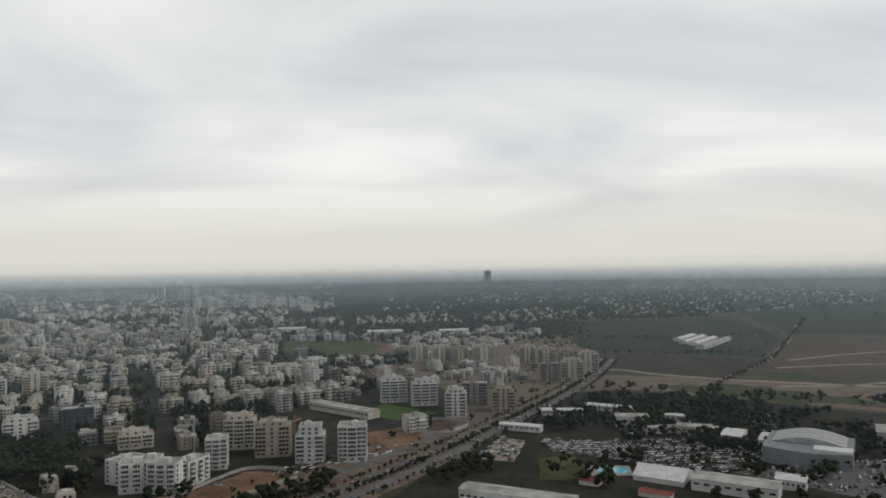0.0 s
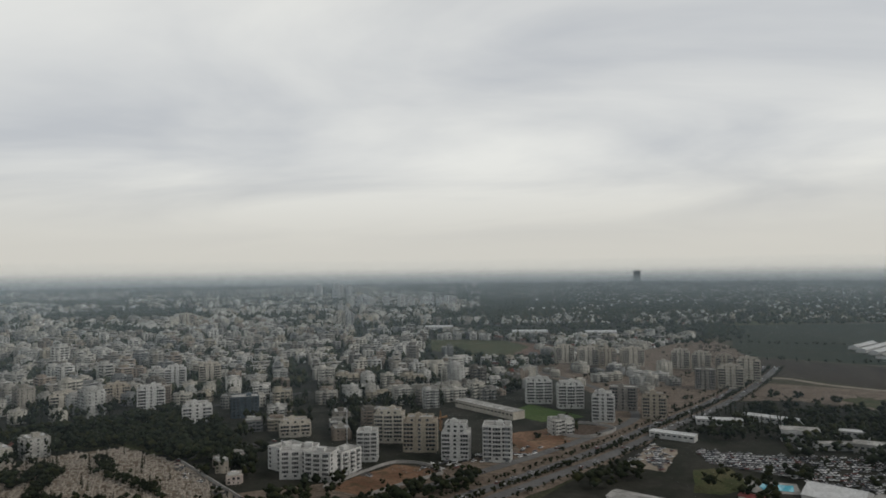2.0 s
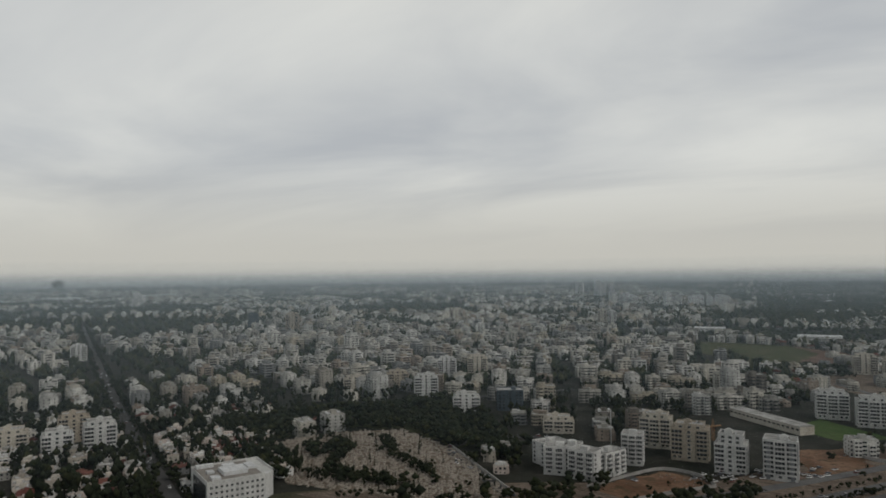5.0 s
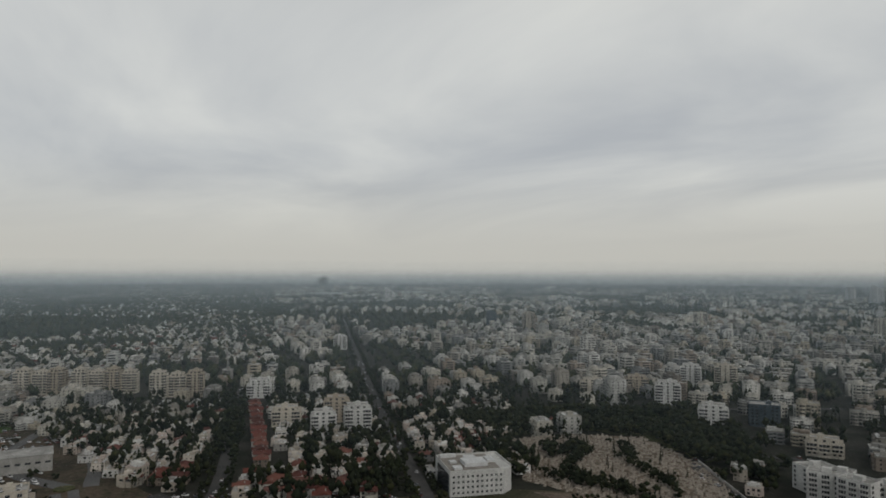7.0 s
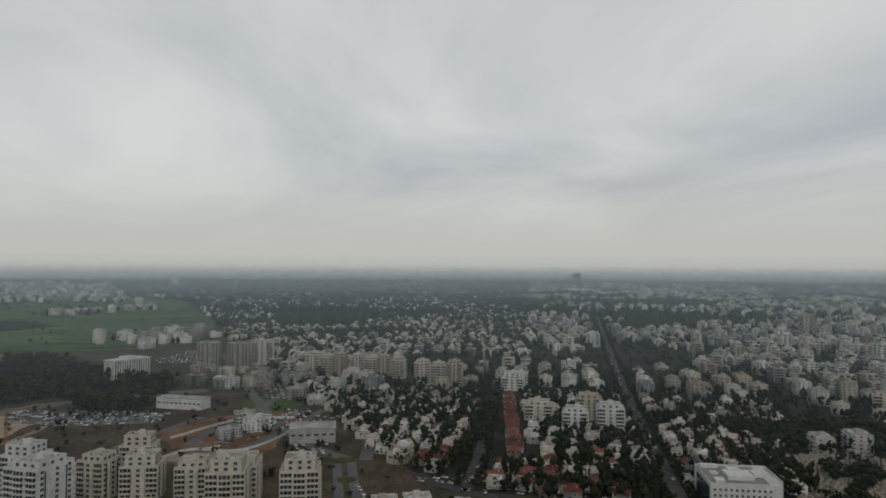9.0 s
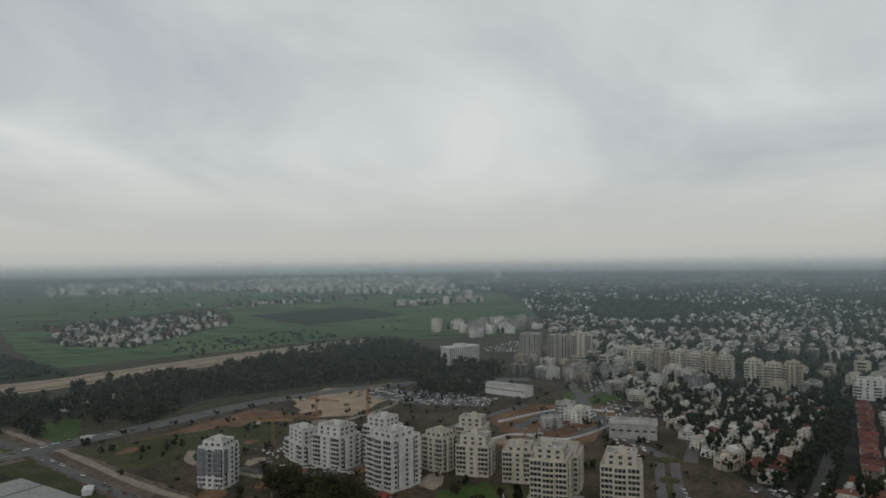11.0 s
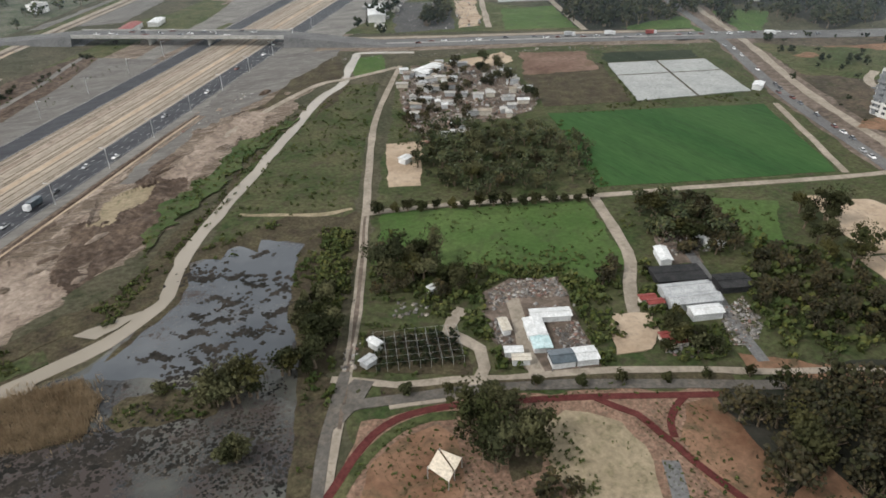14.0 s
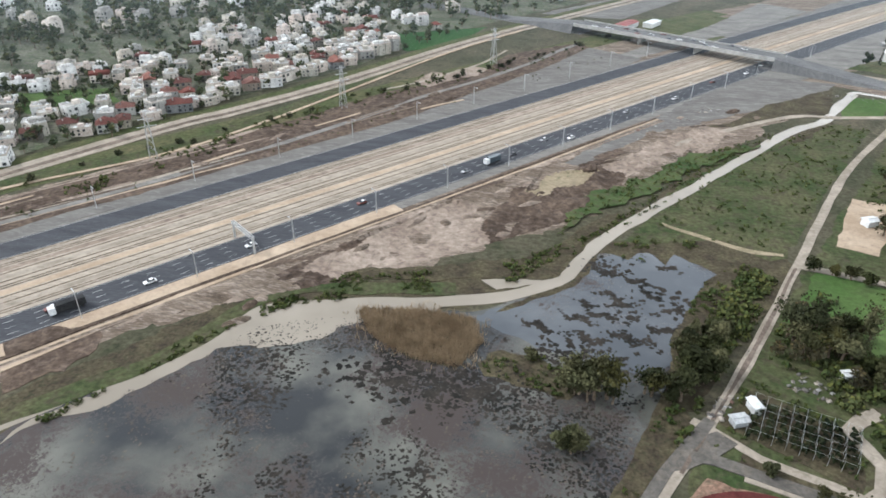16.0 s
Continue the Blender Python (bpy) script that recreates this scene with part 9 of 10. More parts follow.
# single trees and small groups: plan area, number, kinds, olive share
GROUPS = [
    ([(-78, -186), (-92, -204), (-116, -180), (-96, -166)], 15, (1, 3, 0), 0.5, "tall grey-green tree beside a farm track"),
    ([(-46, -150), (-60, -176), (-68, -190), (-60, -192), (-48, -172), (-40, -150)], 22, (2, 4, 0), 0.35, "bushy tree on the pond's edge"),
    ([(-17, -153), (-22, -160), (-33, -158), (-34, -151), (-24, -148)], 15, (1, 0, 0, 2), 0.75, "olive-green tree standing in the pond"),
    ([(-38, -152), (-42, -153), (-42, -158), (-38, -157)], 5, (0, 2), 0.2, "dark bushy tree in the pond"),
    ([(-13, -132), (-16, -127), (-22, -130), (-20, -135)], 7, (2, 4, 2), 0.8, "low olive-green tree in the pond"),
    ([(-44, -150), (-50, -150), (-66, -178), (-58, -184), (-48, -168)], 14, (2, 0), 0.4, "bushy tree on the pond's edge"),
    ([(-2, -166), (-6, -162), (-8, -166)], 1, (4,), 1.0, "small yellowish bush in the pond"),
    ([(-70, -112), (-88, -116), (-92, -100), (-80, -92), (-72, -96)], 20, (1, 3, 3, 0), 0.3, "tall tree beside the red path"),
    ([(-145, -285), (-175, -300), (-205, -290), (-222, -250), (-190, -212), (-150, -228), (-132, -245)], 34, (0, 2, 1, 4), 0.8, "dense tree beside a smallholding"),
    ([(-232, -292), (-252, -350), (-262, -392), (-240, -390), (-222, -330)], 10, (0, 2), 0.1, "dark tree along a plot"),
    ([(-200, -196), (-226, -180), (-210, -150), (-196, -140), (-182, -160)], 18, (2, 4, 0), 0.15, "dark tree in an overgrown plot"),
    ([(-228, -128), (-250, -152), (-262, -140), (-246, -112), (-232, -108), (-224, -120)], 16, (1, 0, 3), 0.1, "dark tree beside a building site"),
    ([(-146, -128), (-162, -112), (-154, -98), (-140, -106)], 12, (2, 4), 0.3, "small tree in a planted yard"),
    ([(-100, -162), (-118, -166), (-112, -176), (-96, -172)], 6, (2, 0), 0.2, "tree behind a scrap yard"),
    ([(-372, -158), (-384, -150), (-366, -104), (-340, -84), (-318, -92), (-330, -112)], 36, (3, 1, 3), 0.0, "large dark round tree beside the main road"),
    ([(-300, -78), (-312, -74), (-308, -40), (-292, -48)], 8, (3,), 0.0, "large dark round tree on bare ground"),
    ([(-378, -56), (-398, -50), (-398, -10), (-380, -16)], 6, (2, 4), 0.2, "small tree before the towers"),
]
near_more = [q for q in near_more if math.hypot(q[1] + 184, q[2] + 47) > 11 and not any(near_line(q[1], q[2], pts, 5.5) for pts, w, lab in TRACKS.values())]
for poly, n, kinds, olive, lab in GROUPS:
    for x, y in fill(poly, n, rng):
        if any(near_line(x, y, pts, 5.0) for pts, w, ll_ in TRACKS.values()):
            continue
        tree(x, y, rng.choice(kinds), rng.random() < olive, rng.uniform(0.7, 1.1) * (1.35 if lab.startswith("large") else 1.0), lab)
for k in range(16):
    t = k / 15
    tree(-104 - 82 * t, -230 + 34 * t - 2, 4, False, rng.uniform(0.8, 1.2), "small round tree in a row along a lane", "lane trees")
for k in range(9):
    tree(-66 - k * 11, -132 + k * 5.3, 4, False, rng.uniform(0.6, 0.85), "small round tree beside a road", "roadside trees")
# woods further off
for poly, n, kinds in ((WOOD_WEST, 460, (1, 3, 0)), (WOOD_EAST, 700, (1, 3, 3, 0)),
                       ([(-455, -395), (-560, -340), (-620, -300), (-600, -420), (-500, -440)], 40, (0, 1)), ([(-300, -560), (-320, -555), (-290, -500), (-262, -500)], 24, (0, 1)), ([(-440, -600), (-400, -540), (-420, -520), (-380, -440), (-470, -450), (-560, -500)], 70, (0, 1, 3)), ([(-330, -90), (-420, -235), (-400, -240), (-318, -96)], 6, (4,))):
    more += [(rng.choice(kinds), x, y, 0, rng.uniform(0, 6), rng.uniform(0.8, 1.25), 1) for x, y in fill(poly, n, rng) if noise.noise((x * 0.02, y * 0.02, 5)) > -0.35]
villa_rows = [(rng.choice((2, 4, 0, 2)), x, y, 0, rng.uniform(0, 6), rng.uniform(0.7, 1.0), 1) for x, y in villa_trees]
for x, y in fill([(330, -260), (360, -200), (640, -300), (600, -800), (160, -1000), (-60, -760), (80, -570), (160, -590), (294, -520)], 620, rng) + fill([(300, -470), (400, -330), (560, -420), (420, -700), (160, -760), (110, -640), (190, -570)], 360, rng):
    villa_rows.append((rng.choice((0, 1, 3)), x, y, 0, rng.uniform(0, 6), rng.uniform(0.7, 1.0), 1))
grove(villa_rows, "garden_trees", "grey-green garden trees between villas", mat="leaf_villa")
for k in range(60):
    u = rng.uniform(-250, 480)
    more.append((4, *hwy(u, rng.uniform(326, 336)), 0, rng.uniform(0, 6), rng.uniform(0.5, 1.0), 0.8))
grove(more, "woodland", "dense dark woods of broad-leaved trees", mat="leaf_wood")
green_rows = [(rng.choice((0, 2, 2, 1)), x, y, 0, rng.uniform(0, 6), rng.uniform(0.6, 1.0), 1) for x, y in fill([(-146, -286), (-176, -302), (-206, -292), (-226, -250), (-194, -208), (-150, -222), (-132, -246)], 150, rng) + fill([(-196, -198), (-228, -182), (-214, -150), (-196, -142), (-184, -160)], 34, rng)]
green_rows = [q for q in green_rows if not any(near_line(q[1], q[2], pts, 5.0) for pts, w, ll_ in TRACKS.values())]
grove(green_rows, "plot_trees", "dense mid-green trees on a smallholding", 8, 130, 0.75, "leaf_villa")
grove(near_more, "grove_trees", "dense dark grove of broad-leaved trees", 10, 170, 0.82, "leaf_grove")

# low-detail trees of the town
SMALL = [crown_geo(70 + k, r, a, b, 6, 3, 1.2) for k, (r, a, b) in enumerate(((4.6, 0.8, 8.0), (6.0, 1.0, 9.5), (3.8, 0.6, 6.5)))]
TINY = []
for k, r in enumerate((6.0, 8.0)):
    g, rg = Geo(), random.Random(80 + k)
    for q in range(2 if k == 0 else 1):
        octa(g, (rg.uniform(-0.5, 0.5) * r, rg.uniform(-0.5, 0.5) * r, rg.uniform(2.0, 4.5)), r * rg.uniform(0.5, 0.75), rg)
    TINY.append(g)
CYP = [cypress_geo(90, 1.5, 11, 16), cypress_geo(91, 1.2, 8, 12)]
rng = random.Random(41)
rows_s, rows_t = [], []
for x, y, n in tree_spots:
    r = math.hypot(x, y)
    for _ in range(n + 1 if r < 1000 else max(n, 1) if r < 1500 or n > 2 else 1):
        px, py = x + rng.uniform(-7, 7), y + rng.uniform(-6, 6)
        if r < 800:
            rows_s.append((rng.randrange(3) if rng.random() < 0.9 else 3, px, py, 0, rng.uniform(0, 6), rng.uniform(0.65, 1.15), rng.uniform(1.2, 1.9)))
        else:
            rows_t.append((1 if r > 1200 else 0, px, py, 0, rng.uniform(0, 6), rng.uniform(0.7, 1.25) if r < 1600 else rng.uniform(0.9, 1.5), rng.uniform(1.3, 2.0)))
for poly, n, k in ((PARK, 640, None), ([(-150, 300), (-61, 430), (-80, 440), (-175, 330)], 60, None), ([(-300, 300), (-215, 330), (-190, 366), (-150, 420), (-215, 440), (-240, 400), (-268, 432), (-290, 445), (-262, 480), (-215, 470), (-140, 400), (-160, 330)], 60, None), ([(-395, 330), (-318, 310), (-290, 330), (-330, 380), (-372, 400)], 40, None),
                   ([(62, 575), (150, 690), (230, 690), (330, 600), (240, 540), (130, 552)], 230, None), ([(60, 440), (160, 560), (330, 560), (440, 400), (200, 360), (100, 400)], 130, None), ([(180, 540), (260, 560), (230, 470), (170, 500)], 40, None), (WOOD_BAND, 620, None), ([(-150, 960), (-60, 940), (-20, 1000), (-110, 1010)], 40, None), ([(150, 740), (400, 610), (700, 520), (700, 560), (420, 640), (170, 760)], 50, None),
                   ([(-10, 430), (20, 470), (36, 455), (10, 420)], 14, None), ([(294, 1700), (800, 1920), (1500, 3600), (1000, 3700), (600, 2500)], 1600, None), ([(240, 1280), (294, 1690), (700, 1790), (690, 1840), (260, 1760), (210, 1400)], 160, None),
                   ([(-480, 190), (-690, 275), (-700, 255), (-490, 172)], 40, None)):
    for x, y in fill(poly, n, rng, [q for q in (CEMETERY,) if poly is not CEMETERY]):
        if taken(x, y, -8):
            continue
        (rows_s if math.hypot(x, y) < 1250 else rows_t).append((rng.randrange(3) if math.hypot(x, y) < 1250 else rng.randrange(2), x, y, 0, rng.uniform(0, 6), rng.uniform(0.9, 1.5), 1))
for x, y in fill([(-372, 380), (-356, 408), (-330, 392), (-344, 362)], 40, rng) + fill([(-330, 318), (-240, 340), (-230, 352), (-310, 345)], 40, rng):
    rows_s.append((rng.choice((0, 1, 2, 3)), x, y, 0, rng.uniform(0, 6), rng.uniform(0.7, 1.1), 1))
for line in (((-385, 418), (-337, 392)), ((-337, 393), (-318, 345)), ((-335, 430), (-296, 392)), ((-372, 350), (-330, 330)), ((-318, 330), (-250, 345)), ((-296, 392), (-250, 372))):
    for k in range(34):
        t = rng.random()
        rows_s.append((rng.choice((0, 2, 3, 3, 2)), line[0][0] + (line[1][0] - line[0][0]) * t + rng.gauss(0, 2.5), line[0][1] + (line[1][1] - line[0][1]) * t + rng.gauss(0, 2.5), 0, rng.uniform(0, 6), rng.uniform(0.6, 1.0), 1))
for x, y in fill(CEMETERY, 40, rng):
    rows_s.append((rng.choice((3, 4, 3, 2)), x, y, 0, rng.uniform(0, 6), rng.uniform(0.7, 1.1), 1))
for x, y in fill([(66, 600), (90, 660), (160, 680), (190, 640), (130, 590)], 60, rng):
    rows_s.append((3, x, y, 0, rng.uniform(0, 6), rng.uniform(0.9, 1.3), 1))
for pts, gap, off in ((BOULEV, 7, 14), (BOULEV, 6, 0), (BOULEV, 7, 1.5), (BOULEV, 8, -15), (ROAD1, 7, 7.5), (ROAD1, 8, -7.5), (ROADL, 9, 6), (ROADL, 9, -6), ([(281, 716), (317, 784), (454, 964), (640, 1280), (840, 1623)], 13, 0), ([(228, 1062), (345, 1030), (457, 1034)], 16, 0), ([(240, 1280), (440, 1270), (650, 1325)], 14, 0)):
    line = curve_points(pts, gap)
    for i, p in enumerate(line[1:], 1):
        d = (p - line[i - 1]).normalized()
        q = p + Vector((-d.y, d.x, 0)) * off
        rows_s.append((rng.randrange(3), q.x + rng.uniform(-1, 1), q.y + rng.uniform(-1, 1), 0, rng.uniform(0, 6), rng.uniform(0.5, 0.95) * (0.6 if pts is BOULEV else 1), 1))
for poly, n in ((FRONT, 230), (QUARTER, 330), ([(-250, 15), (-300, -60), (-330, -90), (-300, 40), (-230, 60)], 30)):
    for x, y in fill(poly, n, rng):
        if not taken(x, y, -2) and not near_line(x, y, BOULEV, 16):
            rows_s.append((rng.randrange(3), x, y, 0, rng.uniform(0, 6), rng.uniform(0.35, 0.8), 1))
scatter("town_trees", SMALL + CYP, rows_s, ["leaf_far"], "dark trees between the houses and in parks", "trees")
for poly, n in (([(-1180, -260), (-2000, -620), (-2900, -640), (-4000, -600), (-4000, -400), (-2600, -150), (-1650, -20), (-1250, -60)], 130), ([(-955, -1265), (-1140, -1140), (-760, -560), (-680, -668), (-825, -950)], 900), ([(-1100, -1150), (-1400, -1500), (-3000, -2000), (-3000, -950), (-1900, -1060)], 200),
                ([(-900, -500), (-1200, -360), (-1300, -480), (-1050, -620)], 130), ([(700, 1900), (1900, 3000), (2600, 3400), (1900, 1900), (1000, 1250)], 200)):
    for x, y in fill(poly, n, rng):
        rows_t.append((rng.randrange(2), x, y, 0, rng.uniform(0, 6), rng.uniform(0.4, 0.8), 1))
for _ in range(3600):
    an, r = radians(rng.uniform(-40, 235)), rng.uniform(2300, 4750)
    if noise.noise((r * math.cos(an) * 0.002, r * math.sin(an) * 0.004, 4)) > -0.1:
        rows_t.append((rng.randrange(2), -r * math.sin(an), r * math.cos(an), 0, rng.uniform(0, 6), rng.uniform(0.9, 1.7), 0.9))
scatter("far_trees", TINY, rows_t, ["leaf_hazed"], "far trees and hedges on the plain, paled as by haze", "trees")
# ---------- graves, reeds, weed, scrap, vehicles ----------
rng = random.Random(51)
stone = Geo().box(-0.6, -1.0, 0, 0.6, 1.0, 0.5)
stone2 = Geo().box(-0.6, -1.0, 0, 0.6, 1.0, 0.4).box(-0.55, 0.8, 0.4, 0.55, 1.0, 1.3)
rows = []
for x, y in fill(CEMETERY, 2600, rng):
    rows.append((rng.randrange(2), round(x / 2.2) * 2.2, round(y / 3.2) * 3.2, 0.1, radians(rng.choice((25, 25, 115)) + rng.uniform(-4, 4)), rng.uniform(0.8, 1.5), 1))
scatter("gravestones", [stone, stone2], rows, ["gravestone"], "crowded rows of pale gravestones", "gravestones")
low_wall("cemetery_wall", [(-277, 437), (-190, 366)], 2.2, 0.5, "concrete", "pale wall along the cemetery", smooth=False)
strip("cemetery_path", [(-350, 345), (-300, 385), (-255, 425)], 3, 0.2, "dirt", "bare path through the cemetery", "path")

blade = Geo()
for k in range(9):
    a, q = rng.uniform(0, 6), rng.uniform(0.1, 0.9)
    x, y = q * math.cos(a), q * math.sin(a)
    l, t = rng.uniform(0.9, 1.9), rng.uniform(0, 6)
    blade.add([(x, y, 0), (x + 0.14 * math.cos(t), y + 0.14 * math.sin(t), 0), (x + 0.4 * math.cos(a), y + 0.4 * math.sin(a), l)], [(0, 1, 2)])
REEDS = [(49, -181), (30, -184), (12, -182), (8, -170), (14, -158), (28, -160), (42, -168)]
scatter("reeds", [blade], [(0, x, y, 0.1, rng.uniform(0, 6), rng.uniform(0.8, 1.3), 1) for x, y in fill(REEDS, 2600, rng) + [(x + rng.gauss(0, 3), y + rng.gauss(0, 2)) for x, y in fill(REEDS, 700, rng)]], ["reed"], "dense bed of dry tan reeds in the pond", "reeds")
patch("reed_bed", REEDS, 0.14, "weedland", "matted dry reeds at water level", "reeds", wobble=3, step=4)

mat_geo = []
for s in range(4):
    g = Geo()
    n = 9
    rg = random.Random(s)
    ring = [(math.cos(k * math.tau / n) * rg.uniform(0.35, 1.25), math.sin(k * math.tau / n) * rg.uniform(0.3, 1.0), 0.0) for k in range(n)]
    g.add(ring + [(0, 0, 0.06)], [(k, (k + 1) % n, n) for k in range(n)])
    mat_geo.append(g)
rows = []
for x, y in fill(WET, 24000, rng, [REEDS]):
    v = noise.noise((x * 0.045, y * 0.03, 1.5)) + 0.6 * noise.noise((x * 0.12, y * 0.10, 4.5))
    if not near_line(x, y, CANAL, 8) and v > (0.72 if y < -166 - 0.4 * max(0, x + 20) else 0.02):
        rows.append((rng.randrange(4), x, y, 0.13, rng.uniform(0, 6), rng.uniform(0.15, 0.62) * (1 + max(0, v)), 1))
for cx, cy, n, s in ((-30, -222, 40, 5), (-48, -205, 50, 7), (-38, -192, 40, 6), (-18, -168, 160, 9), (10, -152, 220, 12), (30, -150, 160, 12), (-56, -186, 40, 5)):
    for _ in range(n):
        rows.append((rng.randrange(4), cx + rng.gauss(0, s), cy + rng.gauss(0, s * 0.5), 0.13, rng.uniform(0, 6), rng.uniform(0.4, 1.6), 1.5))
for cx, cy, s in ((-30, -218, 4), (-41, -214, 4), (-24, -197, 3), (-32, -203, 3.5), (-36, -199, 3), (-52, -197, 3), (-21, -188, 4), (-37, -180, 5), (-24, -178, 5), (-47, -186, 3.5), (-53, -224, 3), (-28, -191, 3), (-8, -182, 4), (-44, -206, 2)):
    for _ in range(int(22 * s)):
        a, b = rng.gauss(0, s * 0.75), rng.gauss(0, s * 0.22)
        b += 1.2 * math.sin(a * 0.8 + cx)
        rows.append((rng.randrange(4), cx - 0.94 * a + 0.34 * b, cy + 0.34 * a + 0.94 * b, 0.135, rng.uniform(0, 6), rng.uniform(0.4, 1.1), 1.2))
scatter("floating_weed", mat_geo, rows, ["weed"], "dark rafts of floating weed on the pond", "weed")
rows = []
for x, y in fill(WET, 9000, rng, [REEDS]):
    v = noise.noise((x * 0.07, y * 0.05, 7.5)) + 0.5 * noise.noise((x * 0.2, y * 0.2, 2.5))
    if y > -164 - 0.5 * max(0, x + 10) and v > -0.02 and not near_line(x, y, CANAL, 8):
        rows.append((rng.randrange(4), x, y, 0.15, rng.uniform(0, 6), rng.uniform(0.15, 0.55), 1))
scatter("pond_weed", mat_geo, rows, ["weed_pale"], "small reddish-brown leaves floating on the pond", "weed")

YARD = [(-110, -162), (-122, -165), (-138, -158), (-132, -138), (-120, -114), (-104, -118), (-97, -130), (-103, -148)]
tuft = Geo()
for k in range(10):
    a, t = rng.uniform(0, 6), rng.uniform(0, 6)
    x, y, l = 0.5 * math.cos(a) * rng.random(), 0.5 * math.sin(a) * rng.random(), rng.uniform(0.3, 0.8)
    tuft.add([(x, y, 0), (x + 0.22 * math.cos(t), y + 0.22 * math.sin(t), 0), (x + 0.3 * math.cos(a), y + 0.3 * math.sin(a), l)], [(0, 1, 2)])
bush = crown_geo(99, 1.0, 0.1, 1.2, 3, 12, 0.42)
rows = []
for poly, n, lo, hi in (([(-30, -228), (-62, -280), (-98, -328), (-158, -396), (-175, -388), (-120, -285), (-75, -225)], 420, 0.4, 1.2), ([(-44, -150), (-66, -200), (-76, -222), (-96, -236), (-60, -168), (-48, -140)], 420, 0.6, 1.9), ([(-105, -232), (-184, -199), (-166, -152), (-86, -196)], 260, 0.3, 0.9),
                        ([(100, -150), (60, -192), (0, -206), (-24, -238), (-60, -290), (-66, -300), (-30, -250), (10, -212), (60, -200)], 420, 0.4, 1.3), ([(-140, -300), (-200, -405), (-230, -390), (-210, -300), (-160, -235)], 300, 0.5, 1.6), ([(-52, -140), (-60, -150), (-98, -128), (-140, -104), (-130, -95), (-60, -130)], 120, 0.3, 0.8),
                        ([hwy(-240, 318), hwy(480, 318), hwy(480, 330), hwy(-240, 330)], 260, 0.5, 1.4), ([hwy(-240, 291), hwy(500, 291), hwy(500, 302), hwy(-240, 302)], 200, 0.3, 0.9), ([(-80, -240), (-95, -238), (-60, -250), (-30, -236)], 80, 0.6, 1.5),
                        ([(-40, -104), (-66, -118), (-80, -112), (-66, -95)], 60, 0.3, 0.6), ([(-92, -103), (-107, -100), (-109, -77), (-90, -73)], 40, 0.2, 0.5), ([(-196, -200), (-226, -186), (-255, -150), (-200, -140), (-180, -170)], 220, 0.5, 1.5),
                        ([(-70, -186), (-100, -232), (-110, -200), (-100, -166), (-80, -172)], 160, 0.6, 1.8), ([(8, -162), (-10, -167), (-22, -158), (-16, -150), (4, -156)], 90, 0.4, 1.2), ([(124, -112), (97, -146), (76, -184), (25, -202), (25, -196), (70, -180), (92, -158), (118, -114)], 420, 0.4, 1.1), ([(-49, -183), (-64, -218), (-90, -238), (-98, -231), (-66, -176), (-50, -148)], 380, 0.5, 1.5), ([(-232, -294), (-290, -283), (-348, -262), (-362, -256), (-350, -248), (-240, -284)], 150, 0.5, 1.2), ([(-197, -206), (-234, -292), (-238, -290), (-201, -204)], 90, 0.5, 1.1), ([(-290, -282), (-326, -352), (-322, -354), (-286, -284)], 90, 0.4, 1.0), ([(-44, -152), (-33, -126), (-22, -100), (-30, -98), (-42, -118), (-52, -142)], 190, 0.6, 1.7), ([(211, -223), (157, -319), (117, -387), (66, -457), (61, -436), (110, -366), (200, -218)], 260, 0.6, 1.8)):
    for x, y in fill(poly, int(n * 1.5), rng):
        if noise.noise((x * 0.07, y * 0.07, 2.2)) + 0.5 * noise.noise((x * 0.2, y * 0.2, 6.1)) < -0.06:
            continue
        rows.append((rng.randrange(2) if rng.random() < 0.6 else 1, x, y, 0.05, rng.uniform(0, 6), rng.uniform(lo, hi), rng.uniform(0.7, 1.2)))
for poly, n, lo, hi, away in (([(-88, -178), (-114, -180), (-142, -164), (-146, -146), (-136, -122), (-120, -112), (-94, -124), (-92, -150)], 420, 0.9, 2.3, [YARD]), ([(-52, -148), (-70, -166), (-94, -150), (-90, -128), (-58, -140)], 110, 0.6, 1.4, [[(-69, -163), (-91, -146), (-86, -129), (-57, -147)]]),
                               ([(-146, -146), (-162, -158), (-172, -150), (-160, -130), (-150, -116), (-140, -122)], 160, 0.8, 2.0, []), ([(-180, -110), (-200, -130), (-216, -150), (-236, -120), (-226, -70), (-170, -88)], 360, 1.0, 2.8, []), ([(-152, -118), (-166, -110), (-156, -96), (-142, -104)], 120, 0.8, 1.6, []),
                               ([(-20, -228), (-46, -262), (-88, -322), (-124, -370), (-118, -372), (-78, -322), (-36, -262), (-14, -226)], 130, 0.4, 1.1, []), ([(-14, -240), (-23, -259), (-48, -284), (-77, -317), (-106, -348), (-100, -352), (-82, -336), (-53, -309), (-33, -284), (-18, -262)], 420, 0.5, 1.3, []), ([(-60, -60), (-110, -70), (-140, -40), (-100, 0), (-40, -10)], 120, 0.8, 2.0, []), ([(-92, -166), (-112, -186), (-150, -176), (-160, -152), (-140, -160)], 120, 0.5, 1.3, [YARD]),
                               ([(-88, -96), (-98, -106), (-92, -80), (-84, -74), (-80, -84)], 90, 0.4, 0.9, [])):
    for x, y in fill(poly, n, rng, away):
        rows.append((1, x, y, 0.05, rng.uniform(0, 6), rng.uniform(lo, hi), rng.uniform(0.7, 1.2)))
rows = [q for q in rows if not any(near_line(q[1], q[2], pts, 3.4) for pts, w, ll_ in TRACKS.values())]
scatter("shrubs", [tuft, bush], rows, ["leaf_bush"], "low shrubs and weeds on open ground", "shrubs")

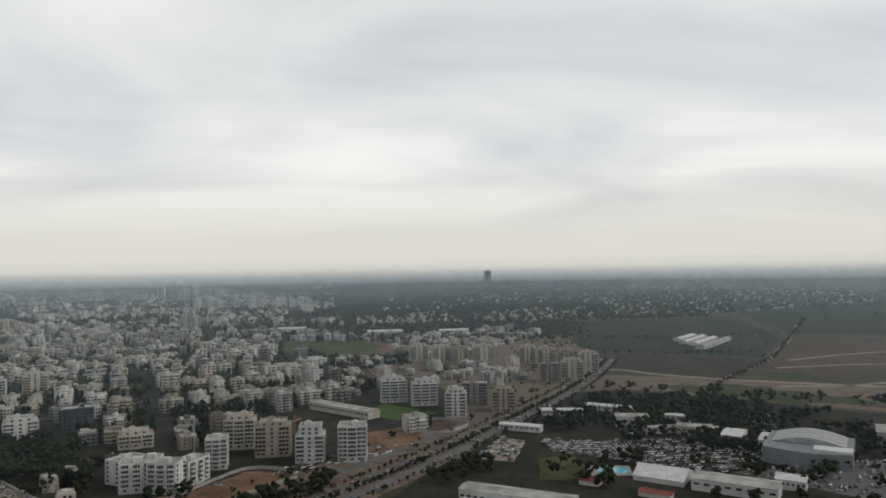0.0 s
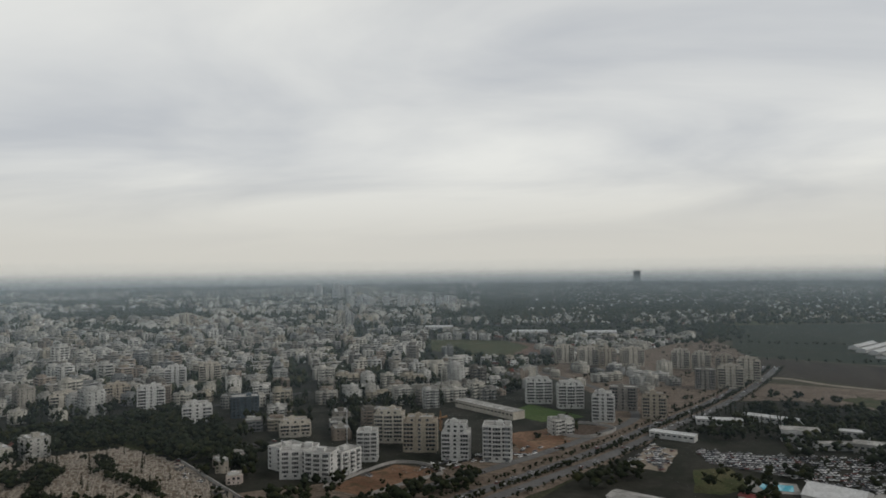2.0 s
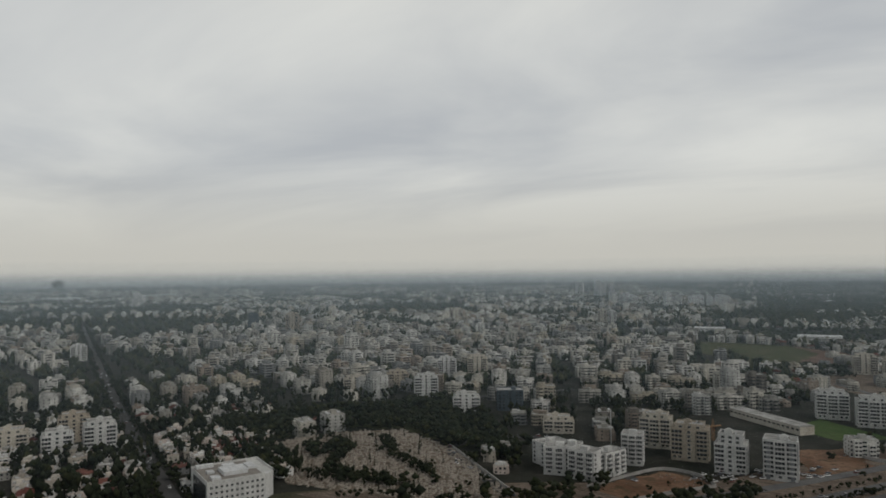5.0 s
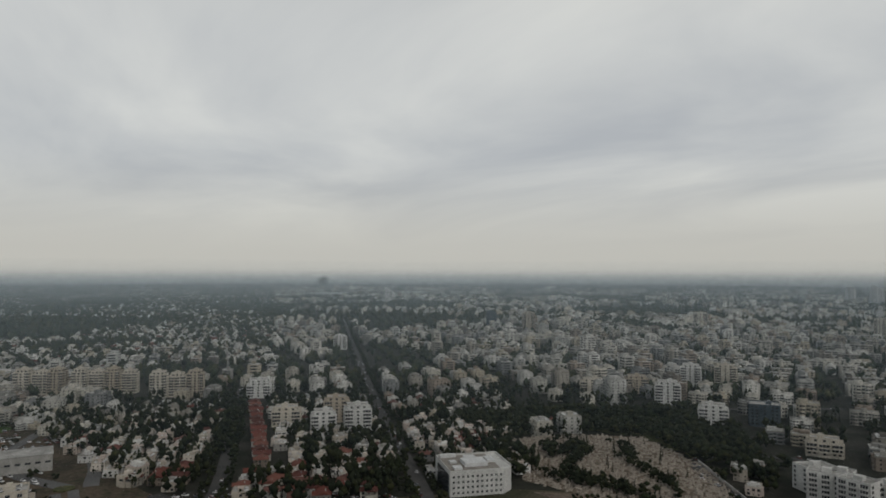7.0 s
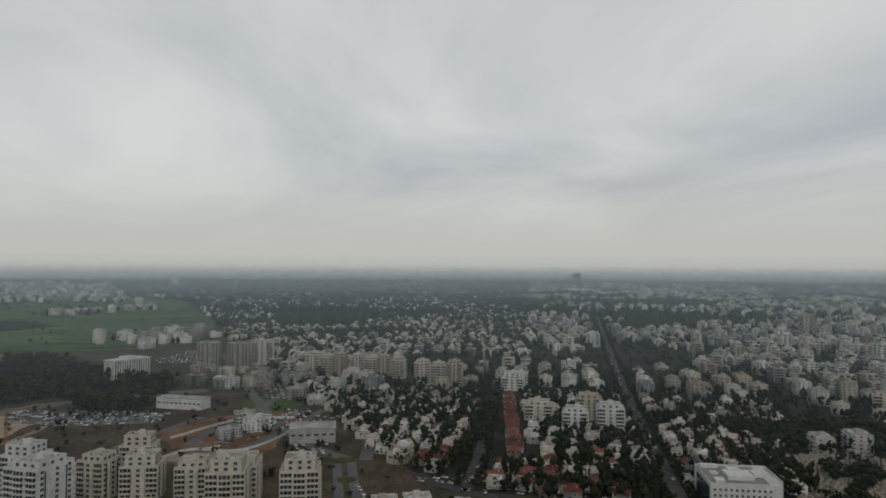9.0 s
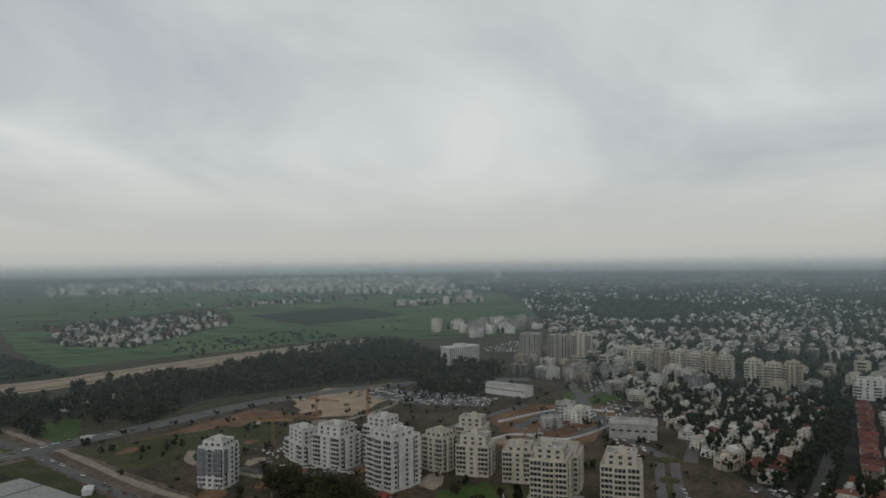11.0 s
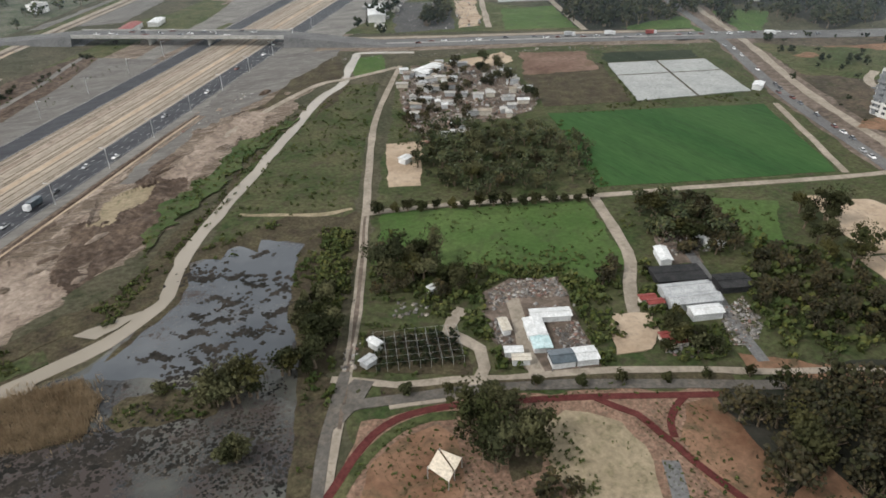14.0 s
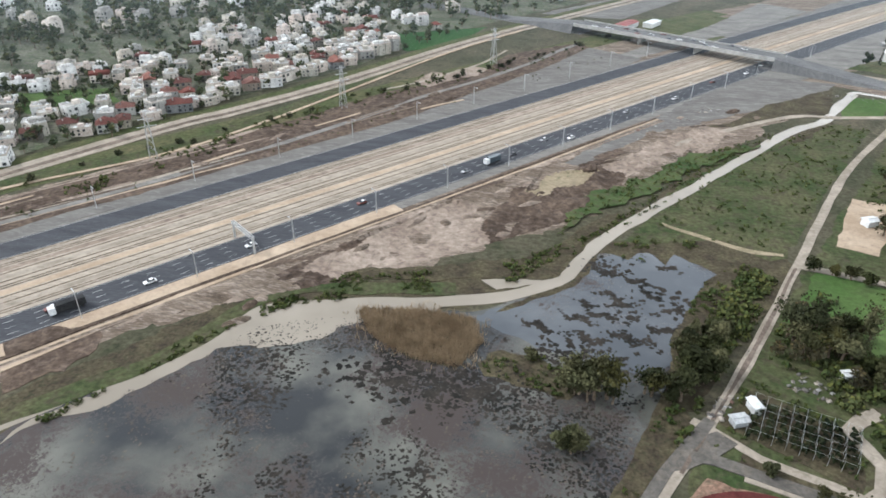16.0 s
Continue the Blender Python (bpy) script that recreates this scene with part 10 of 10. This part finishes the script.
patch("sand_lot", [(-141, -131), (-151, -126), (-146, -118), (-138, -113), (-128, -115), (-134, -124)], 0.36, "sand", "bare sandy end of a track", wobble=2)
# planted beds of the park, in rows
rows = []
for i in range(60):
    for j in range(46):
        x, y = -32 - i * 1.9 + rng.uniform(-0.3, 0.3), -126 + j * 1.35 + i * 0.35 + rng.uniform(-0.2, 0.2)
        if inside(x, y, [(-36, -108), (-52, -126), (-74, -122), (-98, -112), (-118, -102), (-138, -92), (-118, -57), (-60, -52), (-32, -80)]) and noise.noise((x * 0.06, y * 0.06, 5.5)) > -0.02 and not inside(x, y, [(-87, -97), (-95, -104), (-106, -104), (-113, -95), (-112, -82), (-104, -70), (-92, -68), (-82, -80)]) and not near_line(x, y, RED1, 2.4):
            rows.append((0 if rng.random() < 0.8 else 1, x, y, 0.12, rng.uniform(0, 6), rng.uniform(0.45, 0.9) if rng.random() < 0.8 else 0.5, 0.8))
scatter("bedding_plants", [tuft, bush], rows, ["leaf_bush"], "young plants set in rows on bare earth", "plants")

# heaps of scrap, crates and sheets in the yards
crate = [Geo().box(-a, -b, 0, a, b, c) for a, b, c in ((0.6, 0.45, 0.5), (2.2, 0.16, 0.25), (0.35, 0.35, 1.0), (1.5, 1.0, 1.0), (1.6, 1.2, 0.12), (2.6, 1.2, 2.4))]
lean = Geo().add([(-1.2, -0.9, 0.1), (1.2, -0.9, 0.3), (1.2, 0.9, 0.9), (-1.2, 0.9, 0.7), (-1.2, -0.9, 0.0), (1.2, -0.9, 0.2), (1.2, 0.9, 0.8), (-1.2, 0.9, 0.6)], [(0, 1, 2, 3), (7, 6, 5, 4), (0, 4, 5, 1), (1, 5, 6, 2), (2, 6, 7, 3), (3, 7, 4, 0)])
rows = []
for poly, n, big in ((YARD, 70, 0.0), ([(-108, -152), (-112, -162), (-124, -164), (-137, -158), (-134, -146), (-128, -150), (-118, -155)], 600, 0.0), ([(-119, -135), (-128, -134), (-122, -120), (-116, -126)], 300, 0.0), ([(-103, -148), (-108, -148), (-104, -134), (-99, -134)], 200, 0), ([(-172, -116), (-184, -118), (-178, -104), (-164, -98), (-160, -104)], 420, 0.0), ([(-190, -168), (-206, -166), (-204, -142), (-184, -148)], 420, 0.03), ([(-150, -118), (-160, -112), (-148, -102), (-140, -110)], 90, 0.1),
                      ([(-199, -402), (-227, -410), (-259, -381), (-245, -317), (-229, -299), (-194, -299), (-169, -283), (-156, -286), (-156, -306), (-174, -355)], 2600, 0.16), ([(-64, -158), (-58, -148), (-54, -150), (-60, -160)], 50, 0), ([(-82, -172), (-92, -166), (-88, -160), (-78, -164)], 40, 0), (hwy_poly := [hwy(300, 184), hwy(380, 184), hwy(380, 194), hwy(300, 196)], 120, 0.05),
                      ([(-430, -180), (-446, -190), (-436, -120), (-424, -120)], 140, 0.1), ([(-500, -30), (-560, -20), (-620, 10), (-560, 34), (-500, 20)], 260, 0.12), ([(-470, -200), (-560, -230), (-600, -190), (-500, -120), (-430, -130)], 160, 0.1), ([(-380, -150), (-420, -130), (-400, -80), (-350, -100)], 60, 0.1), ([(-360, -640), (-420, -740), (-390, -600)], 60, 0.5), ([(-337, -575), (-355, -567), (-309, -483), (-288, -482)], 160, 0.2), ([(-284, -595), (-332, -576), (-284, -483), (-239, -497)], 160, 0.3), ([(-172, -455), (-430, -352), (-428, -348), (-168, -448)], 130, 0.1), ([(-140, 445), (-110, 460), (-85, 450), (-90, 432)], 120, 0.05), ([(-40, 545), (-10, 570), (-30, 580)], 60, 0.1)):
    for x, y in fill(poly, n, rng):
        k = 5 if rng.random() < big * 0.5 else rng.choice((0, 0, 1, 1, 2, 3, 4, 6, 6))
        rows.append((k, x, y, 0.1, rng.uniform(0, 6), rng.uniform(0.2, 0.52), 1))
scatter("scrap", crate + [lean], rows, ["junk"], "heaps of scrap, crates and sheets in yards", "scrap")
patch("yard_ground", YARD, 0.14, "mud", "bare trodden yard full of scrap", wobble=2)
strip("yard_lane", [(-118, -157), (-110.5, -140), (-105, -130), (-102, -118)], 4.6, 0.2, "dirt", "bare lane through the scrap yard", "track")
strip("yard_lane", [(-192, -152), (-184, -134), (-175, -118), (-168, -104), (-163, -92)], 3.6, 0.2, "asphalt", "grey lane between sheds", "track")
patch("yard_ground", [(-186, -162), (-196, -158), (-190, -140), (-178, -146)], 0.14, "mud", "bare brown yard", wobble=2)

# huts of the shanty yard
hut = random.Random(61)
SHANTY = [(-199, -402), (-227, -410), (-259, -381), (-245, -317), (-229, -299), (-194, -299), (-169, -283), (-156, -286), (-156, -306), (-174, -355)]
patch("yard_ground", SHANTY, 0.14, "mud", "trodden brown ground of a crowded yard", wobble=5)
patch("yard_ground", [(-222, -402), (-280, -409), (-276, -388), (-259, -381)], 0.145, "sand", "pale bare ground at the head of a yard", wobble=3)
n = 0
for x, y in fill(SHANTY, 78, hut):
    hall("hut", hut.choice(("small white sheet-roofed hut in a crowded yard", "small grey sheet-roofed hut in a crowded yard")), x, y, hut.choice((-24, -20, 66, -30)), hut.uniform(3, 7), hut.uniform(2.4, 4.4), hut.uniform(2.4, 3.2),
         hut.choice(("sheet", "cream", "greysheet")), hut.choice(("sheet", "flatroof", "greysheet", "bareconcrete", "dirt", "concrete", "mud", "flatroof")), hut.uniform(0.3, 0.8), "hut")
hall("long_shed", "long white shed at the head of the yard", -212, -392, 24, 22, 9, 3.2, "sheet", "sheet", 0.6)
hall("site_hut", "white hut beside a track", -136, -272, 24, 5, 4, 2.8, "sheet", "sheet", 0.5)

# netted orchard: posts, wires and low trees
root = thing("netted_orchard", "low fruit trees under a grid of posts and wires", "orchard", (-77, -146, 0), -21)
post = shared(("orchard_post",), lambda: Geo().box(-0.045, -0.045, 0, 0.045, 0.045, 3.2), ["metal"])
for i in range(9):
    for j in range(6):
        piece("post", post, root, "", (-13 + i * 3.2, -7.5 + j * 3, 0))
for i in range(9):
    piece("wire", Geo().box(-13 + i * 3.2 - 0.012, -7.5, 3.19, -13 + i * 3.2 + 0.012, 7.5, 3.22, 0, True).mesh("wire", [M["metal"]]), root)
for j in range(6):
    piece("wire", Geo().box(-13, -7.5 + j * 3 - 0.012, 3.23, 12.6, -7.5 + j * 3 + 0.012, 3.26, 0, True).mesh("wire", [M["metal"]]), root)
scatter("orchard_trees", [bush], [(0, -77 + (i * 3.2 - 11.4) * 0.934 + (j * 3 - 6) * 0.358, -146 - (i * 3.2 - 11.4) * 0.358 + (j * 3 - 6) * 0.934, 0.1, rng.uniform(0, 6), rng.uniform(1.6, 2.2), 1.1) for i in range(8) for j in range(5)],
        ["leaf_far"], "low fruit trees in rows", "trees")


# ---------- vehicles ----------
def car_geo():
    b, c, w = Geo(), Geo(), Geo()
    b.add([(x, y, z) for x, z in ((-2.15, 0.35), (-2.2, 0.75), (-1.9, 0.92), (1.0, 0.95), (2.1, 0.75), (2.2, 0.4)) for y in (-0.86, 0.86)],
          [(0, 2, 3, 1), (2, 4, 5, 3), (4, 6, 7, 5), (6, 8, 9, 7), (8, 10, 11, 9), (10, 0, 1, 11), (0, 10, 8, 6, 4, 2), (1, 3, 5, 7, 9, 11)])
    c.add([(-1.75, -0.78, 0.92), (-1.75, 0.78, 0.92), (-1.25, -0.66, 1.43), (-1.25, 0.66, 1.43), (0.15, -0.66, 1.45), (0.15, 0.66, 1.45), (0.95, -0.78, 0.95), (0.95, 0.78, 0.95)],
          [(0, 2, 3, 1), (2, 4, 5, 3), (4, 6, 7, 5), (0, 6, 4, 2), (1, 3, 5, 7)])
    n = 8
    w.add([(0.32 * math.cos(k * math.tau / n), y, 0.32 + 0.32 * math.sin(k * math.tau / n)) for y in (-0.1, 0.1) for k in range(n)], [tuple(range(n)), tuple(range(n, 2 * n))[::-1]] + [(k, n + k, n + (k + 1) % n, (k + 1) % n) for k in range(n)])
    return b, c, w


CB, CC, CW = car_geo()
roofg = Geo().box(-1.2, -0.64, 1.43, 0.1, 0.64, 1.47)
CAR_ME = (CB.mesh("body", [M["car"]]), CC.mesh("windows", [M["glass"]]), CW.mesh("wheel", [M["tyre"]]), roofg.mesh("roof", [M["car"]]))


def car(x, y, turn, z=0.2, label="small passenger car on the road"):
    root = thing("car", label, "car", (x, y, z), turn, "cars")
    piece("body", CAR_ME[0], root)
    piece("cabin_glass", CAR_ME[1], root)
    piece("roof", CAR_ME[3], root)
    for wx in (-1.35, 1.4):
        for wy in (-0.8, 0.8):
            piece("wheel", CAR_ME[2], root, "", (wx, wy, 0))


def truck(x, y, turn, z, body, label, length=8.0):
    root = thing("truck", label, "truck", (x, y, z), turn)
    piece("cab", Geo().box(length / 2 - 2, -1.2, 0.6, length / 2, 1.2, 2.9, 0, True).mesh("cab", [M["sheet"]]), root)
    piece("cargo_box", Geo().box(-length / 2, -1.25, 0.9, length / 2 - 2.2, 1.25, 3.4, 0, True).mesh("cargo_box", [M[body]]), root)
    piece("chassis", Geo().box(-length / 2, -0.5, 0.5, length / 2 - 1, 0.5, 0.9, 0, True).mesh("chassis", [M["tyre"]]), root)
    for wx in (-length / 2 + 1.2, -length / 2 + 2.4, length / 2 - 1):
        for wy in (-1.0, 1.0):
            ob = piece("wheel", CAR_ME[2], root, "", (wx, wy, 0))
            ob.scale = (1.5, 1.6, 1.5)


rg = random.Random(71)
HT = math.degrees(math.atan2(HU.y, HU.x))
for u, v in ((98, 214), (30, 217.5), (60, 213), (150, 217), (205, 213.5), (236, 214), (262, 217.5), (275, 210.5), (330, 217), (372, 213.5), (420, 217.5), (455, 214), (482, 217.3), (510, 213)):
    car(*hwy(u, v), HT + 180, 0.18, "passenger car on the dark new carriageway")
truck(*hwy(34, 214), HT + 180, 0.18, "black", "dark lorry with a white cab on the highway", 11)
truck(*hwy(222, 213.6), HT + 180, 0.18, "blueglass", "dark blue lorry on the highway", 9)
for k in range(16):
    s = (k - 8) * 7.5 + rg.uniform(-2, 2)
    p = (BA + BB) / 2 + bd * s + Vector((-bd.y, bd.x)) * rg.choice((-5.5, -2.5, 2.5, 5.5))
    car(p.x, p.y, bt + rg.choice((0, 180)), 7.06, "car in traffic on the bridge")
line = curve_points(CROSS[4:10], 9)
for i, p in enumerate(line[10:-1], 10):
    if rg.random() < 0.72:
        d = (line[i + 1] - p).normalized()
        q = p + Vector((-d.y, d.x, 0)) * rg.choice((-5.4, -2.0, 2.0, 5.4))
        if rg.random() < 0.12:
            truck(q.x, q.y, math.degrees(math.atan2(d.y, d.x)), 0.3, rg.choice(("sheet", "greysheet", "red")), "lorry in traffic on the cross road", 8)
        else:
            car(q.x, q.y, math.degrees(math.atan2(d.y, d.x)), 0.3, "car in traffic on the cross road")
line = curve_points(ROAD_MAIN[1:5], 8)
for i, p in enumerate(line[:-1]):
    if rg.random() < 0.6:
        d = (line[i + 1] - p).normalized()
        q = p + Vector((-d.y, d.x, 0)) * (-9 + rg.choice((-2, 2)))
        car(q.x, q.y, math.degrees(math.atan2(d.y, d.x)), 0.28, "car on the road under repair")
truck(-168, -310 + 52, 62, 0.2, "sheet", "white van on the farm track", 5)
# parked cars, too many to count
cg = Geo().join(CB)
q = Geo().join(CC)
q.m = [1] * len(q.f)
cg.join(q).join(roofg)
rows = []
for poly, n, tn in (([(-711, -188), (-694, -119), (-670, -52), (-630, -53), (-633, -123), (-661, -171)], 260, 1.2), ([(74, 528), (143, 515), (123, 470), (78, 495)], 240, 0.4), ([(180, 440), (330, 470), (420, 380), (260, 360)], 420, 1.0), ([(22, 480), (45, 540), (62, 528), (46, 470)], 60, 0.6), ([(-500, -130), (-560, -160), (-470, -210), (-430, -190)], 60, 0.4), ([(-560, 60), (-640, 96), (-700, 110), (-620, 110)], 60, 0.4), ([(-330, 60), (-420, 74), (-420, 84), (-330, 76)], 26, 0.2), ([(-430, -165), (-436, -190), (-424, -120), (-418, -120)], 26, 1.6),
                    ([(-460, 60), (-560, 40), (-700, 60), (-580, 90)], 60, 0.3), ([(-120, 440), (-60, 470), (-20, 520), (-40, 530), (-90, 480)], 40, 1.0), ([(89, 516), (233, 531), (215, 458), (148, 425), (102, 500)], 420, 0.5), ([(250, 590), (280, 600), (240, 480), (220, 500)], 90, 0.5), ([(140, 560), (200, 560), (200, 540), (140, 540)], 70, 0.5), ([(-700, 60), (-860, 90), (-860, 60), (-720, 30)], 90, 0.4), ([(-520, -12), (-640, 70), (-650, 60), (-530, -20)], 60, 1.2), ([(-1020, -100), (-1140, -60), (-1060, 30), (-980, -10)], 320, 0.5), ([(-420, 110), (-330, 220), (-345, 232), (-440, 124)], 50, 0.8)):
    for x, y in fill(poly, n, rg):
        rows.append((0, round(x / 3) * 3, round(y / 5.5) * 5.5, 0.25, tn + rg.uniform(-0.06, 0.06), 1, 1))
for pts, w in STREETS:
    for p in curve_points(pts, 13):
        if rg.random() < 0.6 and p.length < 1100:
            rows.append((0, p.x + rg.uniform(-4, 4), p.y + rg.uniform(-4, 4), 0.26, 2.67 + rg.uniform(-0.1, 0.1), 1, 1))
for off in (5, 9, -5, -9):
    line = curve_points(BOULEV, 14)
    for i, p in enumerate(line[1:], 1):
        if rg.random() < 0.5:
            d = (p - line[i - 1]).normalized()
            rows.append((0, p.x - d.y * off, p.y + d.x * off, 0.26, math.atan2(d.y, d.x), 1, 1))
scatter("parked_cars", [cg], rows, ["car_far", "glass"], "many parked cars in lots and along streets", "cars")
